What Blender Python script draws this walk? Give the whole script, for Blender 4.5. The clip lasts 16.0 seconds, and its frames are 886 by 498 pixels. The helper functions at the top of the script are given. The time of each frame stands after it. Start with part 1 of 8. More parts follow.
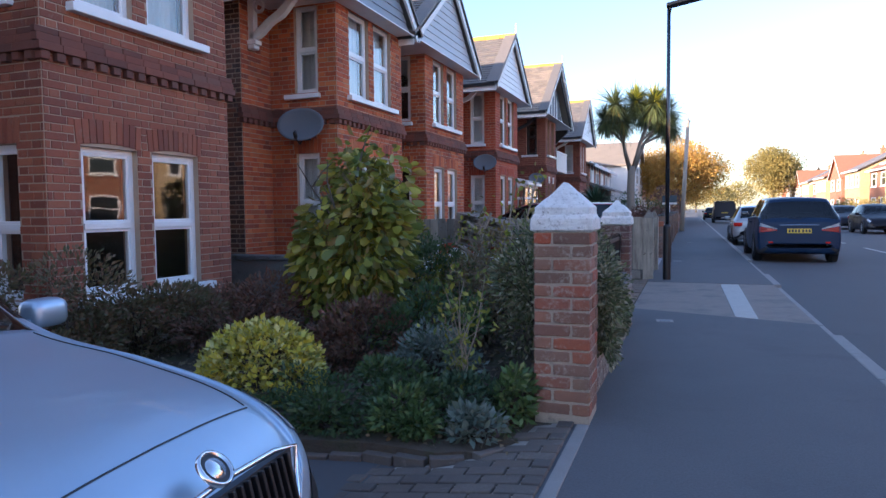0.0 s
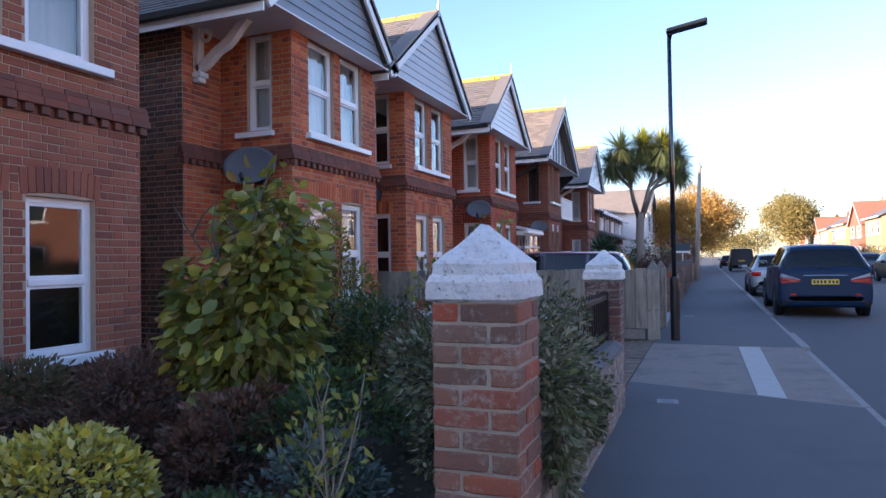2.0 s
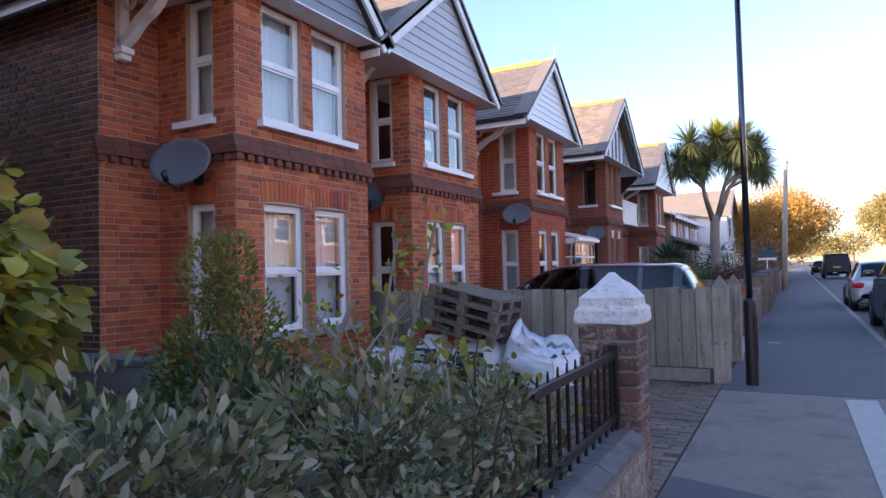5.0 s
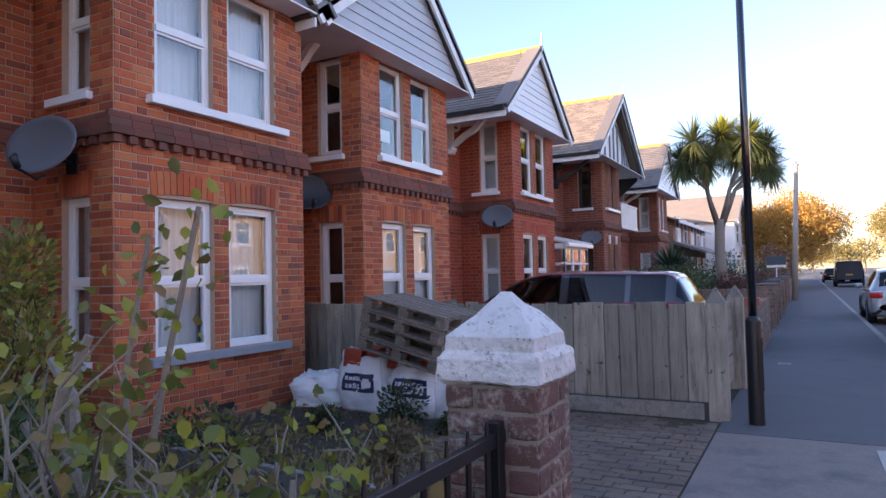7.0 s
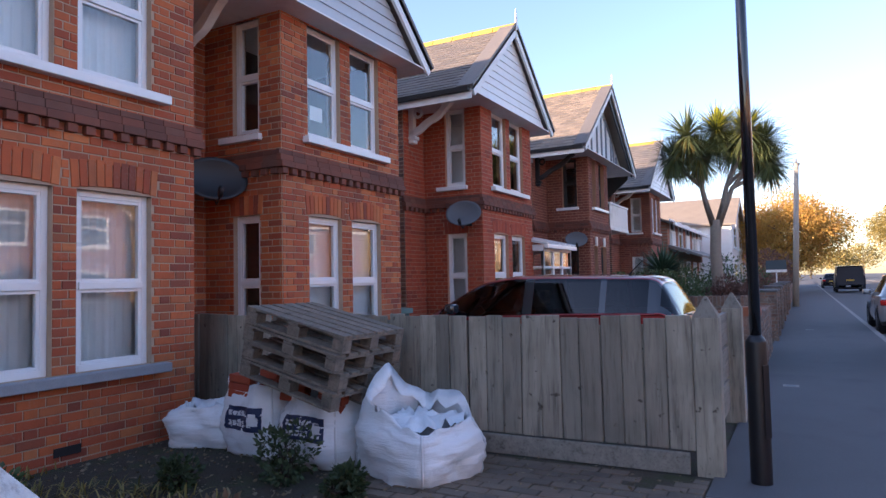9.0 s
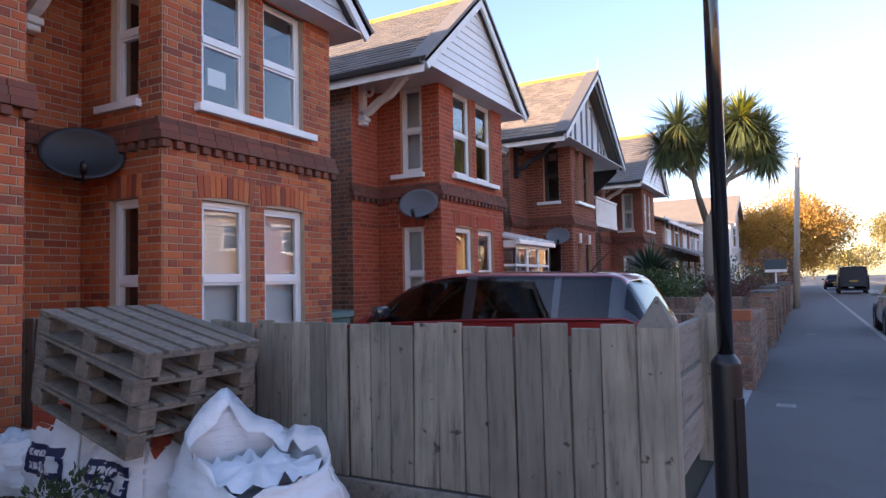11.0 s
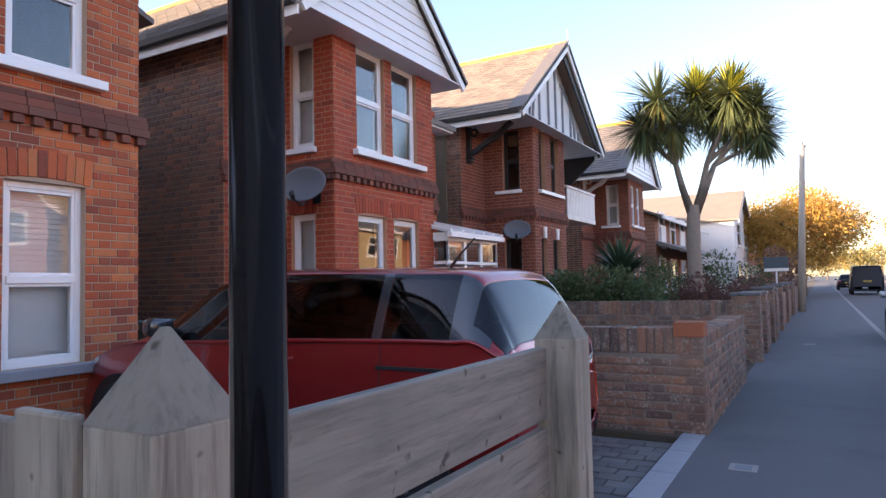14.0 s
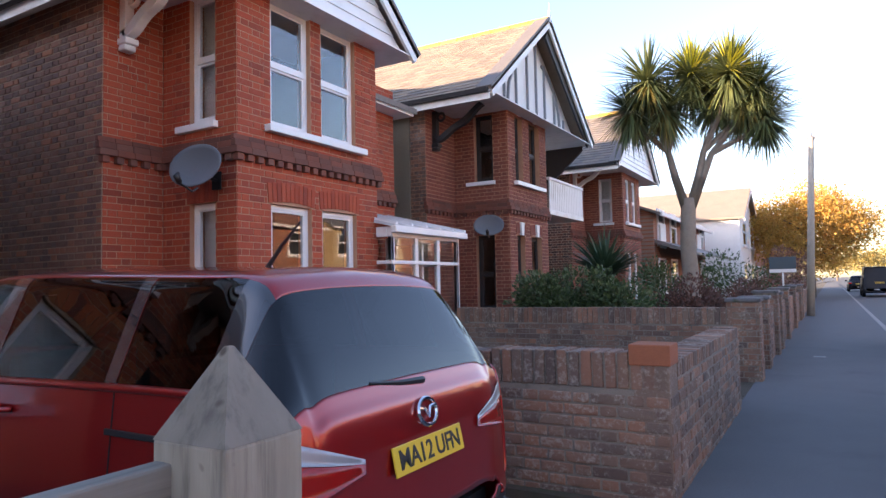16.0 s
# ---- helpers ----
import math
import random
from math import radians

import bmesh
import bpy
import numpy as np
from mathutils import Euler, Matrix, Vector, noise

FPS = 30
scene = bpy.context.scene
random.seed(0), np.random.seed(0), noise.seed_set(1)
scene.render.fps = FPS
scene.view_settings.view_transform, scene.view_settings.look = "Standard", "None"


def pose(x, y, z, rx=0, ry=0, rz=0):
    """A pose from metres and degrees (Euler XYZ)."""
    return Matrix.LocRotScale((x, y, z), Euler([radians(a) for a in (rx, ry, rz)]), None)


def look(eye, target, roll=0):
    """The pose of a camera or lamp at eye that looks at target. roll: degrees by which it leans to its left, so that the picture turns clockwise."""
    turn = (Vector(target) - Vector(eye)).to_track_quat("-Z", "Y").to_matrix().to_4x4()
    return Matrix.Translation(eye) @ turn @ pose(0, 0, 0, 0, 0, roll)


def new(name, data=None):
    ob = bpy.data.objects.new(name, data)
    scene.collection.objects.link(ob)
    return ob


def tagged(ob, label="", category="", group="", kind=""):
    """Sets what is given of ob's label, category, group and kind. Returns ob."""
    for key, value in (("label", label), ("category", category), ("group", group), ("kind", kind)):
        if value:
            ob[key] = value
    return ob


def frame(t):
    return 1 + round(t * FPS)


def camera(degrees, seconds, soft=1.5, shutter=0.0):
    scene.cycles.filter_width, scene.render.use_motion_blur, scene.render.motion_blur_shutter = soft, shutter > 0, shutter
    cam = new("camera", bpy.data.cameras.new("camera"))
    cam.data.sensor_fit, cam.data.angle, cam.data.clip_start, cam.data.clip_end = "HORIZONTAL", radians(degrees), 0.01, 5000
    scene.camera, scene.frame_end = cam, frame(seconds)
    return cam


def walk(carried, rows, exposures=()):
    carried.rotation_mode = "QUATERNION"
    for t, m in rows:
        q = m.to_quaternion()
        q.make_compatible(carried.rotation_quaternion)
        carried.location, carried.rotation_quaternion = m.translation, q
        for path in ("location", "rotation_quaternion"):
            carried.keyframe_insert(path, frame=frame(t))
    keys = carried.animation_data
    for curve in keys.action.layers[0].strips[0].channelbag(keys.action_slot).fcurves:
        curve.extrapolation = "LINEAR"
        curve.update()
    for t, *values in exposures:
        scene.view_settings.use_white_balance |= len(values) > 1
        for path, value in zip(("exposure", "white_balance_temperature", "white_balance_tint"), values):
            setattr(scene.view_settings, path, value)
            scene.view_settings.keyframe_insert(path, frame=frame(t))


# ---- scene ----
cam = camera(67.7, 16.0, soft=1.45)
METRES, EYE, TILT, LEAN, TURN = 13.5, 1.24, -0.70, 0.26, 20.5
ROWS = [
    (0.0, 0.0, 0.0, 0.0, -0.02, -2.56, 0.35),
    (0.5, 0.0096, 0.0202, 0.0018, 0.08, -1.95, 0.41),
    (1.0, 0.0204, 0.0505, 0.0039, 0.25, 0.63, 0.51),
    (1.5, 0.0338, 0.0778, 0.0032, 0.39, 1.35, 0.54),
    (2.0, 0.0465, 0.1045, 0.0035, 1.27, 1.71, 0.62),
    (2.5, 0.0573, 0.134, 0.0049, 2.56, 2.01, 0.72),
    (3.0, 0.0724, 0.1616, 0.0049, 4.53, 2.34, 0.81),
    (3.5, 0.0831, 0.1889, 0.0047, 6.35, 2.52, 0.79),
    (4.0, 0.0925, 0.2172, 0.0078, 6.99, 2.5, 0.94),
    (6.5, 0.1418, 0.3623, 0.0167, 8.28, 2.75, 1.04),
    (7.0, 0.1508, 0.3888, 0.0166, 8.32, 3.07, 0.95),
    (7.5, 0.1574, 0.4198, 0.0157, 8.45, 3.2, 0.97),
    (8.0, 0.1664, 0.4495, 0.0167, 8.62, 3.24, 0.95),
    (8.5, 0.1782, 0.4809, 0.0169, 8.85, 3.55, 1.0),
    (9.0, 0.1857, 0.5124, 0.0169, 8.14, 3.51, 0.89),
    (11.5, 0.2434, 0.6503, 0.0148, 8.43, 3.63, 0.78),
    (12.0, 0.2602, 0.6798, 0.015, 8.64, 3.67, 0.76),
    (12.5, 0.2755, 0.7116, 0.014, 8.94, 3.72, 0.88),
    (13.0, 0.2891, 0.7404, 0.015, 9.0, 3.66, 0.93),
    (13.5, 0.3056, 0.7689, 0.015, 9.13, 3.67, 0.88),
    (14.0, 0.3191, 0.8006, 0.0153, 9.3, 3.69, 0.91),
    (14.5, 0.3319, 0.83, 0.0165, 9.42, 3.82, 0.82),
    (15.0, 0.3431, 0.8589, 0.0181, 9.58, 3.72, 0.86),
    (15.5, 0.3513, 0.8953, 0.0193, 9.77, 3.72, 0.9),
    (16.0, 0.3638, 0.9272, 0.0184, 9.91, 3.75, 0.84),
]
walk(cam, [(t, pose(0, 0, EYE, TILT, LEAN, TURN) @ pose(METRES * x, METRES * y, METRES * z, 90 + pitch, roll, yaw)) for t, x, y, z, yaw, pitch, roll in ROWS], exposures=[(0.0, 1.92, 5550, 25), (2.2, 1.80, 5470, 27), (4.0, 1.92, 5620, 28), (6.5, 2.06, 6020, 32), (9.0, 1.85, 5970, 31), (11.5, 2.05, 6270, 29), (12.5, 2.09, 6370, 28), (16.0, 2.37, 6520, 29)])

# ---- world, sun ----
SUN_AZ, SUN_EL = 228.0, 9.5   # compass bearing from +y clockwise, degrees above the horizon
world = bpy.data.worlds.new("world")
scene.world = world
world.use_nodes = True
_n, _l = world.node_tree.nodes, world.node_tree.links
_sky = _n.new("ShaderNodeTexSky")
_sky.sky_type = 'NISHITA'
_sky.sun_disc = False
_sky.sun_elevation = radians(SUN_EL)
_sky.sun_rotation = radians(SUN_AZ)
_sky.air_density, _sky.dust_density, _sky.ozone_density = 1.0, 0.9, 1.6
_n["Background"].inputs["Strength"].default_value = 0.15
_l.new(_sky.outputs[0], _n["Background"].inputs["Color"])
sun_data = bpy.data.lights.new("sun", 'SUN')
sun_data.energy, sun_data.angle, sun_data.color = 5.0, radians(0.6), (1.0, 0.78, 0.50)
sun = new("sun", sun_data)
_d = Vector((math.sin(radians(SUN_AZ)) * math.cos(radians(SUN_EL)), math.cos(radians(SUN_AZ)) * math.cos(radians(SUN_EL)), math.sin(radians(SUN_EL))))
sun.matrix_world = look(_d * 60, (0, 0, 0))


# ---- materials ----
class NT:
    """Small helper round a node tree."""
    def __init__(self, name):
        self.m = bpy.data.materials.new(name)
        self.m.use_nodes = True
        self.t = self.m.node_tree
        self.b = self.t.nodes["Principled BSDF"]
        self.co = self.t.nodes.new("ShaderNodeTexCoord").outputs["Object"]
        self.geo = self.t.nodes.new("ShaderNodeNewGeometry")

    def n(self, kind, **inputs):
        node = self.t.nodes.new(kind)
        for k, v in inputs.items():
            node.inputs[k.replace("_", " ")].default_value = v
        return node

    def link(self, a, b):
        self.t.links.new(a, b)

    def noise(self, scale, detail=4, rough=0.55, vec=None, world=True):
        node = self.n("ShaderNodeTexNoise", Scale=scale, Detail=detail, Roughness=rough)
        self.link(vec or (self.geo.outputs["Position"] if world else self.co), node.inputs["Vector"])
        return node.outputs["Fac"]

    def ramp(self, fac, *stops):
        node = self.t.nodes.new("ShaderNodeValToRGB")
        e = node.color_ramp.elements
        while len(e) < len(stops):
            e.new(0.5)
        for el, (p, c) in zip(e, stops):
            el.position, el.color = p, (*c, 1)
        self.link(fac, node.inputs[0])
        return node.outputs[0]

    def mix(self, fac, a, b, mode='MIX'):
        node = self.t.nodes.new("ShaderNodeMix")
        node.data_type, node.blend_type = 'RGBA', mode
        for sock, v in ((node.inputs[0], fac), (node.inputs[6], a), (node.inputs[7], b)):
            if isinstance(v, (int, float)):
                sock.default_value = v
            elif isinstance(v, tuple):
                sock.default_value = (*v, 1)
            else:
                self.link(v, sock)
        return node.outputs[2]

    def math(self, op, a, b=0.0, clamp=False):
        node = self.t.nodes.new("ShaderNodeMath")
        node.operation, node.use_clamp = op, clamp
        for sock, v in ((node.inputs[0], a), (node.inputs[1], b)):
            if isinstance(v, (int, float)):
                sock.default_value = v
            else:
                self.link(v, sock)
        return node.outputs[0]

    def rand(self):
        """A number of its own for each object and each island of a mesh."""
        ob = self.t.nodes.new("ShaderNodeObjectInfo").outputs["Random"]
        return self.math('FRACT', self.math('ADD', ob, self.geo.outputs["Random Per Island"]))

    def bump(self, height, strength=0.3, distance=0.01):
        node = self.n("ShaderNodeBump", Strength=strength, Distance=distance)
        self.link(height, node.inputs["Height"])
        self.link(node.outputs[0], self.b.inputs["Normal"])

    def done(self, color, rough=0.8, metal=0.0):
        for sock, v in ((self.b.inputs["Base Color"], color), (self.b.inputs["Roughness"], rough), (self.b.inputs["Metallic"], metal)):
            if isinstance(v, tuple):
                sock.default_value = (*v, 1)
            elif isinstance(v, (int, float)):
                sock.default_value = v
            else:
                self.link(v, sock)
        return self.m


def brick_mat(name, *cols, dirt=0.35, rough=0.85, bump=0.5, smear=0.0):
    """Fired clay: a colour of its own for each brick, grain and soot."""
    t = NT(name)
    r = t.rand()
    k = len(cols)
    base = t.ramp(r, *[(i / (k - 1), c) for i, c in enumerate(cols)])
    fine = t.noise(160, 3, 0.7)
    big = t.noise(1.3, 4)
    mid = t.noise(14, 3)
    c = t.mix(t.math('MULTIPLY', fine, 0.5), base, (0.12, 0.055, 0.035), 'MULTIPLY')
    c = t.mix(t.math('MULTIPLY', t.math('SUBTRACT', mid, 0.42, True), 1.3, True), c, t.mix(0.5, base, (0.05, 0.03, 0.025)))
    c = t.mix(t.math('MULTIPLY', t.math('SUBTRACT', big, 0.4, True), dirt * 3, True), c, (0.055, 0.032, 0.026))
    if smear:
        # lime and mortar smeared over the faces
        s = t.math('MULTIPLY', t.noise(7, 6, 0.7), t.noise(38, 4, 0.7))
        c = t.mix(t.math('MULTIPLY', t.math('SUBTRACT', s, 0.30 - 0.08 * smear, True), 9 * smear, True), c, (0.42, 0.37, 0.31))
    t.bump(t.math('ADD', fine, t.math('MULTIPLY', mid, 1.5)), bump, 0.004)
    return t.done(c, rough)


def rough_mat(name, a, b, scale=6, fine=120, rough=0.85, bump=0.3, stain=None, stain_at=0.55, depth=0.004, stain_scale=1.2):
    """Stone, render, plaster or tarmac: two tones, fine grain and stains."""
    t = NT(name)
    n1, n2 = t.noise(scale, 5), t.noise(fine, 3, 0.7)
    c = t.mix(n1, a, b)
    c = t.mix(t.math('MULTIPLY', t.math('SUBTRACT', n2, 0.35, True), 1.2, True), c, t.mix(0.5, c, (0.02, 0.02, 0.02), 'MULTIPLY'))
    if stain:
        n3 = t.noise(stain_scale, 6, 0.65)
        c = t.mix(t.math('MULTIPLY', t.math('SUBTRACT', n3, stain_at, True), 6, True), c, stain)
    t.bump(t.math('ADD', n2, n1), bump, depth)
    return t.done(c, rough)


def paint_mat(name, col, rough=0.45, dirt=(0.25, 0.22, 0.18), amount=0.35, scale=3.0):
    t = NT(name)
    n1, n2 = t.noise(scale, 6, 0.65), t.noise(45, 4)
    f = t.math('MULTIPLY', t.math('SUBTRACT', n1, 0.5, True), amount * 4, True)
    c = t.mix(f, col, dirt)
    t.bump(n2, 0.12, 0.002)
    return t.done(c, rough)


def wood_mat(name, a, b, grain=(2, 2, 60), rough=0.8, axis_scale=1.0, tone=0.4):
    """Weathered timber with grain along the piece's long side (z of its own axes unless scaled otherwise)."""
    t = NT(name)
    mp = t.n("ShaderNodeMapping", Scale=grain)
    t.link(t.co, mp.inputs["Vector"])
    r = t.rand()
    off = t.t.nodes.new("ShaderNodeVectorMath")
    off.operation = 'ADD'
    t.link(mp.outputs[0], off.inputs[0])
    cmb = t.t.nodes.new("ShaderNodeCombineXYZ")
    t.link(t.math('MULTIPLY', r, 40), cmb.inputs[0])
    t.link(t.math('MULTIPLY', r, 17), cmb.inputs[1])
    t.link(cmb.outputs[0], off.inputs[1])
    g = t.noise(1.0, 7, 0.6, vec=off.outputs[0])
    big = t.noise(2.2, 4)
    c = t.mix(t.math('MULTIPLY', t.math('SUBTRACT', g, 0.28, True), 2.0, True), a, b)
    c = t.mix(t.math('MULTIPLY', r, tone), c, t.mix(0.7, a, (0.035, 0.03, 0.026)))
    streak = t.noise(2.6, 5, 0.65, vec=off.outputs[0])
    c = t.mix(t.math('MULTIPLY', t.math('SUBTRACT', streak, 0.52, True), 3.2, True), c, (0.085, 0.072, 0.058))
    c = t.mix(t.math('MULTIPLY', t.math('SUBTRACT', big, 0.5, True), 2.0, True), c, t.mix(0.6, b, (0.05, 0.055, 0.045)))
    knot = t.noise(17, 2, 0.4)
    c = t.mix(t.math('MULTIPLY', t.math('SUBTRACT', knot, 0.70, True), 14, True), c, (0.07, 0.055, 0.04))
    c = t.mix(t.math('MULTIPLY', t.math('SUBTRACT', g, 0.58, True), 5, True), c, (0.09, 0.078, 0.065))
    t.bump(g, 0.7, 0.006)
    return t.done(c, rough)


def leaf_mat(name, *cols, rough=0.5, sub=0.2):
    t = NT(name)
    r = t.rand()
    k = len(cols)
    c = t.ramp(r, *[(i / (k - 1), c) for i, c in enumerate(cols)])
    c = t.mix(t.math('MULTIPLY', t.noise(60, 3), 0.3), c, t.mix(0.5, c, (0.03, 0.04, 0.01)))
    t.b.inputs["Transmission Weight"].default_value = 0.0
    m = t.done(c, rough)
    tr = t.t.nodes.new("ShaderNodeBsdfTranslucent")
    t.link(c, tr.inputs[0])
    mx = t.t.nodes.new("ShaderNodeMixShader")
    mx.inputs[0].default_value = sub
    out = t.t.nodes["Material Output"]
    t.link(t.b.outputs[0], mx.inputs[1])
    t.link(tr.outputs[0], mx.inputs[2])
    t.link(mx.outputs[0], out.inputs[0])
    return m


def plain_mat(name, col, rough=0.5, metal=0.0, coat=0.0, vary=0.12, scale=30):
    t = NT(name)
    c = t.mix(t.math('MULTIPLY', t.noise(scale, 5), vary * 2), col, tuple(v * 0.45 for v in col))
    t.b.inputs["Coat Weight"].default_value = coat
    t.b.inputs["Coat Roughness"].default_value = 0.04
    return t.done(c, rough, metal)


def glass_mat(name, tint=(1, 1, 1), rough=0.0):
    t = NT(name)
    t.b.inputs["Transmission Weight"].default_value = 1.0
    t.b.inputs["IOR"].default_value = 1.5
    t.bump(t.noise(1.6, 2), 0.06, 0.02)
    return t.done(tint, rough)


def cap_mat(name):
    """Old masonry paint: thick, pitted, cracked and grimed in patches."""
    t = NT(name)
    broad, crack, pit = t.noise(2.5, 5), t.noise(16, 8, 0.75), t.noise(55, 5, 0.7)
    c = t.mix(broad, (0.84, 0.84, 0.82), (0.76, 0.76, 0.735))
    c = t.mix(t.math('MULTIPLY', t.math('SUBTRACT', t.noise(9, 8, 0.75), 0.50, True), 3.0, True), c, (0.54, 0.535, 0.51))
    c = t.mix(t.math('MULTIPLY', t.math('SUBTRACT', t.noise(34, 6, 0.72), 0.54, True), 6, True), c, (0.36, 0.35, 0.33))
    c = t.mix(t.math('MULTIPLY', t.math('SUBTRACT', crack, 0.58, True), 6, True), c, (0.33, 0.30, 0.27))
    c = t.mix(t.math('MULTIPLY', t.math('SUBTRACT', t.math('MULTIPLY', crack, pit), 0.345, True), 22, True), c, (0.16, 0.145, 0.125))
    t.bump(t.math('ADD', crack, t.math('MULTIPLY', pit, 0.5)), 1.0, 0.016)
    return t.done(c, 0.7)


M = {}
M["brick_orange"] = brick_mat("brick_orange", (0.560, 0.110, 0.036), (0.739, 0.196, 0.058), (0.650, 0.140, 0.045), (0.314, 0.073, 0.040), (0.784, 0.252, 0.084), (0.470, 0.092, 0.038), (0.683, 0.157, 0.047), dirt=0.28, smear=0.12)
M["brick_red"] = brick_mat("brick_red", (0.498, 0.080, 0.034), (0.583, 0.111, 0.042), (0.519, 0.091, 0.037), (0.360, 0.064, 0.032), dirt=0.22, smear=0.12)
M["brick_maroon"] = brick_mat("brick_maroon", (0.325, 0.094, 0.062), (0.400, 0.125, 0.075), (0.275, 0.081, 0.056), (0.362, 0.106, 0.062), dirt=0.4)
M["brick_brown"] = brick_mat("brick_brown", (0.34, 0.10, 0.055), (0.44, 0.145, 0.075), (0.38, 0.115, 0.06), (0.26, 0.08, 0.05), (0.48, 0.17, 0.085), dirt=0.25, smear=0.15)
M["brick_dark"] = brick_mat("brick_dark", (0.10, 0.052, 0.042), (0.22, 0.10, 0.065), (0.055, 0.034, 0.032), (0.33, 0.125, 0.065), (0.13, 0.07, 0.055), (0.07, 0.042, 0.038), dirt=0.25, smear=0.25)
M["brick_flank"] = brick_mat("brick_flank", (0.230, 0.115, 0.084), (0.365, 0.169, 0.108), (0.149, 0.088, 0.074), (0.513, 0.203, 0.108), (0.270, 0.149, 0.108), (0.189, 0.108, 0.088), dirt=0.2, smear=0.3)
M["brick_cornice"] = brick_mat("brick_cornice", (0.224, 0.078, 0.050), (0.302, 0.101, 0.062), (0.179, 0.067, 0.047), (0.246, 0.112, 0.078), dirt=0.4)
M["brick_pillar"] = brick_mat("brick_pillar", (0.28, 0.15, 0.10), (0.24, 0.145, 0.10), (0.44, 0.125, 0.062), (0.30, 0.20, 0.14), (0.54, 0.125, 0.055), (0.23, 0.14, 0.105), (0.40, 0.14, 0.08), (0.27, 0.165, 0.12), dirt=0.4, bump=1.0, smear=0.5)
M["brick_plum"] = brick_mat("brick_plum", (0.19, 0.095, 0.075), (0.15, 0.08, 0.07), (0.25, 0.115, 0.08), (0.13, 0.075, 0.065), dirt=0.3, bump=0.9, smear=0.6)
M["brick_garden"] = brick_mat("brick_garden", (0.256, 0.160, 0.115), (0.371, 0.198, 0.128), (0.154, 0.109, 0.090), (0.461, 0.218, 0.128), (0.307, 0.211, 0.154), (0.192, 0.128, 0.102), dirt=0.55, bump=1.0, smear=0.55)
M["mortar_light"] = rough_mat("mortar_light", (0.52, 0.39, 0.28), (0.40, 0.28, 0.195), 8, 200)
M["mortar_red"] = rough_mat("mortar_red", (0.52, 0.29, 0.18), (0.43, 0.21, 0.12), 8, 200)
M["mortar_grey"] = rough_mat("mortar_grey", (0.44, 0.39, 0.33), (0.32, 0.28, 0.24), 6, 180)
M["mortar_sand"] = rough_mat("mortar_sand", (0.48, 0.40, 0.31), (0.32, 0.265, 0.205), 14, 130, 0.95, 1.0, stain=(0.14, 0.12, 0.10), stain_at=0.56, stain_scale=6)
M["mortar_dirty"] = rough_mat("mortar_dirty", (0.32, 0.27, 0.215), (0.20, 0.17, 0.14), 7, 120, 0.95, 1.0, stain=(0.10, 0.09, 0.075), stain_at=0.52, stain_scale=4)
M["upvc"] = paint_mat("upvc", (0.80, 0.80, 0.80), 0.3, (0.55, 0.53, 0.48), 0.2)
M["white_paint"] = paint_mat("white_paint", (0.80, 0.79, 0.77), 0.5, (0.42, 0.38, 0.32), 0.35)
M["cap_paint"] = cap_mat("cap_paint")
M["stone_sill"] = rough_mat("stone_sill", (0.34, 0.35, 0.37), (0.25, 0.26, 0.28), 9, 150)
M["board_grey"] = paint_mat("board_grey", (0.24, 0.265, 0.30), 0.55, (0.16, 0.17, 0.185), 0.3)
M["board_light"] = paint_mat("board_light", (0.50, 0.53, 0.56), 0.55, (0.36, 0.37, 0.38), 0.3)
M["board_white"] = paint_mat("board_white", (0.80, 0.80, 0.79), 0.45, (0.55, 0.53, 0.5), 0.25)
M["slate"] = brick_mat("slate", (0.20, 0.185, 0.175), (0.25, 0.225, 0.20), (0.17, 0.165, 0.16), (0.28, 0.245, 0.205), dirt=0.1, rough=0.6)
M["tile_tan"] = brick_mat("tile_tan", (0.29, 0.25, 0.20), (0.34, 0.285, 0.225), (0.26, 0.22, 0.18), (0.22, 0.19, 0.16), dirt=0.15, rough=0.8)
M["ridge"] = brick_mat("ridge", (0.60, 0.40, 0.06), (0.66, 0.48, 0.07), (0.52, 0.32, 0.06), (0.62, 0.50, 0.10), dirt=0.1)
M["black_metal"] = plain_mat("black_metal", (0.007, 0.007, 0.009), 0.42, 0.0, 0.0)
M["black_gloss"] = plain_mat("black_gloss", (0.008, 0.008, 0.010), 0.2, 0.0, 1.0)
M["black_plastic"] = plain_mat("black_plastic", (0.018, 0.018, 0.02), 0.5)
M["dish_grey"] = plain_mat("dish_grey", (0.13, 0.14, 0.155), 0.55)
M["glass"] = glass_mat("glass", (0.97, 0.985, 0.98))
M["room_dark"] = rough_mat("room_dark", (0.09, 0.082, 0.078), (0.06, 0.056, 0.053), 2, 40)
M["net"] = paint_mat("net", (0.72, 0.72, 0.70), 0.9, (0.55, 0.55, 0.53), 0.3, 6)
M["curtain"] = paint_mat("curtain", (0.55, 0.52, 0.47), 0.9, (0.4, 0.38, 0.34), 0.3, 6)
M["asphalt"] = rough_mat("asphalt", (0.105, 0.105, 0.108), (0.085, 0.085, 0.09), 1.1, 240, 0.9, 0.5, stain=(0.066, 0.066, 0.07), stain_at=0.58, stain_scale=0.7)
M["pavement"] = rough_mat("pavement", (0.125, 0.125, 0.13), (0.095, 0.095, 0.10), 1.7, 70, 0.92, 0.8, stain=(0.078, 0.078, 0.084), stain_at=0.56, stain_scale=0.9)
M["concrete"] = rough_mat("concrete", (0.27, 0.225, 0.19), (0.19, 0.16, 0.14), 5, 48, 0.9, 0.9, stain=(0.125, 0.115, 0.105), stain_at=0.52, stain_scale=2.0)
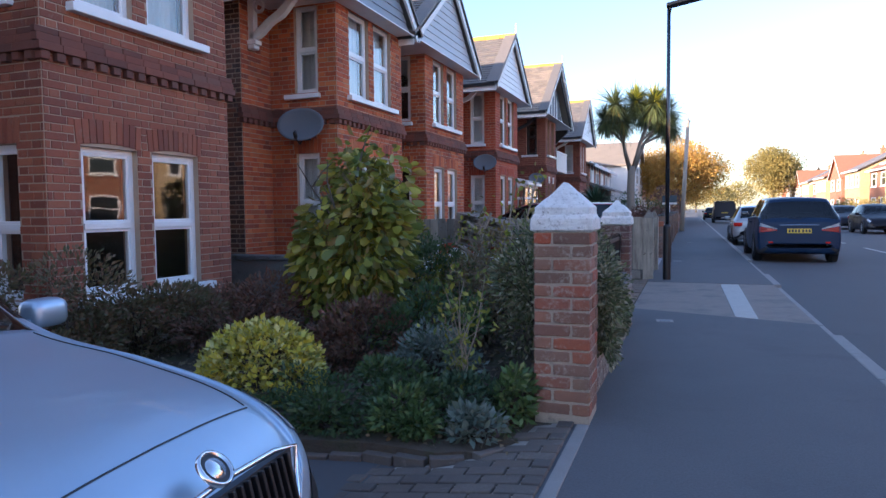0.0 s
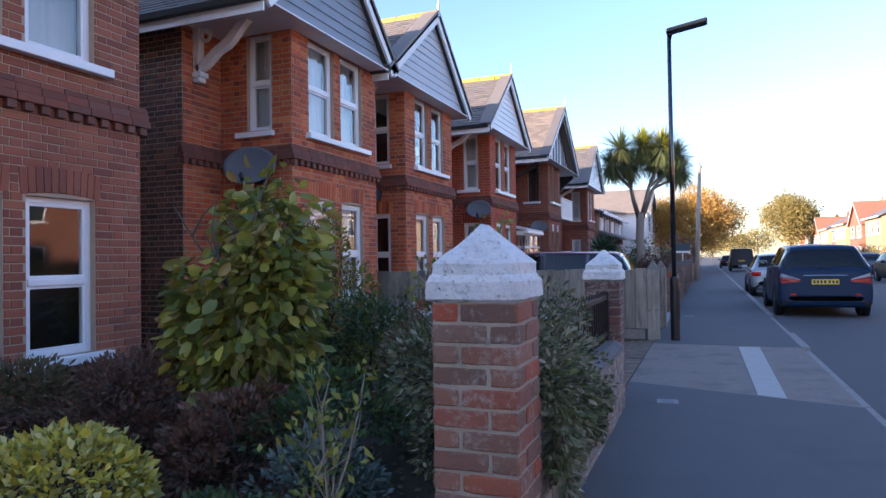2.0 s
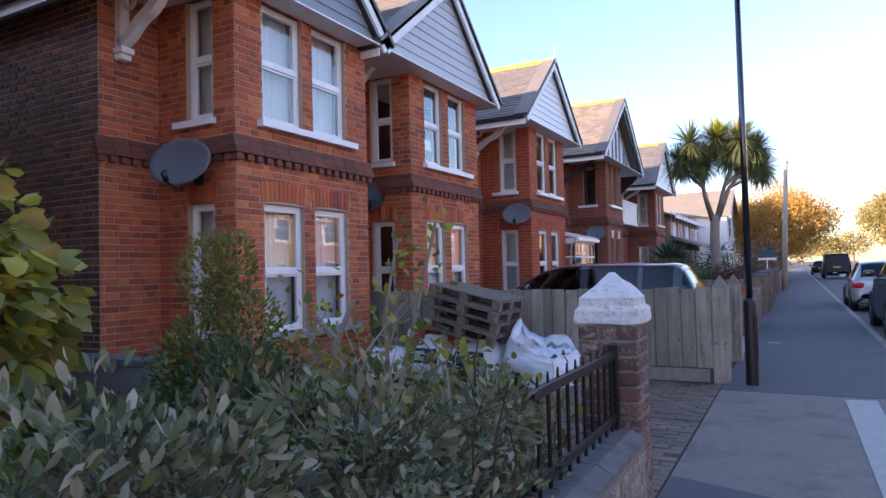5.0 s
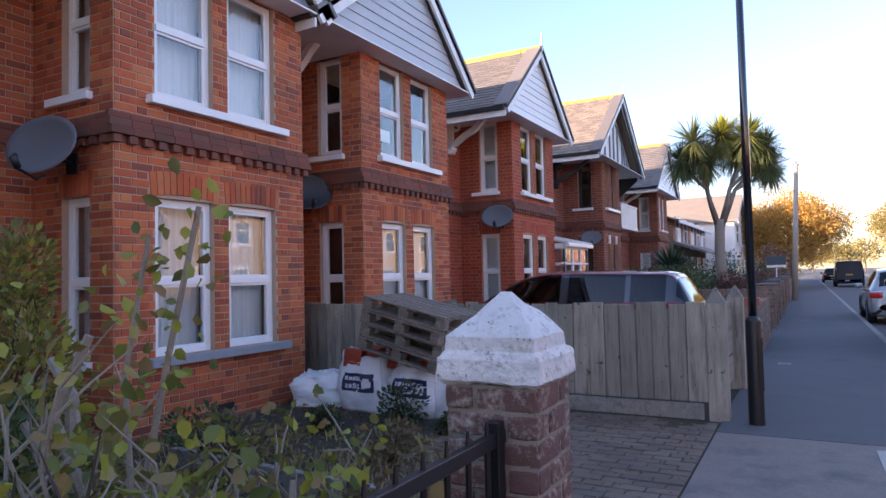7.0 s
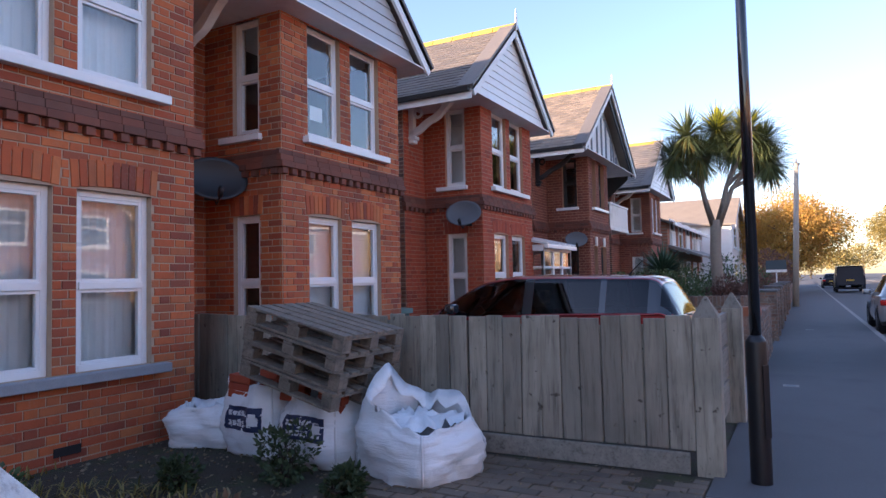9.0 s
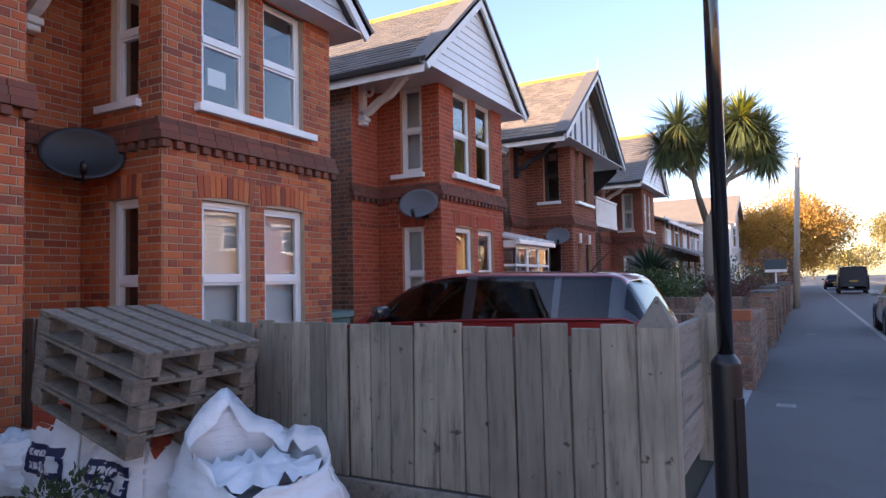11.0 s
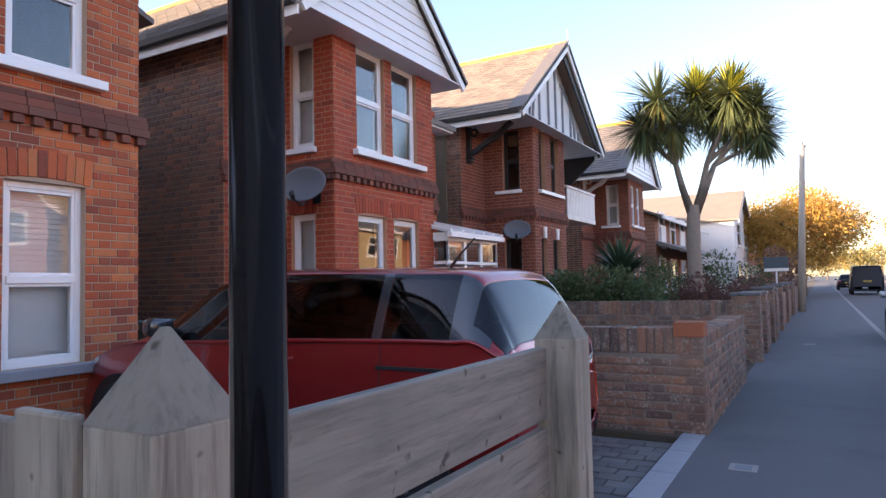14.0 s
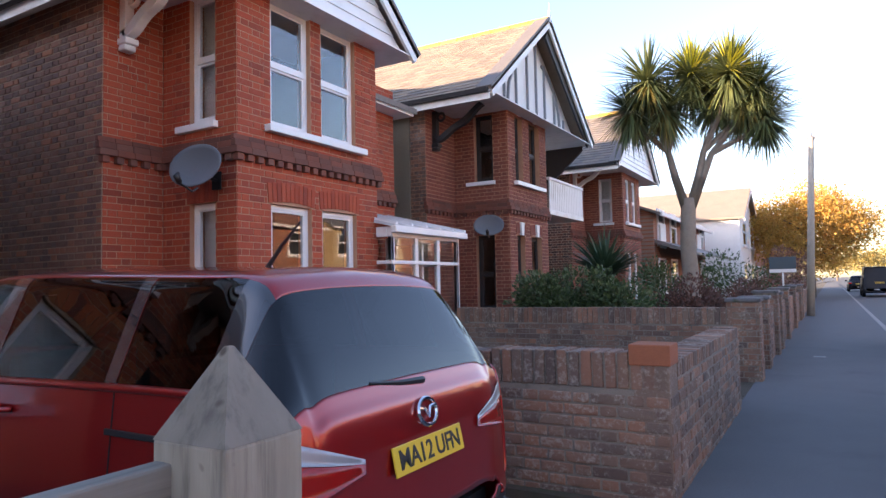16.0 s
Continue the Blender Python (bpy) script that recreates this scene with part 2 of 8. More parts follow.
M["kerb"] = rough_mat("kerb", (0.32, 0.30, 0.28), (0.21, 0.20, 0.19), 5, 150)
M["road_paint"] = rough_mat("road_paint", (0.50, 0.485, 0.45), (0.36, 0.345, 0.32), 9, 120, 0.8, 0.3, stain=(0.22, 0.21, 0.2), stain_at=0.6, stain_scale=14)
M["soil"] = rough_mat("soil", (0.15, 0.115, 0.08), (0.085, 0.068, 0.048), 9, 80, 0.95, 1.0, depth=0.03, stain=(0.075, 0.085, 0.035), stain_at=0.52, stain_scale=2.5)
M["yard"] = rough_mat("yard", (0.10, 0.082, 0.058), (0.055, 0.048, 0.035), 7, 60, 0.95, 1.0, depth=0.03, stain=(0.06, 0.075, 0.03), stain_at=0.5, stain_scale=3)
M["drive"] = rough_mat("drive", (0.22, 0.21, 0.20), (0.16, 0.155, 0.15), 4, 120, 0.9, 0.6)
M["paver"] = brick_mat("paver", (0.22, 0.175, 0.13), (0.27, 0.205, 0.15), (0.18, 0.15, 0.115), (0.29, 0.215, 0.155), dirt=0.45)
M["fence_wood"] = wood_mat("fence_wood", (0.44, 0.395, 0.315), (0.20, 0.178, 0.14), grain=(16, 16, 1.3), tone=0.85)
M["fence_rail"] = wood_mat("fence_rail", (0.35, 0.325, 0.275), (0.18, 0.165, 0.14), grain=(18, 1.3, 18))
M["pallet_wood"] = wood_mat("pallet_wood", (0.29, 0.235, 0.18), (0.13, 0.106, 0.085), grain=(20, 20, 20))
M["pebbledash"] = rough_mat("pebbledash", (0.27, 0.23, 0.165), (0.19, 0.165, 0.12), 50, 110, 0.9, 1.0, depth=0.01)
M["render_white"] = paint_mat("render_white", (0.78, 0.77, 0.74), 0.8, (0.5, 0.47, 0.42), 0.3, 1.5)
M["black_timber"] = paint_mat("black_timber", (0.022, 0.02, 0.02), 0.5, (0.06, 0.055, 0.05), 0.3)

# ---- tools for building ----
def mesh_of(name, bm, material, smooth=False):
    me = bpy.data.meshes.new(name)
    bm.normal_update()
    bm.to_mesh(me)
    bm.free()
    me.materials.append(material)
    if smooth:
        for p in me.polygons:
            p.use_smooth = True
    return me


def part(name, bm, material, parent=None, label="", smooth=False):
    """One mesh object out of a bmesh, under a thing or a part."""
    ob = new(name, mesh_of(name, bm, material, smooth))
    if parent:
        ob.parent = parent
    return tagged(ob, label)


def empty(name, at=(0, 0, 0), turn=0, **tags):
    ob = new(name)
    ob.empty_display_size = 0.2
    ob.matrix_world = pose(*at, 0, 0, turn)
    return tagged(ob, **tags)


def box(bm, x0, x1, y0, y1, z0, z1, m=None, bevel=0.0):
    r = bmesh.ops.create_cube(bm, size=1.0)
    vs = r["verts"]
    for v in vs:
        v.co = Vector(((x0 + x1) / 2 + v.co.x * (x1 - x0), (y0 + y1) / 2 + v.co.y * (y1 - y0), (z0 + z1) / 2 + v.co.z * (z1 - z0)))
    if bevel:
        es = list({e for v in vs for e in v.link_edges})
        r2 = bmesh.ops.bevel(bm, geom=es, offset=bevel, segments=2, affect='EDGES', profile=0.5)
        vs = list({v for f in r2["faces"] for v in f.verts} | {v for v in vs if v.is_valid})
    if m is not None:
        bmesh.ops.transform(bm, matrix=m, verts=vs)
    return vs


def prism(bm, pts, axis, a, b):
    """A closed outline of 2D points carried from a to b along an axis: 'x' takes (y, z), 'y' takes (x, z), 'z' takes (x, y)."""
    def at(p, k):
        return {'x': (k, p[0], p[1]), 'y': (p[0], k, p[1]), 'z': (p[0], p[1], k)}[axis]
    v0 = [bm.verts.new(at(p, a)) for p in pts]
    v1 = [bm.verts.new(at(p, b)) for p in pts]
    n = len(pts)
    fs = [bm.faces.new(v0), bm.faces.new(v1[::-1])]
    for i in range(n):
        fs.append(bm.faces.new((v0[i], v1[i], v1[(i + 1) % n], v0[(i + 1) % n])))
    bmesh.ops.recalc_face_normals(bm, faces=fs)
    return v0 + v1


def tube(bm, pts, radii, sides=8, cap=True):
    """A round tube through points with a radius at each."""
    rings = []
    n = len(pts)
    pts = [Vector(p) for p in pts]
    for i, p in enumerate(pts):
        d = (pts[min(i + 1, n - 1)] - pts[max(i - 1, 0)]).normalized()
        a = d.orthogonal().normalized() if i == 0 else (prev - d * prev.dot(d)).normalized()
        prev = a
        b = d.cross(a)
        r = radii[i] if isinstance(radii, (list, tuple)) else radii
        rings.append([bm.verts.new(p + (a * math.cos(2 * math.pi * k / sides) + b * math.sin(2 * math.pi * k / sides)) * r) for k in range(sides)])
    for r0, r1 in zip(rings, rings[1:]):
        for k in range(sides):
            bm.faces.new((r0[k], r0[(k + 1) % sides], r1[(k + 1) % sides], r1[k]))
    if cap:
        bm.faces.new(rings[0][::-1])
        bm.faces.new(rings[-1])


def soup(name, verts, quads, material, parent=None, smooth=False):
    """A mesh object out of many vertices and four-cornered faces."""
    me = bpy.data.meshes.new(name)
    me.from_pydata([tuple(v) for v in verts], [], quads)
    me.update()
    me.materials.append(material)
    if smooth:
        me.polygons.foreach_set("use_smooth", [True] * len(me.polygons))
    ob = new(name, me)
    if parent:
        ob.parent = parent
    return ob


class Wall:
    """An upright wall face: starts at p, runs along u, looks to the right of u."""
    def __init__(self, p, u, length, z0, z1, holes=(), thick=0.22):
        self.p, self.u = Vector((p[0], p[1], 0)), Vector((u[0], u[1], 0))
        self.n = Vector((u[1], -u[0], 0))
        self.length, self.z0, self.z1, self.holes, self.thick = length, z0, z1, list(holes), thick

    def at(self, u, z, n=0.0):
        return self.p + self.u * u + self.n * n + Vector((0, 0, z))

    def matrix(self, u, z, n=0.0):
        """Axes: x along the wall, y into the wall, z up."""
        m = Matrix((self.u, -self.n, Vector((0, 0, 1)))).transposed().to_4x4()
        m.translation = self.at(u, z, n)
        return m

    def backing(self, material, parent, name="wall", label=""):
        us = sorted({0.004, self.length - 0.004, *[h for o in self.holes for h in o[:2]]})
        zs = sorted({self.z0, self.z1, *[h for o in self.holes for h in o[2:]]})
        us = [v for v in us if 0 <= v <= self.length]
        zs = [v for v in zs if self.z0 <= v <= self.z1]
        def solid(i, j):
            if not (0 <= i < len(us) - 1 and 0 <= j < len(zs) - 1):
                return False
            cu, cz = (us[i] + us[i + 1]) / 2, (zs[j] + zs[j + 1]) / 2
            return not any(o[0] < cu < o[1] and o[2] < cz < o[3] for o in self.holes)
        bm = bmesh.new()
        T = -self.thick
        def quad(*ps):
            bm.faces.new([bm.verts.new(self.at(*p)) for p in ps])
        for i in range(len(us) - 1):
            for j in range(len(zs) - 1):
                if not solid(i, j):
                    continue
                a, b, c, d = us[i], us[i + 1], zs[j], zs[j + 1]
                quad((a, c, 0), (b, c, 0), (b, d, 0), (a, d, 0))
                quad((a, c, T), (a, d, T), (b, d, T), (b, c, T))
                if not solid(i - 1, j):
                    quad((a, c, T), (a, c, 0), (a, d, 0), (a, d, T))
                if not solid(i + 1, j):
                    quad((b, c, 0), (b, c, T), (b, d, T), (b, d, 0))
                if not solid(i, j - 1):
                    quad((a, c, T), (b, c, T), (b, c, 0), (a, c, 0))
                if not solid(i, j + 1):
                    quad((a, d, 0), (b, d, 0), (b, d, T), (a, d, T))
        bmesh.ops.remove_doubles(bm, verts=bm.verts, dist=1e-5)
        return part(name, bm, material, parent, label)

    def courses(self, rng, skip=(), course=0.075, length=0.2275, head=0.11, bond="flemish", first=0.0):
        """The bricks of the face as (u0, u1, z0, z1), cut at the holes."""
        out = []
        k = 0
        z = self.z0
        avoid = self.holes + list(skip)
        while z + course * 0.6 < self.z1:
            z1 = min(z + course, self.z1)
            if bond == "flemish":
                cells, pat = [], [length, length / 2]
                u = -first - (0.75 * length if k % 2 else 0)
            elif bond == "header":
                pat, u = [length / 2], -(length / 4 if k % 2 else 0)
            else:
                pat, u = [length], -(length / 2 if k % 2 else 0)
            i = 0
            while u < self.length:
                w = pat[i % len(pat)]
                a, b = max(u, 0), min(u + w, self.length)
                spans = [(a, b)]
                for o in avoid:
                    if o[2] < (z + z1) / 2 < o[3]:
                        nxt = []
                        for s, e in spans:
                            if o[1] <= s or o[0] >= e:
                                nxt.append((s, e))
                                continue
                            if s < o[0]:
                                nxt.append((s, o[0]))
                            if e > o[1]:
                                nxt.append((o[1], e))
                        spans = nxt
                out += [(s, e, z, z1) for s, e in spans if e - s > 0.03]
                u += w
                i += 1
            z += course
            k += 1
        return out

    def brickwork(self, bricks, material, parent, rng, joint=0.010, proud=0.007, single=(), name="brickwork", worn=False):
        """Lays the bricks: those inside single (u0, u1, z0, z1) as objects of their own, the rest joined."""
        verts, quads = [], []
        loose = []
        for (a, b, c, d) in bricks:
            if single and len(loose) < 300 and single[0] <= (a + b) / 2 <= single[1] and single[2] <= (c + d) / 2 <= single[3]:
                loose.append((a, b, c, d))
                continue
            n = proud + rng.uniform(-0.0025, 0.0035)
            a, b, c, d = a + joint / 2 + rng.uniform(-.001, .001), b - joint / 2 + rng.uniform(-.001, .001), c + joint / 2 + rng.uniform(-.001, .001), d - joint / 2
            i = len(verts)
            e = 0.003
            for (u, z, k) in ((a, c, 0), (b, c, 0), (b, d, 0), (a, d, 0), (a + e, c + e, n), (b - e, c + e, n), (b - e, d - e, n), (a + e, d - e, n)):
                verts.append(self.at(u, z, k - (0.002 if k == 0 else 0)))
            quads += [(i + 4, i + 5, i + 6, i + 7), (i, i + 1, i + 5, i + 4), (i + 1, i + 2, i + 6, i + 5), (i + 2, i + 3, i + 7, i + 6), (i + 3, i, i + 4, i + 7)]
        if verts:
            tagged(soup(name, verts, quads, material, parent), kind="stuff")
        for (a, b, c, d) in loose:
            me = worn_brick(round(b - a - joint, 3), round(d - c - joint, 3), material, rng.randrange(5)) if worn else brick_data(round(b - a - joint, 3), round(d - c - joint, 3), material)
            ob = new("brick", me)
            ob.parent = parent
            ob.matrix_local = self.matrix((a + b) / 2, (c + d) / 2, proud + rng.uniform(-0.0025, 0.0035)) @ pose(0, 0, 0, 0, rng.uniform(-.4, .4), rng.uniform(-.5, .5))


_bricks = {}


def worn_brick(w, h, material, variant):
    """One brick face with a chipped, uneven outline; a few shapes of each size, shared."""
    key = (w, h, material.name, variant)
    if key not in _bricks:
        rng = random.Random(variant * 71 + int(w * 1000) + int(h * 1000) * 7)
        x, z, dp = w / 2, h / 2, 0.03
        n = max(3, round(w / 0.045))
        edge = [(-x + 2 * x * i / n, -z) for i in range(n)] + [(x, -z), (x, 0)] + [(x - 2 * x * i / n, z) for i in range(n)] + [(-x, z), (-x, 0)]
        vs, m = [], len(edge)
        for (k, y, j) in ((0.0, dp, 0.0), (0.0, 0.005, 0.0012), (0.0045, 0.0, 0.0018)):
            for (a, b) in edge:
                corner = abs(abs(a) - x) < 1e-6 and abs(abs(b) - z) < 1e-6
                c = k + (abs(rng.gauss(0, 0.003)) if corner and j else 0) + abs(rng.gauss(0, j))
                vs.append((a - math.copysign(c, a) if abs(a) > x - 1e-6 else a, y + rng.uniform(0, j), b - math.copysign(c, b) if abs(b) > z - 1e-6 else b))
        vs.append((rng.uniform(-.01, .01), -rng.uniform(0.0, 0.0025), 0))
        fs = []
        for r in (0, m):
            fs += [(r + i, r + (i + 1) % m, r + m + (i + 1) % m, r + m + i) for i in range(m)]
        fs += [(2 * m + i, 2 * m + (i + 1) % m, 3 * m) for i in range(m)]
        me = bpy.data.meshes.new("brick")
        me.from_pydata(vs, [], fs)
        me.materials.append(material)
        _bricks[key] = me
    return _bricks[key]


def brick_data(w, h, material):
    """One brick face with worn arrises, shared by all bricks of its size."""
    key = (w, h, material.name)
    if key not in _bricks:
        vs, e, dp = [], 0.004, 0.03
        x, z = w / 2, h / 2
        for (k, y, s) in ((0, dp, 0), (0, e, 0), (e, 0, 0)):
            vs += [(-x + k, y, -z + k), (x - k, y, -z + k), (x - k, y, z - k), (-x + k, y, z - k)]
        fs = [(8, 9, 10, 11)]
        for r in (0, 4):
            fs += [(r + i, r + (i + 1) % 4, r + 4 + (i + 1) % 4, r + 4 + i) for i in range(4)]
        me = bpy.data.meshes.new("brick")
        me.from_pydata(vs, [], fs)
        me.materials.append(material)
        _bricks[key] = me
    return _bricks[key]


# ---- ground ----
KERB_X, WALL_X = 1.40, -0.62


def sheet(name, x0, x1, y0, y1, z, material, label, category, thick=0.0, parent=None):
    bm = bmesh.new()
    box(bm, x0, x1, y0, y1, z - max(thick, 0.05), z)
    ob = part(name, bm, material, parent)
    return ob if parent else tagged(ob, label, category, kind="structure")


sheet("ground", -900, 1400, -900, 1500, -0.10, M["asphalt"], "dark grey worn tarmac road surface", "road")
_bm = bmesh.new()
prism(_bm, [(WALL_X - 0.05, -40), (KERB_X - 0.12, -40), (KERB_X - 0.12, 7.90), (WALL_X - 0.05, 8.56)], 'z', -0.2, 0.0)
tagged(part("pavement", _bm, M["pavement"]), "dark grey tarmac footway beside the garden walls", "pavement", kind="structure")
sheet("pavement", WALL_X - 0.05, KERB_X - 0.12, 11.82, 160, 0.0, M["pavement"], "dark grey tarmac footway beside the garden walls", "pavement", 0.2)
_x = tagged(sheet("crossover", WALL_X - 0.05, KERB_X - 0.12, 7.3, 11.82, -0.004, M["concrete"], "pale worn concrete vehicle crossing in the footway", "pavement", 0.2))
_bm = bmesh.new()
prism(_bm, [(0.50, 8.20), (0.73, 8.11), (0.75, 11.70), (0.48, 11.64)], 'z', -0.02, 0.001)
part("painted_strip", _bm, M["road_paint"], _x, "pale painted strip")
# kerb stones, dropped at the crossing
_kerb = empty("kerb", (KERB_X, 0, 0), label="row of pale granite kerb stones along the road", category="kerb", kind="structure")
_rng = random.Random(4)
for i in range(-12, 110):
    y0 = i * 0.915
    low = 7.3 < y0 + 0.4 < 12.0 or 13.9 < y0 + .4 < 17.6
    _bm = bmesh.new()
    box(_bm, -0.12, 0.0, 0.004, 0.905, -0.2, (-0.06 if low else 0.0) + _rng.uniform(-.003, .003), bevel=0.012)
    ob = part("kerb_stone", _bm, M["kerb"], _kerb)
    ob.location = (0, y0, 0)
BED = [(-40, 3.05), (-2.1, 3.06), (-1.6, 3.16), (-1.23, 3.13), (-1.01, 3.23), (-0.88, 3.45), (-0.84, 3.75), (WALL_X - 0.05, 3.78)]
_bm = bmesh.new()
prism(_bm, BED + [(WALL_X - 0.05, 8.3), (-40, 8.3)], 'z', -0.3, -0.01)
tagged(part("garden_ground", _bm, M["soil"]), "dark bare garden soil", "ground", kind="structure")
_bm = bmesh.new()
prism(_bm, [(WALL_X - 0.05, 0.0), (-2.2, -0.20), (-2.4, -0.21), (-40, -0.21), (-40, -0.4), (WALL_X - 0.05, -0.4)], 'y', -40, 3.79)
tagged(part("drive_1", _bm, M["mortar_grey"]), "paved drive sloping down from the footway", "drive", kind="structure")
sheet("garden_ground", -40, WALL_X - 0.05, 8.3, 14.4, -0.012, M["yard"], "dark mossy earth of the front yard", "ground", 0.2)
sheet("garden_ground", -40, WALL_X - 0.05, 14.4, 17.4, -0.07, M["drive"], "grey concrete driveway", "ground", 0.2)
sheet("garden_ground", -40, WALL_X - 0.05, 17.4, 200, -0.01, M["soil"], "dark bare garden soil", "ground", 0.2)

# ---- houses ----
XF, XB = -5.25, -6.48     # bay fronts; main front behind them


def window(house, wall, u0, u1, z0, z1, cover="net", split=0.5, sill=None, frame_mat="upvc", fw=0.055, inset=0.07, drop=1.0):
    """A casement with a fixed upper and an opening lower light, set back in its opening."""
    w = empty("window", label="")
    w.parent = house
    w.matrix_local = wall.matrix(u0, z0, -inset)
    W, H = u1 - u0, z1 - z0
    zs = H * split
    bm = bmesh.new()
    box(bm, 0, fw, 0, 0.07, 0, H, bevel=0.004)
    box(bm, W - fw, W, 0, 0.07, 0, H, bevel=0.004)
    box(bm, fw, W - fw, 0, 0.07, 0, fw, bevel=0.004)
    box(bm, fw, W - fw, 0, 0.07, H - fw, H, bevel=0.004)
    part("frame", bm, M[frame_mat], w)
    bm = bmesh.new()
    box(bm, fw, W - fw, -0.012, 0.06, zs - fw * 0.55, zs + fw * 0.55, bevel=0.004)
    part("transom", bm, M[frame_mat], w)
    s = 0.028
    for (c, d) in ((fw, zs - fw * 0.55), (zs + fw * 0.55, H - fw)):
        bm = bmesh.new()
        for b in ((fw, fw + s, c, d), (W - fw - s, W - fw, c, d), (fw + s, W - fw - s, c, c + s), (fw + s, W - fw - s, d - s, d)):
            box(bm, b[0], b[1], 0.006, 0.055, b[2], b[3], bevel=0.003)
        part("sash", bm, M[frame_mat], w)
        bm = bmesh.new()
        box(bm, fw + s - 0.005, W - fw - s + 0.005, 0.026, 0.032, c + s - 0.005, d - s + 0.005)
        pane = part("pane", bm, M["glass"], w)
        pane.visible_shadow = False
    if cover:
        # hanging cloth or blind just inside the glass
        bm = bmesh.new()
        n = 28
        top, bottom = H - 0.01, H * (1 - drop) + 0.01
        if cover == "blind":
            k = int((top - bottom) / 0.045)
            for i in range(k):
                z = bottom + i * 0.045
                box(bm, 0.02, W - 0.02, 0.12, 0.142, z, z + 0.004, Matrix.Translation((0, 0, 0)))
                box(bm, 0.02, W - 0.02, 0.13, 0.132, z + 0.004, z + 0.045)
        else:
            amp = 0.018 if cover == "net" else 0.03
            vs = []
            for i in range(n + 1):
                y = 0.16 + amp * math.sin(i * 1.9) + amp * 0.5 * math.sin(i * 0.7)
                vs.append((bm.verts.new((W * i / n, y, bottom)), bm.verts.new((W * i / n, y, top))))
            for a, b in zip(vs, vs[1:]):
                f = bm.faces.new((a[0], b[0], b[1], a[1]))
                f.smooth = True
        part("blind" if cover == "blind" else "curtain", bm, M["curtain" if cover == "curtain" else "net"], w)
    if sill:
        bm = bmesh.new()
        a, b, mat = sill
        box(bm, -a, W + b, -inset - 0.09, 0.02, -0.075, 0.0, bevel=0.008)
        part("sill", bm, M[mat], w)
    return w


def arch(house, wall, u0, u1, z, rise, material, h=0.235, parent=None):
    """A flat arch of bricks on end over an opening."""
    n = max(3, round((u1 - u0) / 0.076))
    for i in range(n):
        a = u0 + (u1 - u0) * i / n
        b = u0 + (u1 - u0) * (i + 1) / n
        mid = (a + b - u0 - u1) / (u1 - u0)
        lift = rise * (1 - mid * mid)
        ob = new("brick", brick_data(round(b - a - 0.008, 3), round(h - 0.008, 3), material))
        ob.parent = parent or house
        ob.matrix_local = wall.matrix((a + b) / 2, z + lift + h / 2, 0.012) @ pose(0, 0, 0, 0, mid * 5, 0)


_course = {}


def course_data(w, d, h, material):
    """A moulded brick of a projecting course, worn at its edges; it stands out towards -y."""
    key = (w, d, h, material.name)
    if key not in _course:
        bm = bmesh.new()
        box(bm, -w / 2, w / 2, -d, 0.02, -h / 2, h / 2, bevel=0.006)
        _course[key] = mesh_of("cornice_brick", bm, material)
    return _course[key]


def cornice(house, wall, z, material, u0=0.0, u1=None, rng=None):
    """Two stepped brick courses over a row of dentils, and a weathered top."""
    u1 = wall.length if u1 is None else u1
    rng = rng or random.Random(2)
    band = empty("cornice")
    band.parent = house
    n = max(1, round((u1 - u0) / 0.228))
    L = (u1 - u0) / n
    for (zc, d, h) in ((z + 0.037, 0.075, 0.070), (z + 0.112, 0.050, 0.070), (z + 0.18, 0.028, 0.055)):
        for i in range(n):
            ob = new("cornice_brick", course_data(round(L - 0.004, 3), d, h, material))
            ob.parent = band
            ob.matrix_local = wall.matrix(u0 + (i + 0.5) * L, zc, rng.uniform(-.003, .003)) @ pose(0, 0, 0, rng.uniform(-1, 1), 0, 0)
    k = max(1, round((u1 - u0) / 0.152))
    for i in range(k):
        ob = new("dentil", course_data(0.085, 0.060, 0.072, material))
        ob.parent = band
        ob.matrix_local = wall.matrix(u0 + (i + 0.5) * (u1 - u0) / k, z - 0.037, rng.uniform(-.003, .003))


def boards(house, pts, x, material, step=0.15, name="gable_board", thick=0.02, label=""):
    """Lapped boards that fill an upright triangle (y0, z0), (apex), (y1, z1) at plane x."""
    (y0, z0), (ya, za), (y1, z1) = pts
    z = max(z0, z1)
    while z < za - 0.03:
        zt = min(z + step, za - 0.005)
        def span(q):
            f = (q - z0) / (za - z0)
            return y0 + (ya - y0) * f, y1 + (ya - y1) * f
        a, b = span(z)
        c, d = span(zt)
        bm = bmesh.new()
        vs = [bm.verts.new(p) for p in ((x + thick, a, z), (x + thick, b, z), (x + 0.003, d, zt), (x + 0.003, c, zt), (x - 0.01, a, z), (x - 0.01, b, z), (x - 0.01, d, zt), (x - 0.01, c, zt))]
        for q in ((0, 1, 2, 3), (5, 4, 7, 6), (4, 5, 1, 0), (1, 5, 6, 2), (3, 2, 6, 7), (4, 0, 3, 7)):
            bm.faces.new([vs[i] for i in q])
        part(name, bm, material, house, label)
        z = zt


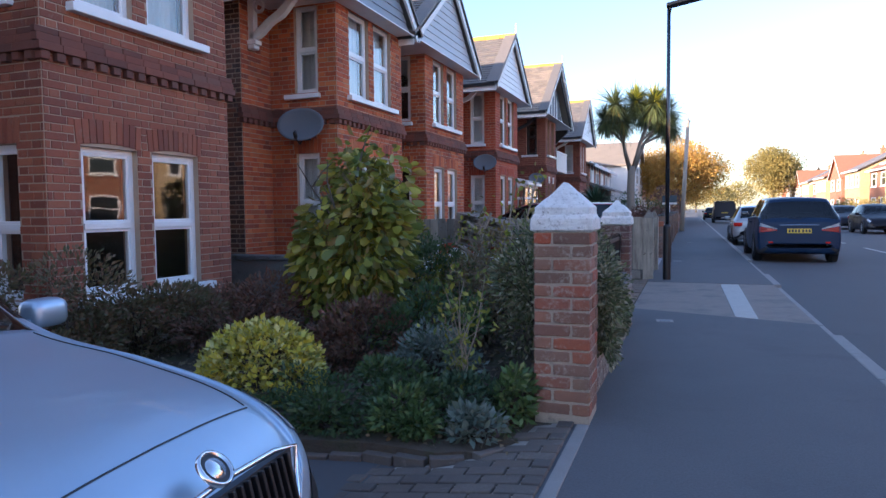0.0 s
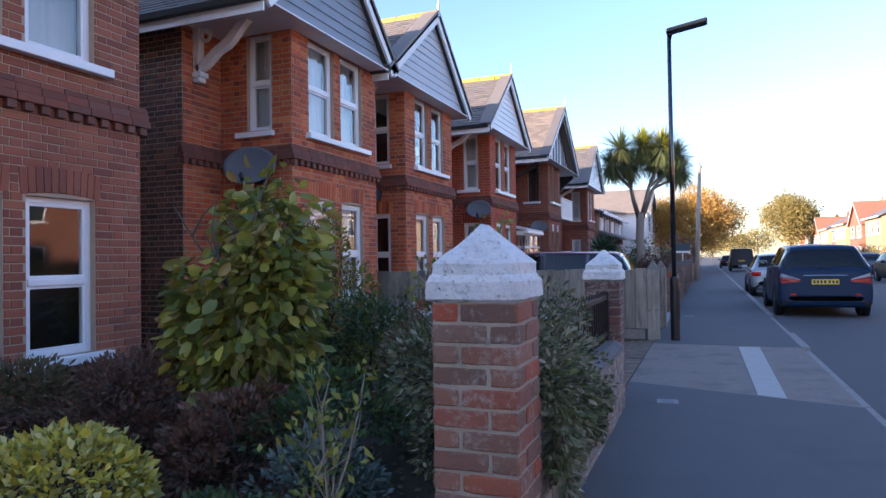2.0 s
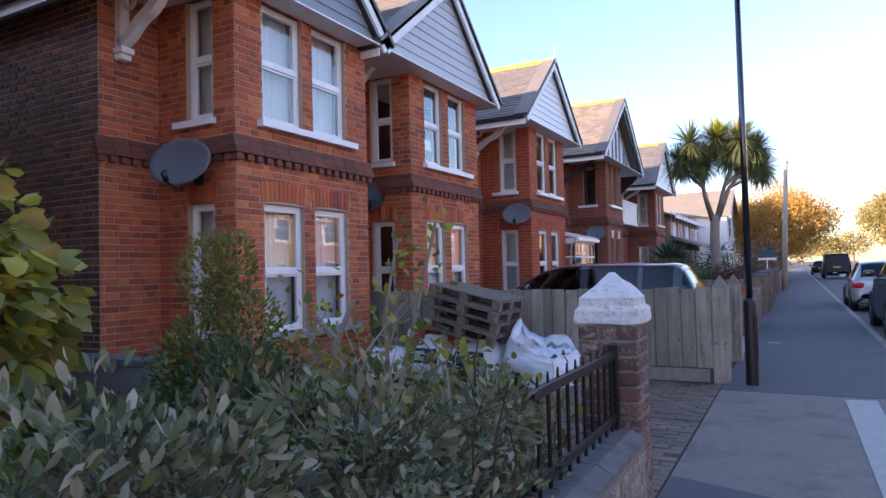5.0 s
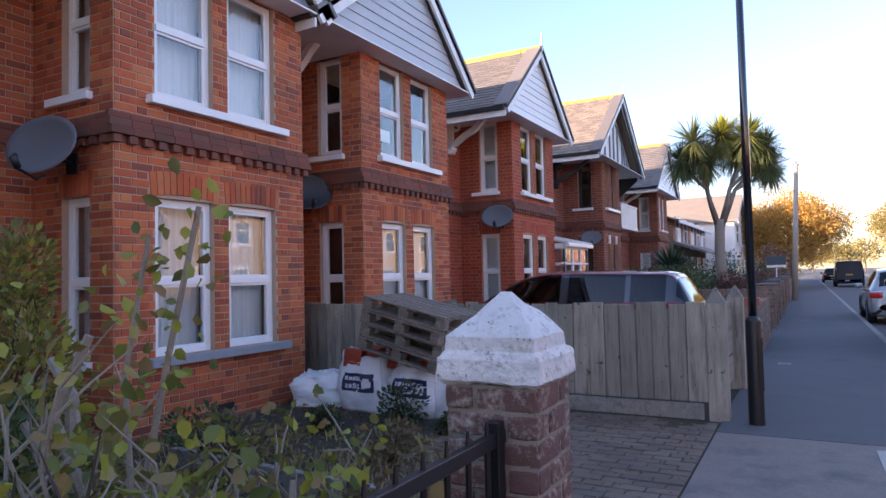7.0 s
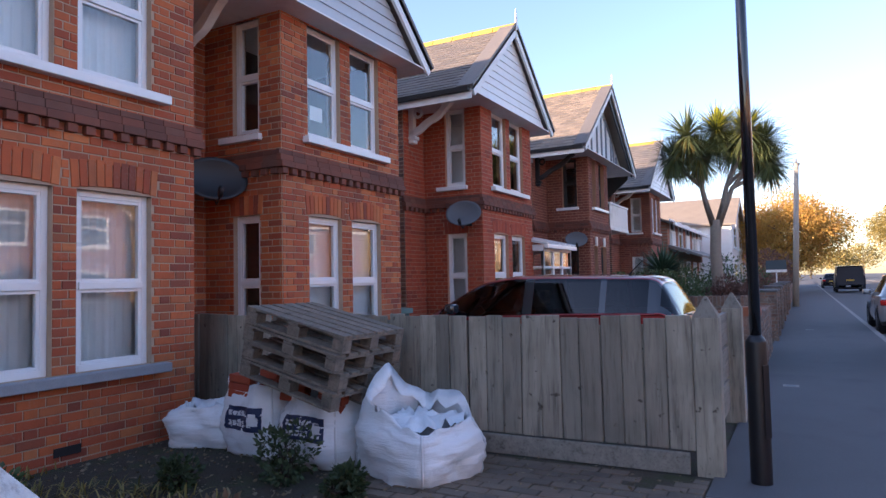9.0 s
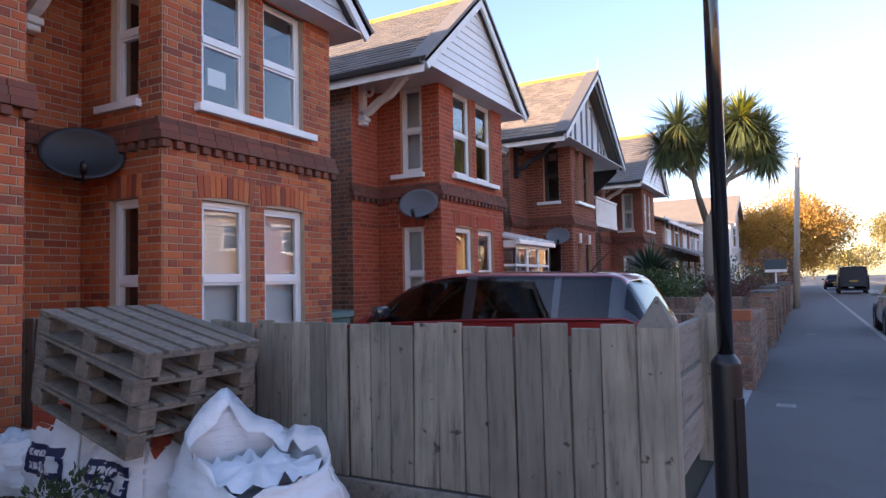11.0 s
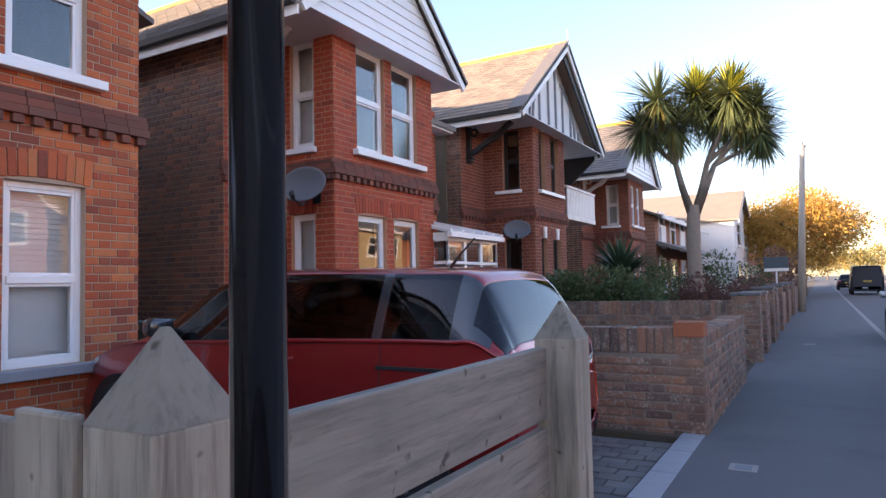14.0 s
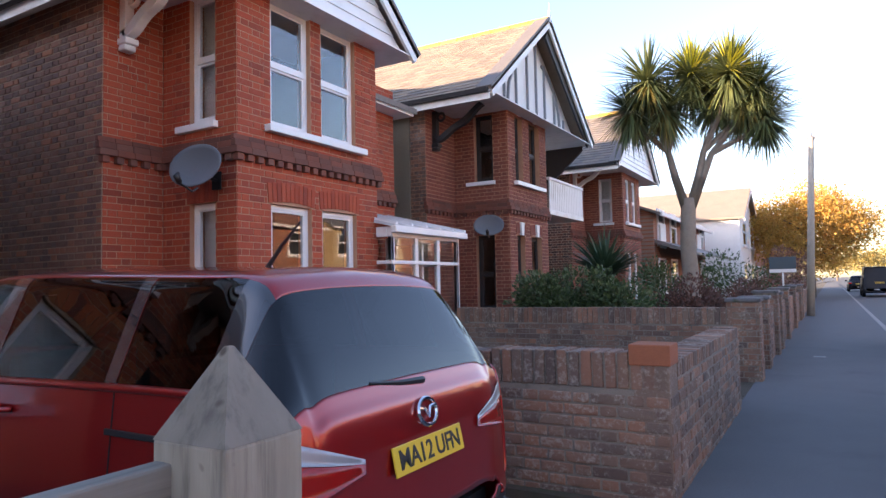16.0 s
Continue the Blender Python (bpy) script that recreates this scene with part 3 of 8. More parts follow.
def roof_slope(house, a, b, c, d, material, rng, rows=22, cols=40, name="roof", label=""):
    """A tiled slope; a, b: foot from front to back; c, d: ridge from back to front."""
    a, b, c, d = (Vector(p) for p in (a, b, c, d))
    nrm = (b - a).cross(d - a).normalized()
    if nrm.z < 0:
        nrm = -nrm
    bm = bmesh.new()
    vs = [bm.verts.new(p) for p in (a, b, c, d)] + [bm.verts.new(p - nrm * 0.06) for p in (a, b, c, d)]
    for q in ((0, 1, 2, 3), (7, 6, 5, 4), (0, 4, 5, 1), (1, 5, 6, 2), (2, 6, 7, 3), (3, 7, 4, 0)):
        bm.faces.new([vs[i] for i in q])
    bmesh.ops.recalc_face_normals(bm, faces=bm.faces)
    ob = part(name, bm, material, house, label)
    verts, quads = [], []
    def at(s, t):
        return (a.lerp(b, s)).lerp(d.lerp(c, s), t)
    for r in range(rows):
        for k in range(-1, cols):
            off = 0.5 if r % 2 else 0.0
            s0, s1 = max((k + off + 0.02) / cols, 0), min((k + 1 + off - 0.02) / cols, 1)
            if s1 <= s0:
                continue
            t0, t1 = r / rows, min((r + 1.15) / rows, 1)
            h = 0.018 + rng.uniform(0, .008)
            i = len(verts)
            verts += [at(s0, t0) + nrm * h, at(s1, t0) + nrm * h, at(s1, t1) + nrm * 0.004, at(s0, t1) + nrm * 0.004, at(s0, t0), at(s1, t0)]
            quads += [(i, i + 1, i + 2, i + 3), (i + 4, i + 5, i + 1, i)]
    tagged(soup("slate", verts, quads, material, ob), kind="stuff")
    return ob


def barge(house, foot, apex, x, material, w=0.17, t=0.045, edge=None):
    """A barge board from the gable's foot to its apex, with a dark verge behind its upper edge."""
    (y0, z0), (ya, za) = foot, apex
    d = Vector((0, ya - y0, za - z0)).normalized()
    n = Vector((0, -d.z, d.y)) if ya > y0 else Vector((0, d.z, -d.y))
    bm = bmesh.new()
    p, q = Vector((x, y0, z0)), Vector((x, ya, za))
    lean = w / max(abs(n.z), 0.2)
    down = Vector((0, 0, -lean))
    vs = [bm.verts.new(v) for v in (p, q, q + down, p - n * w, p + Vector((-t, 0, 0)), q + Vector((-t, 0, 0)), q + down + Vector((-t, 0, 0)), p - n * w + Vector((-t, 0, 0)))]
    for f in ((0, 1, 2, 3), (7, 6, 5, 4), (0, 4, 5, 1), (1, 5, 6, 2), (2, 6, 7, 3), (3, 7, 4, 0)):
        bm.faces.new([vs[i] for i in f])
    bmesh.ops.recalc_face_normals(bm, faces=bm.faces)
    part("barge_board", bm, material, house)
    bm = bmesh.new()
    e = n * 0.05
    vs = [bm.verts.new(v) for v in (p + Vector((0.02, 0, 0)), q + Vector((0.02, 0, 0)), q + e + Vector((0.02, 0, 0)), p + e + Vector((0.02, 0, 0)), p + Vector((-0.3, 0, 0)), q + Vector((-0.3, 0, 0)), q + e + Vector((-0.3, 0, 0)), p + e + Vector((-0.3, 0, 0)))]
    for f in ((0, 1, 2, 3), (7, 6, 5, 4), (0, 4, 5, 1), (1, 5, 6, 2), (2, 6, 7, 3), (3, 7, 4, 0)):
        bm.faces.new([vs[i] for i in f])
    bmesh.ops.recalc_face_normals(bm, faces=bm.faces)
    part("verge", bm, M["slate"], house)


def bracket(house, at, reach, drop, material):
    """A scrolled timber bracket: an upright on the wall, a raking scrolled strut and a ring, carrying the eaves out to the front."""
    b = empty("bracket")
    b.parent = house
    b.matrix_local = pose(*at)
    t = 0.055
    bm = bmesh.new()
    box(bm, 0, 0.11, -t, t, -drop, 0, bevel=0.008)
    part("upright", bm, material, b)
    bm = bmesh.new()
    box(bm, 0.0, 0.16, -t * 1.5, t * 1.5, -drop - 0.02, -drop + 0.05, bevel=0.012)
    box(bm, 0.0, 0.13, -t * 1.3, t * 1.3, -drop - 0.09, -drop - 0.02, bevel=0.02)
    part("foot", bm, material, b)
    n = 14
    up, lo = [], []
    for i in range(n + 1):
        s = i / n
        x, z = 0.05 + (reach - 0.05) * s, -drop + 0.1 + (drop - 0.1) * s
        wv = 0.022 * math.sin(s * 12.0) + 0.05 * math.sin(s * math.pi)
        up.append((x - 0.034, z + 0.034 - wv * 0.6))
        lo.append((x + 0.036, z - 0.036 - wv))
    bm = bmesh.new()
    for i in range(n):
        prism(bm, [up[i], up[i + 1], lo[i + 1], lo[i]], 'y', -t, t)
    bmesh.ops.remove_doubles(bm, verts=bm.verts, dist=1e-4)
    part("strut", bm, material, b)
    bm = bmesh.new()
    c, r = Vector((0.19, 0, -0.12)), 0.075
    tube(bm, [c + Vector((r * math.cos(a * math.pi / 8), 0, r * math.sin(a * math.pi / 8))) for a in range(17)], 0.028, 6)
    part("ring", bm, material, b, smooth=True)
    return b


def dish(at, turn=12, size=0.74, paint="dish_grey"):
    """A shallow oval dish on an arm; it looks along -y of its own axes, tilted up a little."""
    d = empty("satellite_dish", at, turn, label="dark grey oval satellite dish bolted to the brick wall", category="satellite dish", group="satellite dishes on the bays")
    bm = bmesh.new()
    rings, n = 7, 28
    rows = [[bm.verts.new((0, 0.0, 0))]]
    for i in range(1, rings + 1):
        r = i / rings
        rows.append([bm.verts.new((r * size / 2 * math.cos(2 * math.pi * a / n), -0.07 * r * r, r * size * 0.36 * math.sin(2 * math.pi * a / n))) for a in range(n)])
    rows.append([bm.verts.new((1.02 * size / 2 * math.cos(2 * math.pi * a / n), -0.062, 1.02 * size * 0.36 * math.sin(2 * math.pi * a / n))) for a in range(n)])
    rows.append([bm.verts.new((0.5 * size / 2 * math.cos(2 * math.pi * a / n), 0.0, 0.5 * size * 0.36 * math.sin(2 * math.pi * a / n))) for a in range(n)])
    for k in range(n):
        bm.faces.new((rows[0][0], rows[1][k], rows[1][(k + 1) % n]))
    for r0, r1 in zip(rows[1:], rows[2:]):
        for k in range(n):
            bm.faces.new((r0[k], r1[k], r1[(k + 1) % n], r0[(k + 1) % n]))
    bmesh.ops.transform(bm, matrix=pose(0, 0, 0, -14, 0, 0), verts=bm.verts)
    part("reflector", bm, M[paint], d, smooth=True)
    bm = bmesh.new()
    tube(bm, [(0, 0.02, -0.05), (0, 0.12, -0.08), (0, 0.28, -0.10)], 0.02, 8)
    box(bm, -0.06, 0.06, 0.27, 0.29, -0.2, 0.0, bevel=0.005)
    part("bracket", bm, M["black_metal"], d)
    bm = bmesh.new()
    tube(bm, [(0, -0.02, -size * 0.33), (0, -0.10, -size * 0.40), (0, -0.30, -size * 0.30)], 0.012, 6)
    part("arm", bm, M["black_metal"], d)
    bm = bmesh.new()
    tube(bm, [(0, -0.28, -size * 0.30), (0, -0.33, -size * 0.20), (0, -0.30, -size * 0.16)], [0.03, 0.034, 0.022], 8)
    part("receiver", bm, M["black_plastic"], d, smooth=True)
    return d


def bay_house(y0, y1, left, right, eave, apex, label, brick="brick_orange", gable="board_white", lo=(0.70, 2.20), up=(3.15, 4.55), lo_win=None, up_win=None,
              ret=True, frame_mat="upvc", roof_mat="slate", group="brick houses along the road", cover=("net", "net"), single=None, left_x=XB, back=-15.0,
              side_brick="brick_dark", corn=2.72, side_single=None, timber=False, right_face=True, seed=1, stone_sill="stone_sill", finial=True, dark_ret=False, gx=-4.9, right_to=None, ret_cover=None, lo_cover=None):
    """A two-storey house with a square gabled bay towards the road. left, right: ends of its main front; eave: height of the gable's feet; apex: of its ridge."""
    rng = random.Random(seed)
    house = empty("house", (0, 0, 0), label=label, category="house", group=group)
    W = y1 - y0
    mort = M["mortar_light"] if brick in ("brick_orange", "brick_brown") else M["mortar_red"]
    top = eave + 0.12
    a1, b1 = (0.165 * W, 0.44 * W) if lo_win is None else lo_win[0]
    a2, b2 = (0.52 * W, 0.80 * W) if lo_win is None else lo_win[1]
    wins = [(a1, b1, *lo), (a2, b2, *lo), (a1, b1, *up), (a2, b2, *up)]
    front = Wall((XF, y0), (0, 1), W, -0.2, top, wins)
    rw = (0.47, 0.89)
    depth = XF - XB
    retw = [(rw[0], rw[1], *lo), (rw[0], rw[1], *up)] if ret else []
    retl = Wall((XB, y0), (1, 0), depth, -0.2, top, retw)
    retr = Wall((XF, y1), (-1, 0), depth, -0.2, top)
    fl = Wall((XB, left), (0, 1), y0 - left, -0.2, top)
    side = Wall((back, left), (1, 0), XB - back, -0.2, top)
    panels = [(front, brick, "front"), (retl, brick, "ret"), (fl, brick, "fl"), (side, side_brick, "side"), (retr, brick, "retr")]
    rt = right if right_to is None else right_to
    if right_face:
        panels.append((Wall((XB, y1), (0, 1), rt - y1, -0.2, top), brick, "fr"))
        panels.append((Wall((XB, rt), (-1, 0), XB - back, -0.2, top), side_brick, "rside"))
    for wl, bk, which in panels:
        skip = []
        if which == "front":
            skip = [(wins[i][0] - 0.06, wins[i][1] + 0.06, wins[i][3], wins[i][3] + 0.24) for i in range(2)]
        if which == "ret" and ret:
            skip = [(rw[0] - 0.05, rw[1] + 0.05, lo[1], lo[1] + 0.24)]
        b = wl.backing(M["mortar_light"] if bk in ("brick_dark", "brick_flank") else mort, house)
        area = single if which == "front" else side_single if which == "ret" else ()
        wl.brickwork(wl.courses(rng, skip), M[bk], b, rng, single=area or (), proud=0.004 if bk == "brick_red" else 0.007, joint={"brick_red": 0.008, "brick_dark": 0.014, "brick_flank": 0.013}.get(bk, 0.0095))
        if which in ("front", "ret"):
            for s in skip:
                arch(house, wl, s[0], s[1], s[2], 0.035 if which == "front" else 0.0, M[bk], parent=b)
            ws = wl.holes
            for (u0, u1, c, d) in ws:
                upper = c > 2.5
                cov = cover[1] if upper else cover[0]
                if which == "ret" and ret_cover is not None:
                    cov = ret_cover or None
                w = window(house, wl, u0, u1, c, d, cov, 0.47 if not upper else 0.5, None, frame_mat, inset=0.10 if frame_mat == "black_timber" else 0.06)
            if which == "front":
                for (c, mat, e) in ((lo[0], stone_sill, 0.10), (up[0], "upvc", 0.10)):
                    bm = bmesh.new()
                    box(bm, a1 - e, b2 + e + 0.05, -0.10, 0.06, c - 0.085, c - 0.002, wl.matrix(0, 0), bevel=0.008)
                    part("sill", bm, M[mat], house)
            else:
                for (u0, u1, c, d) in ws:
                    bm = bmesh.new()
                    box(bm, u0 - 0.18, u1 + 0.05, -0.07, 0.06, c - 0.08, c - 0.002, wl.matrix(0, 0), bevel=0.008)
                    part("sill", bm, M["upvc"], house)
        if which in ("front", "ret", "fl", "retr", "fr"):
            cornice(house, wl, corn, M["brick_cornice"], u0=-0.074 if which in ("front", "fl") else 0.0,
                    u1=wl.length + (0.074 if which == "front" else 0.0), rng=rng)
    # rooms behind the windows, their unlit depth put into a near-black wall colour
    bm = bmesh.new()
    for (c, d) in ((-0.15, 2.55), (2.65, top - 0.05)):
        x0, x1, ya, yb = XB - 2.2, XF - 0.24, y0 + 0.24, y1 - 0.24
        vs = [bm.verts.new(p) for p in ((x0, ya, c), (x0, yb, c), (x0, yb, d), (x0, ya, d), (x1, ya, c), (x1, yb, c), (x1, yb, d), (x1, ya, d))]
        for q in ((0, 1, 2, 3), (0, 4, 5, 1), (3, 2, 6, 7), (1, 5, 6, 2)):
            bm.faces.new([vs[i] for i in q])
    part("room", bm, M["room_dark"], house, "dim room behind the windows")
    # roof
    ym = (left + right) / 2 if not isinstance(apex, tuple) else apex[0]
    za = apex if not isinstance(apex, tuple) else apex[1]
    fl0, fr0 = (left - 0.28, eave), (right + 0.0, eave)
    gl, gr, ga = (left - 0.28, eave), (right, eave), (ym, za)
    roof_slope(house, (gx, gl[0], eave), (back, gl[0], eave), (back, ym, za), (gx, ym, za), M[roof_mat], rng, label="grey slate roof slope")
    roof_slope(house, (gx, gr[0], eave), (back, gr[0], eave), (back, ym, za), (gx, ym, za), M[roof_mat], rng, rows=12, cols=24, label="grey slate roof slope")
    # ridge tiles
    n = 22
    for i in range(n):
        x0 = gx - (gx - back) * i / n
        x1 = gx - (gx - back) * (i + 1) / n + 0.015
        ob = new("ridge_tile", ridge_data(round(x0 - x1, 3)))
        ob.parent = house
        ob.matrix_local = pose((x0 + x1) / 2, ym, za, 0, rng.uniform(-.4, .4), 0)
    # gable
    bx = gx - 0.14
    bottom = eave + 0.02
    if not timber:
        boards(house, ((gl[0] + 0.3, bottom), (ym, za - 0.12), (gr[0] - 0.3, bottom)), bx, M[gable])
    barge(house, gl, (ym, za), gx, M["white_paint"])
    barge(house, gr, (ym, za), gx, M["white_paint"])
    # soffit and gutter
    bm = bmesh.new()
    box(bm, back, gx - 0.02, gl[0] + 0.02, left + 0.05, eave - 0.05, eave - 0.03)
    box(bm, XB - 0.1, gx - 0.02, left + 0.05, gr[0] - 0.04, eave - 0.05, eave - 0.03)
    part("soffit", bm, M["white_paint"], house)
    bm = bmesh.new()
    prism(bm, [(gl[0] - 0.10, eave + 0.0), (gl[0] - 0.085, eave - 0.07), (gl[0] - 0.02, eave - 0.085), (gl[0], eave)], 'x', back, gx - 0.05)
    part("gutter", bm, M["black_plastic"], house)
    bm = bmesh.new()
    box(bm, back, gx - 0.03, gl[0] - 0.005, gl[0] + 0.02, eave - 0.20, eave - 0.085)
    part("fascia", bm, M["white_paint"], house)
    if finial:
        bm = bmesh.new()
        tube(bm, [(gx + 0.01, ym, za - 0.1), (gx + 0.01, ym, za + 0.12), (gx + 0.01, ym, za + 0.2), (gx + 0.01, ym, za + 0.34)], [0.035, 0.03, 0.02, 0.006], 6)
        part("finial", bm, M["white_paint"], house)
    return house, front, retl, fl


_ridge = {}


def ridge_data(length):
    if length not in _ridge:
        bm = bmesh.new()
        h = length / 2
        prof = [(-0.15, -0.10), (-0.09, 0.0), (0, 0.055), (0.09, 0.0), (0.15, -0.10), (0.12, -0.11), (0.07, -0.03), (0, 0.02), (-0.07, -0.03), (-0.12, -0.11)]
        prism(bm, prof, 'x', -h, h)
        _ridge[length] = mesh_of("ridge_tile", bm, M["ridge"])
    return _ridge[length]


WIN = ((0.42, 1.12), (1.32, 2.02))
hA = bay_house(4.20, 6.64, 3.4, 7.4, 4.6, (5.4, 6.4), "red brick house with white bay windows behind a shrub garden", brick="brick_brown", single=(0.0, 2.5, 0.6, 2.7), lo=(0.47, 1.88), lo_win=((0.36, 1.02), (1.22, 1.90)), cover=("", "curtain"), seed=3, gable="board_grey", right_to=6.9, corn=2.66, stone_sill="upvc")
hB = bay_house(9.32, 11.82, 8.55, 12.05, 4.6, (10.2, 6.35), "orange-red brick semi-detached house with grey boarded gable", gable="board_grey", lo_win=WIN, single=(0.0, 2.5, 0.2, 2.0), right_to=12.0, seed=5)
hC = bay_house(13.06, 15.55, 12.0, 16.0, 4.6, (14.0, 6.35), "orange-red brick semi-detached house with pale grey boarded gable", gable="board_light", lo_win=((0.46, 1.10), (1.32, 1.98)), cover=("blind", ""), ret_cover="", single=(0.0, 2.5, 0.8, 3.1), right_to=16.35, seed=7)
hD = bay_house(18.43, 20.98, 17.68, 21.6, 4.7, (19.45, 6.45), "red brick detached house with white boarded gable", brick="brick_red", gable="board_white", lo=(0.78, 2.28), up=(3.18, 4.66), lo_win=((0.50, 1.18), (1.38, 2.07)), cover=("", ""), ret_cover="blind", single=(0.0, 2.6, 0.9, 2.6), seed=9, stone_sill="upvc", corn=2.78, right_to=23.2, side_brick="brick_flank")
hE = bay_house(25.45, 27.5, 24.3, 30.0, 4.85, (27.05, 7.15), "dark red brick house with half-timbered gable and balcony", brick="brick_maroon", lo=(0.8, 2.3), up=(3.4, 4.78), frame_mat="black_timber", seed=11, roof_mat="tile_tan", timber=True, side_brick="brick_garden", lo_win=((0.35, 0.73), (1.08, 1.65)), cover=(None, None), corn=2.78)
hF = bay_house(33.9, 36.0, 32.6, 37.6, 4.75, (35.1, 6.9), "red brick house with white gable beyond the palm", brick="brick_maroon", seed=13, roof_mat="slate", single=None)
for (h, yl, zt, drop) in ((hB, 8.80, 4.56, 0.68), (hC, 12.5, 4.56, 0.68), (hD, 17.92, 4.66, 0.60), (hF, 32.9, 4.7, 0.6)):
    bracket(h[0], (XB, yl, zt), 0.9, drop, M["white_paint"])
for (h, yr, zt) in ((hB, 11.92, 4.56), (hC, 15.82, 4.56), (hD, 21.28, 4.66)):
    bracket(h[0], (XB, yr, zt), 0.85, 0.62, M["white_paint"])
for (xx, yy, tn, sz) in ((-5.70, 8.99, 14, 0.74), (-6.0, 12.76, 60, 0.72), (-5.47, 18.11, 10, 0.66)):
    dish((xx, yy, 2.60), tn, sz, "black_plastic" if tn == 60 else "dish_grey")

# ---- garden walls, pillars, fence, street lamp ----
def pillar(x, y, h, w=0.33, cap=0.30, seed=1, label="", mortar="mortar_sand", clay="brick_pillar"):
    """A square brick gate pillar under a painted pyramid cap."""
    rng = random.Random(seed)
    p = empty("gate_pillar", (x, y, 0), label=label, category="pillar", group="brick gate pillars")
    hb = h - cap
    bm = bmesh.new()
    box(bm, -w / 2 + 0.007, w / 2 - 0.007, -w / 2 + 0.007, w / 2 - 0.007, -0.05, hb)
    core = part("shaft", bm, M[mortar], p)
    s = w / 2 - 0.012
    c = 0.0765
    n = int(hb / c)
    for k in range(n):
        z = hb - (k + 0.5) * c
        for f in range(4):
            lay = ((-w / 2, w / 6), (w / 6, w / 2)) if (k + f) % 2 else ((-w / 2, -w / 6), (-w / 6, w / 2))
            for a, b in lay:
                ob = new("brick", worn_brick(round(b - a - 0.009, 3), round(c - 0.010, 3), M[clay], rng.randrange(6)))
                ob.parent = core
                ob.matrix_local = pose(0, 0, 0, 0, 0, 90 * f) @ pose((a + b) / 2, -w / 2 + rng.uniform(-.003, .004), z, 0, rng.uniform(-.8, .8), rng.uniform(-.8, .8))
    bm = bmesh.new()
    e = w / 2 + 0.012
    rings = []
    prof = [(e - 0.02, hb + 0.0), (e, hb + 0.012), (e, hb + 0.075), (e - 0.012, hb + 0.092), (e - 0.020, hb + 0.10), (e - 0.020, hb + 0.140), (0.012, h)]
    m = 6
    for r, z in prof:
        ring = []
        for f in range(4):
            for i in range(m):
                u = -r + 2 * r * i / m
                v = pose(0, 0, 0, 0, 0, 90 * f) @ Vector((u, -r, z))
                ring.append(bm.verts.new(v))
        rings.append(ring)
    for r0, r1 in zip(rings, rings[1:]):
        for i in range(4 * m):
            bm.faces.new((r0[i], r0[(i + 1) % (4 * m)], r1[(i + 1) % (4 * m)], r1[i]))
    bm.faces.new(rings[-1])
    bm.faces.new(rings[0][::-1])
    bmesh.ops.subdivide_edges(bm, edges=bm.edges, cuts=3, use_grid_fill=True)
    bm.normal_update()
    for ed in bm.edges:
        ed.smooth = ed.calc_face_angle(0) < radians(20)
    for v in bm.verts:
        q = v.co + Vector((x, y, 0))
        v.co += v.normal * (noise.noise(q * 9) * 0.007 + noise.noise(q * 26) * 0.006 + noise.noise(q * 55) * 0.0035)
    bm.normal_update()
    part("cap", bm, M["cap_paint"], p, "chipped white-painted pyramid cap", smooth=True)
    return p


pillar(-0.69, 3.95, 1.40, cap=0.285, seed=1, label="weathered red brick gate pillar with white pyramid cap")
pillar(-0.755, 7.54, 1.34, w=0.298, cap=0.27, clay="brick_plum", mortar="mortar_dirty", seed=2, label="dark red brick gate pillar with white pyramid cap")


def fence_boards():
    f = empty("board_fence", (-0.8, 12.27, 0), label="weathered grey vertical board fence beside the driveway", category="fence")
    rng = random.Random(8)
    x = -5.62
    while x < -0.07:
        w = 0.15 + rng.uniform(-.022, .022)
        if x + w > -0.07:
            w = 0.022 - x
        bm = bmesh.new()
        box(bm, -w / 2 + .003, w / 2 - .003, -0.012, 0.012, 0.16, 1.09 + rng.uniform(-.014, .014), bevel=0.008)
        ob = part("board", bm, M["fence_wood"], f)
        ob.matrix_local = pose(x + w / 2, rng.uniform(-.014, .014), 0, rng.uniform(-.5, .5), rng.uniform(-.6, .6), rng.uniform(-1.5, 1.5))
        bm = bmesh.new()
        box(bm, -0.045, 0.045, -0.009, 0.009, 0.17, 1.04 + rng.uniform(-.02, .01))
        ob = part("backing_board", bm, M["fence_wood"], f)
        ob.matrix_local = pose(x + w, 0.036, 0, 0, rng.uniform(-.4, .4), 0)
        x += w
    bm = bmesh.new()
    box(bm, -5.6, -0.02, -0.03, 0.0, 0.0, 0.15, bevel=0.006)
    part("gravel_board", bm, M["fence_rail"], f)
    for z in (0.33, 0.88):
        bm = bmesh.new()
        box(bm, -5.6, -0.02, 0.048, 0.10, z, z + 0.08, bevel=0.006)
        part("rail", bm, M["fence_rail"], f)
    return f


def post(parent, at, h=1.36, w=0.175):
    bm = bmesh.new()
    vs = box(bm, -w / 2, w / 2, -w / 2, w / 2, -0.02, h - 0.15, bevel=0.006)
    b4 = [bm.verts.new((sx * w / 2, sy * w / 2, h - 0.151)) for sx, sy in ((-1, -1), (1, -1), (1, 1), (-1, 1))]
    t4 = [bm.verts.new((sx * 0.006, sy * 0.006, h)) for sx, sy in ((-1, -1), (1, -1), (1, 1), (-1, 1))]
    bm.faces.new(t4)
    for i in range(4):
        bm.faces.new((b4[i], b4[(i + 1) % 4], t4[(i + 1) % 4], t4[i]))
    ob = part("post", bm, M["fence_wood"], parent)
    ob.matrix_local = pose(*at)
    return ob


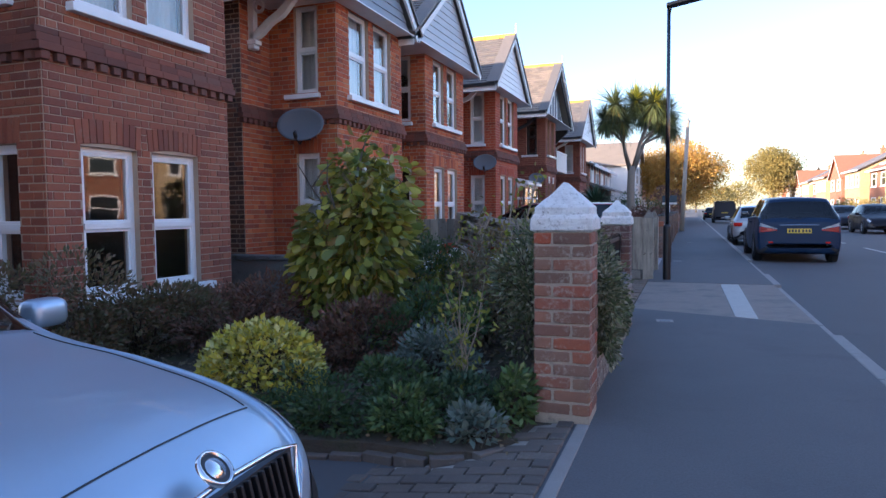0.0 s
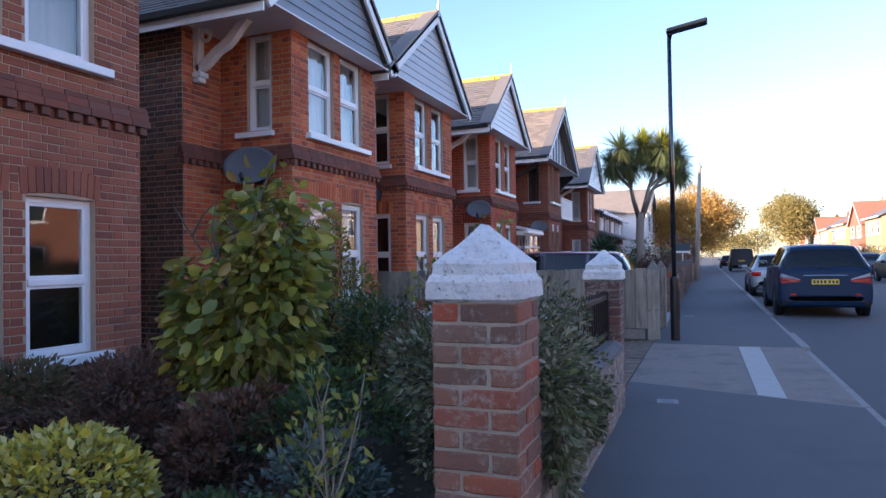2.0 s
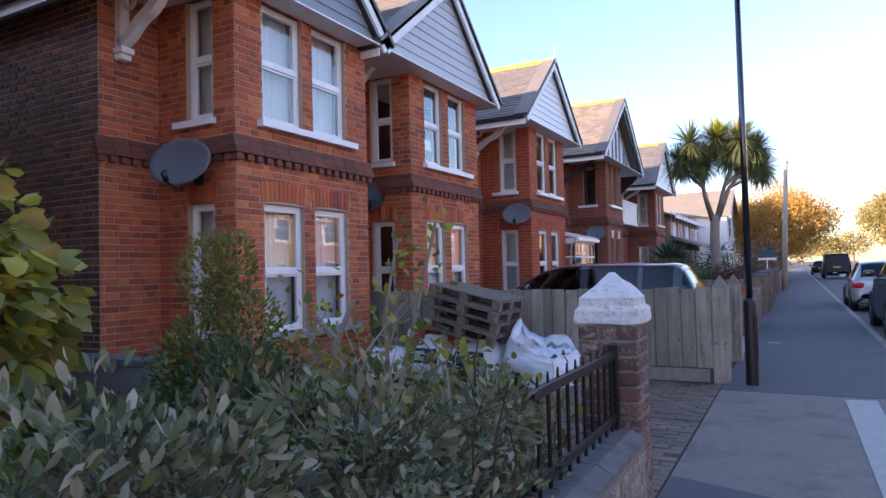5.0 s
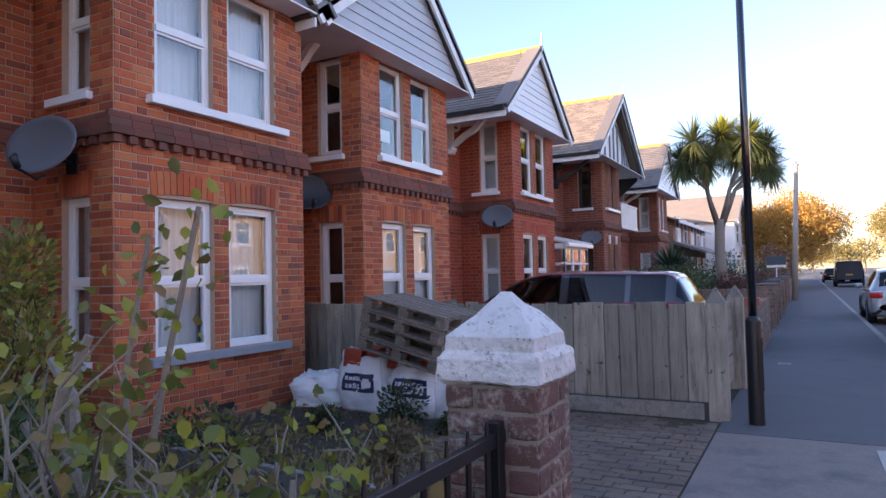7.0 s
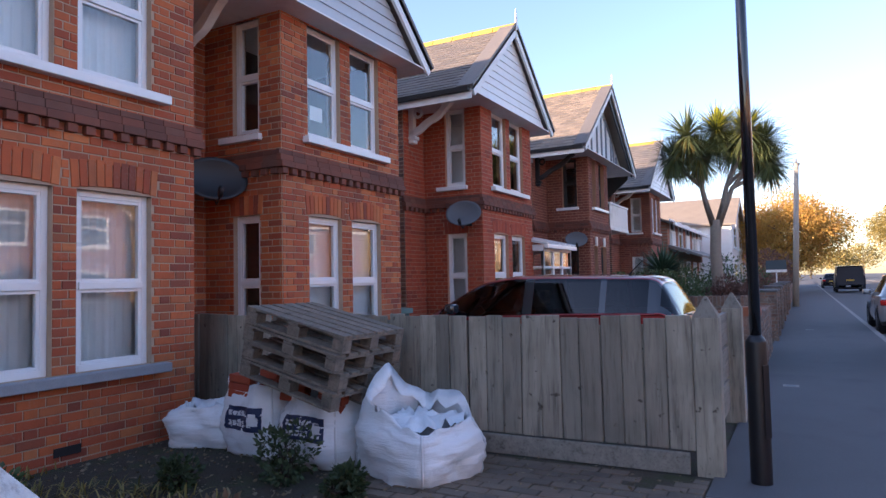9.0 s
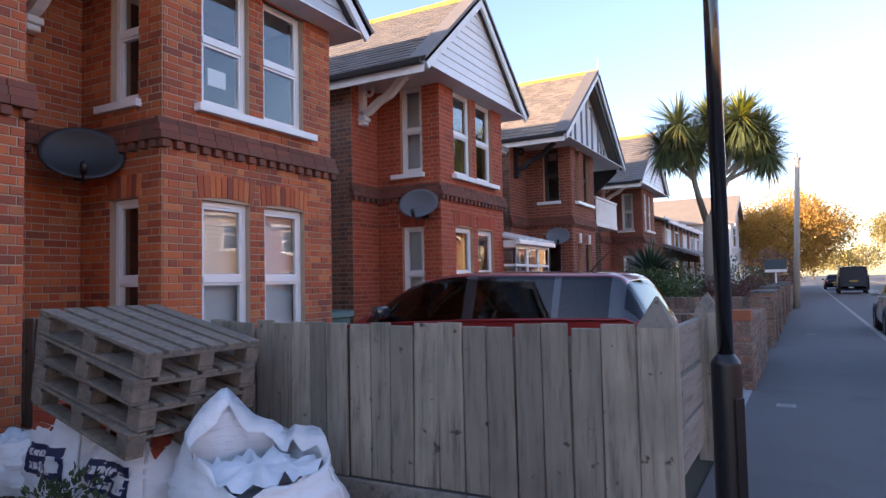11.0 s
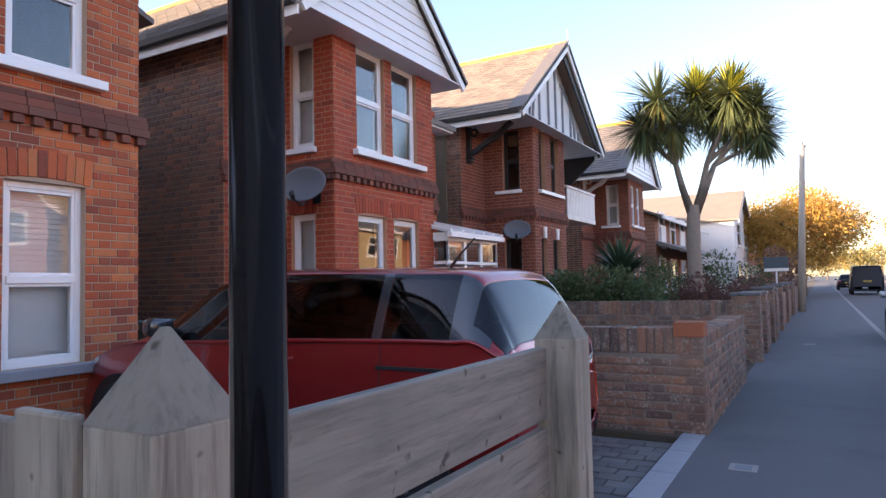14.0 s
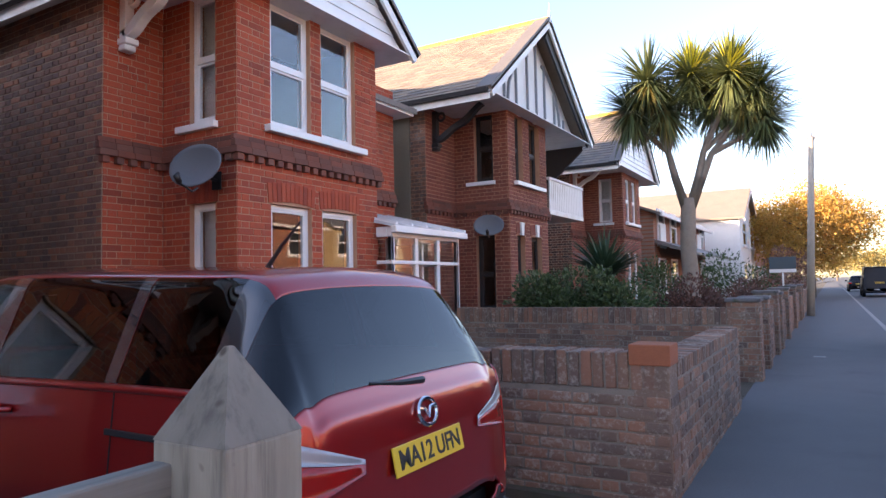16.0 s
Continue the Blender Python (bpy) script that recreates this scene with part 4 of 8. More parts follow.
fence_boards()
_f = empty("rail_fence", (-0.68, 12.24, 0), label="weathered fence of wide horizontal boards between pointed posts", category="fence")
post(_f, (-0.012, 0.115, 0), 1.235)
post(_f, (-0.012, 2.015, 0), 1.215)
for z0, z1 in ((0.12, 0.40), (0.43, 0.71), (0.745, 1.03)):
    bm = bmesh.new()
    box(bm, -0.095, -0.05, 0.16, 1.99, z0, z1, bevel=0.006)
    part("board", bm, M["fence_rail"], _f)

lamp = empty("street_lamp", (-0.375, 12.25, 0), label="tall black steel street lamp with flat head", category="street lamp")
bm = bmesh.new()
tube(bm, [(0, 0, -0.05), (0, 0, 0.0), (0, 0, 0.925), (0, 0, 0.93), (0, 0, 0.94), (0, 0, 0.968), (0, 0, 0.972)], [0.069, 0.068, 0.0665, 0.066, 0.062, 0.042, 0.038], 32)
part("base", bm, M["black_metal"], lamp, smooth=True)
bm = bmesh.new()
box(bm, -0.03, 0.03, -0.0705, -0.064, 0.30, 0.78, bevel=0.004)
_dr = part("access_door", bm, M["black_metal"], lamp)
_dr.matrix_local = pose(0, 0, 0, 0, 0, 55)
bm = bmesh.new()
tube(bm, [(0, 0, 0.95), (0, 0, 2.8), (0, 0, 4.68)], [0.0365, 0.0345, 0.032], 20)
part("column", bm, M["black_gloss"], lamp, smooth=True)
bm = bmesh.new()
tube(bm, [(0, 0, 4.60), (0.03, 0, 4.72), (0.16, 0, 4.76)], 0.03, 10)
part("arm", bm, M["black_metal"], lamp, smooth=True)
bm = bmesh.new()
box(bm, -0.04, 0.56, -0.10, 0.10, -0.035, 0.035, pose(0, 0, 4.74, 0, -9, 0), bevel=0.02)
part("lantern", bm, M["black_metal"], lamp)

# ---- cars ----
def car_paint(name, col, rough=0.28, metal=0.35, coat=0.9, dust=0.5, gloss=0.5):
    t = NT(name)
    t.b.inputs["Specular IOR Level"].default_value = gloss
    flake = t.noise(900, 2)
    film = t.noise(3.0, 5, 0.6)
    c = t.mix(t.math('MULTIPLY', flake, 0.25), col, tuple(min(1, v * 1.5 + 0.01) for v in col))
    c = t.mix(t.math('MULTIPLY', t.math('SUBTRACT', film, 0.5, True), dust, True), c, (0.20, 0.18, 0.16))
    t.b.inputs["Coat Weight"].default_value = coat
    t.b.inputs["Coat Roughness"].default_value = 0.03
    return t.done(c, rough, metal)


def car_glass(name, tint):
    """A thin tinted pane: light goes straight through it, and gloss grows towards the edge."""
    m = bpy.data.materials.new(name)
    m.use_nodes = True
    t = m.node_tree
    t.nodes.remove(t.nodes["Principled BSDF"])
    tr, gl, fr, mx = (t.nodes.new("ShaderNode" + k) for k in ("BsdfTransparent", "BsdfGlossy", "Fresnel", "MixShader"))
    tr.inputs[0].default_value = (*tint, 1)
    gl.inputs["Roughness"].default_value = 0.02
    fr.inputs[0].default_value = 1.6
    t.links.new(fr.outputs[0], mx.inputs[0])
    t.links.new(tr.outputs[0], mx.inputs[1])
    t.links.new(gl.outputs[0], mx.inputs[2])
    t.links.new(mx.outputs[0], t.nodes["Material Output"].inputs[0])
    return m


M["paint_red"] = car_paint("paint_red", (0.27, 0.007, 0.007), 0.28, 0.4, dust=0.04)
M["paint_silver"] = car_paint("paint_silver", (0.40, 0.50, 0.60), 0.40, 0.7, 0.4, 0.25)
M["paint_blue"] = car_paint("paint_blue", (0.009, 0.026, 0.062), 0.35, 0.0, 0.0, 0.02, 0.18)
M["paint_grey"] = car_paint("paint_grey", (0.30, 0.31, 0.32))
M["paint_dark"] = car_paint("paint_dark", (0.012, 0.012, 0.018), 0.35, 0.0, 0.0, 0.03, 0.16)
M["gloss_black"] = plain_mat("gloss_black", (0.03, 0.032, 0.035), 0.16, 0.0, 1.0, 0.05)
M["paint_slate"] = car_paint("paint_slate", (0.028, 0.034, 0.05), 0.4, 0.0, 0.0, 0.05, 0.2)
M["tint"] = car_glass("tint", (0.10, 0.11, 0.12))
M["clear_tint"] = car_glass("clear_tint", (0.45, 0.50, 0.48))
M["tyre"] = plain_mat("tyre", (0.02, 0.02, 0.02), 0.85)
M["alloy"] = plain_mat("alloy", (0.55, 0.56, 0.58), 0.3, 0.9)
M["chrome"] = plain_mat("chrome", (0.75, 0.76, 0.78), 0.12, 1.0, vary=0.03)
M["lamp_red"] = plain_mat("lamp_red", (0.62, 0.018, 0.012), 0.15, 0.0, 0.8)
M["lamp_clear"] = plain_mat("lamp_clear", (0.66, 0.66, 0.66), 0.22, 0.15, 0.6)
M["plate_yellow"] = plain_mat("plate_yellow", (0.75, 0.50, 0.03), 0.4)
M["plate_white"] = plain_mat("plate_white", (0.75, 0.75, 0.72), 0.4)
M["seat_cloth"] = plain_mat("seat_cloth", (0.035, 0.035, 0.04), 0.9)


def catmull(P, n, loop=False):
    """A smooth run through the rows of P: n steps between neighbours."""
    P = np.asarray(P, float)
    E = np.vstack([2 * P[:1] - P[1:2], P, 2 * P[-1:] - P[-2:-1]])
    out = []
    for i in range(len(P) - 1):
        p0, p1, p2, p3 = E[i:i + 4]
        for k in range(n):
            t = k / n
            out.append(0.5 * (2 * p1 + (p2 - p0) * t + (2 * p0 - 5 * p1 + 4 * p2 - p3) * t * t + (3 * p1 - p0 - 3 * p2 + p3) * t ** 3))
    out.append(P[-1])
    return np.array(out)


class Shell:
    """A car body carried along its length; x forward from the tail, y to the left, z up.
    stations: x, bottom, half width, belt height, half width at the belt, top, half width of the top, crown."""
    NS, NK = 14, 8

    def __init__(self, stations):
        S = np.array(stations, float)
        D = catmull(S, self.NS)
        rows = []
        for (x, zb, w, belt, wb, top, wt, crown) in D:
            ctrl = [(0, zb), (0.8 * w, zb), (0.95 * w, zb + 0.05), (w, zb + 0.4 * (belt - zb)), (wb + 0.2 * (w - wb), belt - 0.05), (wb, belt), (wt + 0.30 * (wb - wt) , belt + 0.72 * (top - belt)), (wt, top - 0.02), (wt * 0.85, top + crown * 0.35), (wt * 0.45, top + crown * 0.85), (0, top + crown)]
            c = catmull(ctrl, self.NK)
            left = [(x, a, b) for a, b in c]
            rows.append(left + [(x, -a, b) for a, b in c[-2::-1]])
        self.G = np.array(rows)          # stations x round x 3
        self.S, self.K = self.G.shape[:2]
        a = np.gradient(self.G, axis=0)
        b = np.gradient(self.G, axis=1)
        n = np.cross(a, b)
        n /= np.maximum(np.linalg.norm(n, axis=2, keepdims=True), 1e-9)
        mid = self.G.mean(axis=1, keepdims=True)
        s = np.sign((n * (self.G - mid)).sum(axis=(1, 2)))
        self.N = n * s[:, None, None]

    def cut(self, name, material, parent, keep, lift=0.0, label="", smooth=True):
        """The faces that keep(i, j) picks, lifted off the shell."""
        bm = bmesh.new()
        seen = {}
        def vert(i, j):
            if (i, j) not in seen:
                seen[i, j] = bm.verts.new(self.G[i, j] + self.N[i, j] * lift)
            return seen[i, j]
        for i in range(self.S - 1):
            for j in range(self.K - 1):
                if keep(i, j):
                    try:
                        bm.faces.new((vert(i, j), vert(i + 1, j), vert(i + 1, j + 1), vert(i, j + 1)))
                    except ValueError:
                        pass
        bmesh.ops.remove_doubles(bm, verts=bm.verts, dist=1e-4)
        bm.normal_update()
        out = 0.0
        for f in bm.faces:
            c = f.calc_center_median()
            out += f.normal.y * c.y + f.normal.z * (c.z - 0.7)
        if out < 0:
            bmesh.ops.reverse_faces(bm, faces=bm.faces)
        return part(name, bm, material, parent, label, smooth)


def lathe(bm, prof, n=28, m=None):
    """Turns (radius, along y) points round the y axis."""
    rings = []
    for r, y in prof:
        rings.append([bm.verts.new((r * math.cos(2 * math.pi * k / n), y, r * math.sin(2 * math.pi * k / n))) for k in range(n)])
    for r0, r1 in zip(rings, rings[1:]):
        for k in range(n):
            bm.faces.new((r0[k], r0[(k + 1) % n], r1[(k + 1) % n], r1[k]))


def wheel(car, x, y, r, side, width=0.2):
    w = empty("wheel")
    w.parent = car
    w.matrix_local = pose(x, y, r, 0, 0, 0 if side < 0 else 180)
    bm = bmesh.new()
    lathe(bm, [(r * 0.64, 0.0), (r * 0.70, -0.012), (r * 0.92, -0.012), (r, 0.02), (r, width - 0.02), (r * 0.92, width), (r * 0.6, width)])
    part("tyre", bm, M["tyre"], w, smooth=True)
    bm = bmesh.new()
    lathe(bm, [(r * 0.66, 0.0), (r * 0.64, 0.01), (r * 0.60, 0.05), (r * 0.60, width - .02)])
    for k in range(5):
        a = 2 * math.pi * k / 5
        for d in (-0.12, 0.12):
            box(bm, r * 0.10, r * 0.63, 0.005, 0.03, -0.018, 0.018, Matrix.Rotation(a + d, 4, 'Y'))
    lathe(bm, [(0.001, 0.0), (r * 0.17, 0.0), (r * 0.18, 0.03)], 16)
    part("rim", bm, M["alloy"], w)
    bm = bmesh.new()
    lathe(bm, [(0.001, 0.06), (r * 0.6, 0.06)], 20)
    part("brake_disc", bm, M["black_plastic"], w)
    return w


def letters(text, size, material, parent, m, name="lettering", label="", depth=0.001, bold=0.0):
    """Solid letters in the built-in font, in the plane x (along), y (up) of m."""
    cu = bpy.data.curves.new(name, 'FONT')
    cu.body, cu.size, cu.align_x, cu.align_y, cu.extrude, cu.offset = text, size, 'CENTER', 'CENTER', depth, bold
    tmp = bpy.data.objects.new(name, cu)
    scene.collection.objects.link(tmp)
    me = bpy.data.meshes.new_from_object(tmp.evaluated_get(bpy.context.evaluated_depsgraph_get()))
    bpy.data.objects.remove(tmp)
    me.materials.clear()
    me.materials.append(material)
    ob = new(name, me)
    ob.parent = parent
    ob.matrix_local = m
    return tagged(ob, label)


def build_car(at, turn, L, W, H, paint, label, kind="mpv", plate=None, plate_mat="plate_yellow", scale=1.0, glass="tint", rear=True):
    """kind: mpv, hatch, van or saloon; at: the tail's middle on the ground."""
    car = empty("car" if kind != "van" else "van", at, turn, label=label, category="van" if kind == "van" else "car")
    w = W / 2
    if kind == "van":
        belt, wb = 0.62 * H, w * 0.97
        st = [(0.0, 0.35, w * 0.8, 0.50, w * 0.8, 0.54, w * 0.74, 0.0), (0.03, 0.30, w * 0.95, 0.60 * H, w * 0.93, 0.70 * H, w * .86, 0.0), (0.06, 0.27, w * .98, belt, wb, H * 0.93, w * 0.80, 0.02), (0.14, 0.26, w, belt, wb, H * 0.975, w * 0.84, 0.03),
              (0.5 * L, 0.25, w, belt, wb, H * 0.985, w * 0.86, 0.03), (0.70 * L, 0.25, w, belt, wb, H * 0.95, w * 0.8, 0.03), (0.86 * L, 0.27, w, belt * .93, wb * .96, 0.62 * H, w * 0.78, 0.04), (0.95 * L, 0.28, w * 0.95, belt * 0.72, wb * .9, 0.48 * H, w * 0.75, 0.03), (L - 0.02, 0.3, w * 0.8, 0.45, w * .75, 0.52, w * 0.6, 0.0)]
        win = (0.72, 0.84)
        rearwin = (0.035, 0.11)
    elif kind == "mpv":
        belt, wb = 0.69 * H, w * 0.95
        st = [(0.0, 0.36, w * 0.80, 0.42, w * 0.78, 0.46, w * 0.70, 0.0), (0.02, 0.28, w * 0.92, 0.50, w * 0.90, 0.57 * H, w * 0.74, 0.0), (0.06, 0.24, w * 0.97, 0.59 * H, w * 0.93, 0.645 * H, w * 0.76, 0.01), (0.14, 0.22, w * 0.99, 0.65 * H, wb, 0.755 * H, w * 0.745, 0.02), (0.27, 0.21, w, belt, wb, 0.89 * H, w * 0.71, 0.03), (0.40, 0.21, w, belt, wb, 0.945 * H, w * 0.70, 0.035),
              (0.72, 0.20, w, belt, wb, 0.955 * H, w * 0.73, 0.04), (0.40 * L, 0.20, w, belt * .985, wb, 0.97 * H, w * 0.74, 0.045), (0.52 * L, 0.20, w, belt * 0.965, wb, 0.962 * H, w * 0.72, 0.045), (0.62 * L, 0.20, w, belt * 0.95, wb, 0.90 * H, w * 0.68, 0.05),
              (0.73 * L, 0.20, w, belt * 0.93, wb * 0.98, 0.74 * H, w * 0.68, 0.05), (0.82 * L, 0.21, w * 0.99, belt * 0.89, wb * 0.95, 0.605 * H, w * 0.74, 0.045), (0.90 * L, 0.22, w * 0.95, belt * 0.80, wb * 0.90, 0.53 * H, w * 0.68, 0.05), (0.965 * L, 0.24, w * 0.84, belt * 0.66, wb * 0.78, 0.43 * H, w * 0.58, 0.03), (L, 0.30, w * 0.6, 0.40, w * .5, 0.43, w * 0.4, 0.0)]
        win = (0.098, 0.735)
        rearwin = (0.075 / L, 0.275 / L)
    else:
        belt, wb = 0.63 * H, w * 0.95
        st = [(0.0, 0.36, w * 0.75, 0.46, w * 0.74, 0.52, w * 0.66, 0.0), (0.04, 0.27, w * 0.9, 0.55, w * 0.88, 0.60 * H, w * 0.70, 0.0), (0.14, 0.23, w * 0.97, 0.58 * H, w * 0.92, 0.64 * H, w * 0.74, 0.02), (0.40, 0.21, w, belt, wb, 0.78 * H, w * 0.70, 0.03), (0.68, 0.20, w, belt, wb, 0.93 * H, w * 0.66, 0.035), (0.30 * L, 0.20, w, belt, wb, 0.965 * H, w * 0.68, 0.04), (0.45 * L, 0.19, w, belt * .98, wb, 0.965 * H, w * 0.68, 0.04),
              (0.58 * L, 0.19, w, belt * .96, wb, 0.88 * H, w * 0.66, 0.04), (0.69 * L, 0.20, w, belt * .93, wb * .98, 0.66 * H, w * 0.72, 0.05), (0.80 * L, 0.21, w * 0.98, belt * .86, wb * 0.95, 0.58 * H, w * 0.78, 0.045), (0.90 * L, 0.22, w * 0.94, belt * .76, wb * .90, 0.515 * H, w * 0.74, 0.045), (0.955 * L, 0.23, w * 0.87, belt * .66, wb * .83, 0.455 * H, w * 0.66, 0.035), (0.985 * L, 0.26, w * 0.76, belt * .55, wb * .72, 0.37 * H, w * 0.6, 0.02), (L, 0.30, w * 0.6, 0.36, w * .55, 0.40, w * 0.45, 0.0)]
        win = (0.17, 0.665)
        rearwin = (0.20 / L, 0.62 / L)
    sh = Shell(st)
    X = sh.G[:, 0, 0]
    nk = sh.NK
    r = 0.205 * H + 0.02
    ax0, ax1 = 0.185 * L, 0.80 * L
    half = (sh.K - 1) // 2
    def row(j):
        return (j if j < half else sh.K - 2 - j) / nk      # 0 floor .. 10 roof centre
    def xm(i):
        return 0.5 * (X[i] + X[i + 1])
    pillars = [] if kind == "van" else [0.36 * L, 0.545 * L] if kind != "mpv" else [0.215 * L, 0.265 * L, 0.44 * L]
    wind0 = 0.60 * L if kind == "mpv" else 0.57 * L if kind != "van" else 0.71 * L
    wind1 = 0.795 * L if kind == "mpv" else 0.70 * L if kind != "van" else 0.85 * L
    def side_glass(i, j):
        k, x = row(j), xm(i)
        lo = 5.15 if kind != "mpv" else 5.0
        if not (lo <= k <= 7.0):
            return False
        if kind == "van" and rear:
            return win[0] * L < x < win[1] * L
        return win[0] * L < x < win[1] * L and not any(abs(x - p) < (0.03 if p == 0.265 * L else 0.05) for p in pillars)
    def rear_glass(i, j):
        return rear and rearwin[0] * L <= xm(i) <= rearwin[1] * L and row(j) >= (7.2 if kind != "mpv" else 5.35)
    def wind_glass(i, j):
        return wind0 <= xm(i) <= wind1 and row(j) >= 7.3
    def arch_hole(i, j):
        x, z = xm(i), sh.G[i, j, 2]
        return row(j) < 5 and any((x - a) ** 2 + (z - r) ** 2 < (r * 1.13) ** 2 for a in (ax0, ax1))
    glass_any = lambda i, j: side_glass(i, j) or rear_glass(i, j) or wind_glass(i, j)
    body = sh.cut("body", M[paint], car, lambda i, j: not glass_any(i, j))
    sub = body.modifiers.new("thickness", 'SOLIDIFY')
    sub.thickness, sub.offset = 0.012, -1
    for nm, fn in (("side_window", side_glass), ("rear_window", rear_glass), ("windscreen", wind_glass)):
        if nm == "side_window":
            edges = [win[0] * L, *pillars, win[1] * L]
            for a, b in zip(edges, edges[1:]):
                for sd in (0, 1):
                    sh.cut(nm, M[glass], car, lambda i, j, a=a, b=b, sd=sd, fn=fn: fn(i, j) and a < xm(i) < b and (j < half) == (sd == 0), 0.001)
        else:
            sh.cut(nm, M[glass if nm != "windscreen" else "clear_tint"], car, fn, 0.001)
    # black trim at the windows' lower edge and the sills
    for sd in (() if kind == "mpv" else (0, 1)):
        sh.cut("waist_trim", M["black_plastic"], car, lambda i, j, sd=sd: 5.0 <= row(j) < 5.15 + 0.06 and win[0] * L < xm(i) < win[1] * L and not side_glass(i, j) and (j < half) == (sd == 0), 0.003)
    if kind == "mpv":
        for sd in (0, 1):
            sh.cut("rear_pillar_trim", M["gloss_black"], car, lambda i, j, sd=sd: 5.0 <= row(j) <= 7.1 and 0.16 < xm(i) < win[0] * L + 0.01 and not glass_any(i, j) and (j < half) == (sd == 0), 0.002, "glossy dark rear pillar")
    if kind != "van":
        for q in pillars:
            for sd in (0, 1):
                sh.cut("pillar_trim", M["gloss_black" if kind == "mpv" else "black_plastic"], car, lambda i, j, q=q, sd=sd: (5.0 if kind == "mpv" else 5.15) <= row(j) <= 7.0 and abs(xm(i) - q) < 0.07 and not side_glass(i, j) and (j < half) == (sd == 0), 0.003)
    # wheels with dark arches
    for a in (ax0, ax1):
        for sd in (-1, 1):
            bm = bmesh.new()
            lathe(bm, [(0.001, 0), (r * 1.14, 0), (r * 1.14, 0.12)], 32)
            ob = part("wheel_arch", bm, M["black_plastic"], car)
            ob.matrix_local = pose(a, sd * (w + 0.006) , r + 0.01, 0, 0, 0 if sd < 0 else 180)
            wheel(car, a, sd * (w + 0.012), r, sd)
    # floor, seats
    bm = bmesh.new()
    box(bm, 0.12, 0.9 * L, -w * 0.88, w * 0.88, 0.30, 0.36)
    part("cabin_floor", bm, M["seat_cloth"], car)
    for x in ((0.26 * L, 0.50 * L) if kind != "van" else (0.62 * L,)):
        for y in (-0.42 * w, 0.42 * w):
            bm = bmesh.new()
            box(bm, -0.1, 0.42, -0.24, 0.24, 0.36, 0.60, bevel=0.05)
            box(bm, -0.16, -0.02, -0.23, 0.23, 0.50, 0.72 * H, bevel=0.05)
            box(bm, -0.15, -0.05, -0.12, 0.12, 0.74 * H, 0.86 * H, bevel=0.04)
            ob = part("seat", bm, M["seat_cloth"], car)
            ob.matrix_local = pose(x, y, 0)
    # mirrors
    for sd in (-1, 1):
        bm = bmesh.new()
        box(bm, -0.06, 0.08, -0.10, 0.10, -0.07, 0.07, bevel=0.04)
        box(bm, -0.02, 0.04, -0.16 if sd > 0 else 0.06, -0.06 if sd > 0 else 0.16, -0.06, -0.02)
        ob = part("mirror", bm, M[paint if kind != "mpv" else "gloss_black"], car, smooth=True)
        ob.matrix_local = pose((0.665 if kind == "mpv" else 0.62) * L if kind != "van" else .76 * L, sd * (w + 0.07), belt + 0.05)
    # door handles and shut lines
    if kind != "van":
        for x in ((0.395 * L, 0.465 * L) if kind == "mpv" else (0.385 * L, 0.50 * L)):
            for sd in (-1, 1):
                bm = bmesh.new()
                tube(bm, [(-0.09, 0, 0), (-0.06, 0.03 * sd, 0), (0.06, 0.03 * sd, 0), (0.09, 0, 0)], 0.014, 6)
                ob = part("door_handle", bm, M[paint], car, smooth=True)
                ob.matrix_local = pose(x, sd * (w * 0.975), belt * 0.86)
        for x in ((0.215 * L, 0.44 * L, 0.70 * L) if kind == "mpv" else (0.36 * L, 0.545 * L, 0.70 * L)):
            i0 = int(np.argmin(abs(X - x)))
            for sd in (0, 1):
                bm = bmesh.new()
                pts = [sh.G[i0, j] + sh.N[i0, j] * 0.0005 for j in range(sh.K) if 1.8 <= row(j) <= 5.0 and (j < half) == (sd == 0)]
                tube(bm, pts, 0.0035, 4)
                part("shut_line", bm, M["black_plastic"], car)
    # tail
    for sd in (0, 1):
        sh.cut("rear_bumper", M["black_plastic"], car, lambda i, j, sd=sd: xm(i) < 0.5 and 1.2 <= row(j) < 2.2 and not arch_hole(i, j) and (j < half) == (sd == 0), 0.006)
    zl = 0.55 * H
    for sd in ((-1, 1) if kind == "mpv" else ()):
        # lamp clusters that follow the tail's corners, tapering inwards
        near = sh.G[(sh.G[:, :, 0] < 0.42) & (sh.G[:, :, 2] > 0.3) & (sh.G[:, :, 2] < 0.66 * H)]
        def tail_x(y, z):
            q = (near[:, 1] - y) ** 2 + (near[:, 2] - z) ** 2 + 1e-5
            k = np.argsort(q)[:10]
            return float((near[k, 0] / q[k]).sum() / (1 / q[k]).sum())
        def lens(t0, t1):
            bm = bmesh.new()
            g = []
            for a in range(11):
                u = a / 10
                y = (0.52 + 0.43 * u) * w
                lo, hi = (0.482 - 0.030 * u) * H, (0.515 + 0.085 * u) * H
                g.append([bm.verts.new((tail_x(y, lo + (hi - lo) * t) - 0.012, sd * y, lo + (hi - lo) * t)) for t in (t0, t0 + (t1 - t0) * 0.33, t0 + (t1 - t0) * 0.67, t1)])
            for c0, c1 in zip(g, g[1:]):
                for k in range(3):
                    bm.faces.new((c0[k], c1[k], c1[k + 1], c0[k + 1]))
            bmesh.ops.solidify(bm, geom=bm.faces[:], thickness=0.03)
            bmesh.ops.recalc_face_normals(bm, faces=bm.faces)
            return bm
        tl = part("tail_light", lens(0.0, 0.64), M["lamp_red"], car, "red brake lens", True)
        part("reversing_lens", lens(0.66, 1.0), M["lamp_clear"], tl, "clear upper lens", True)
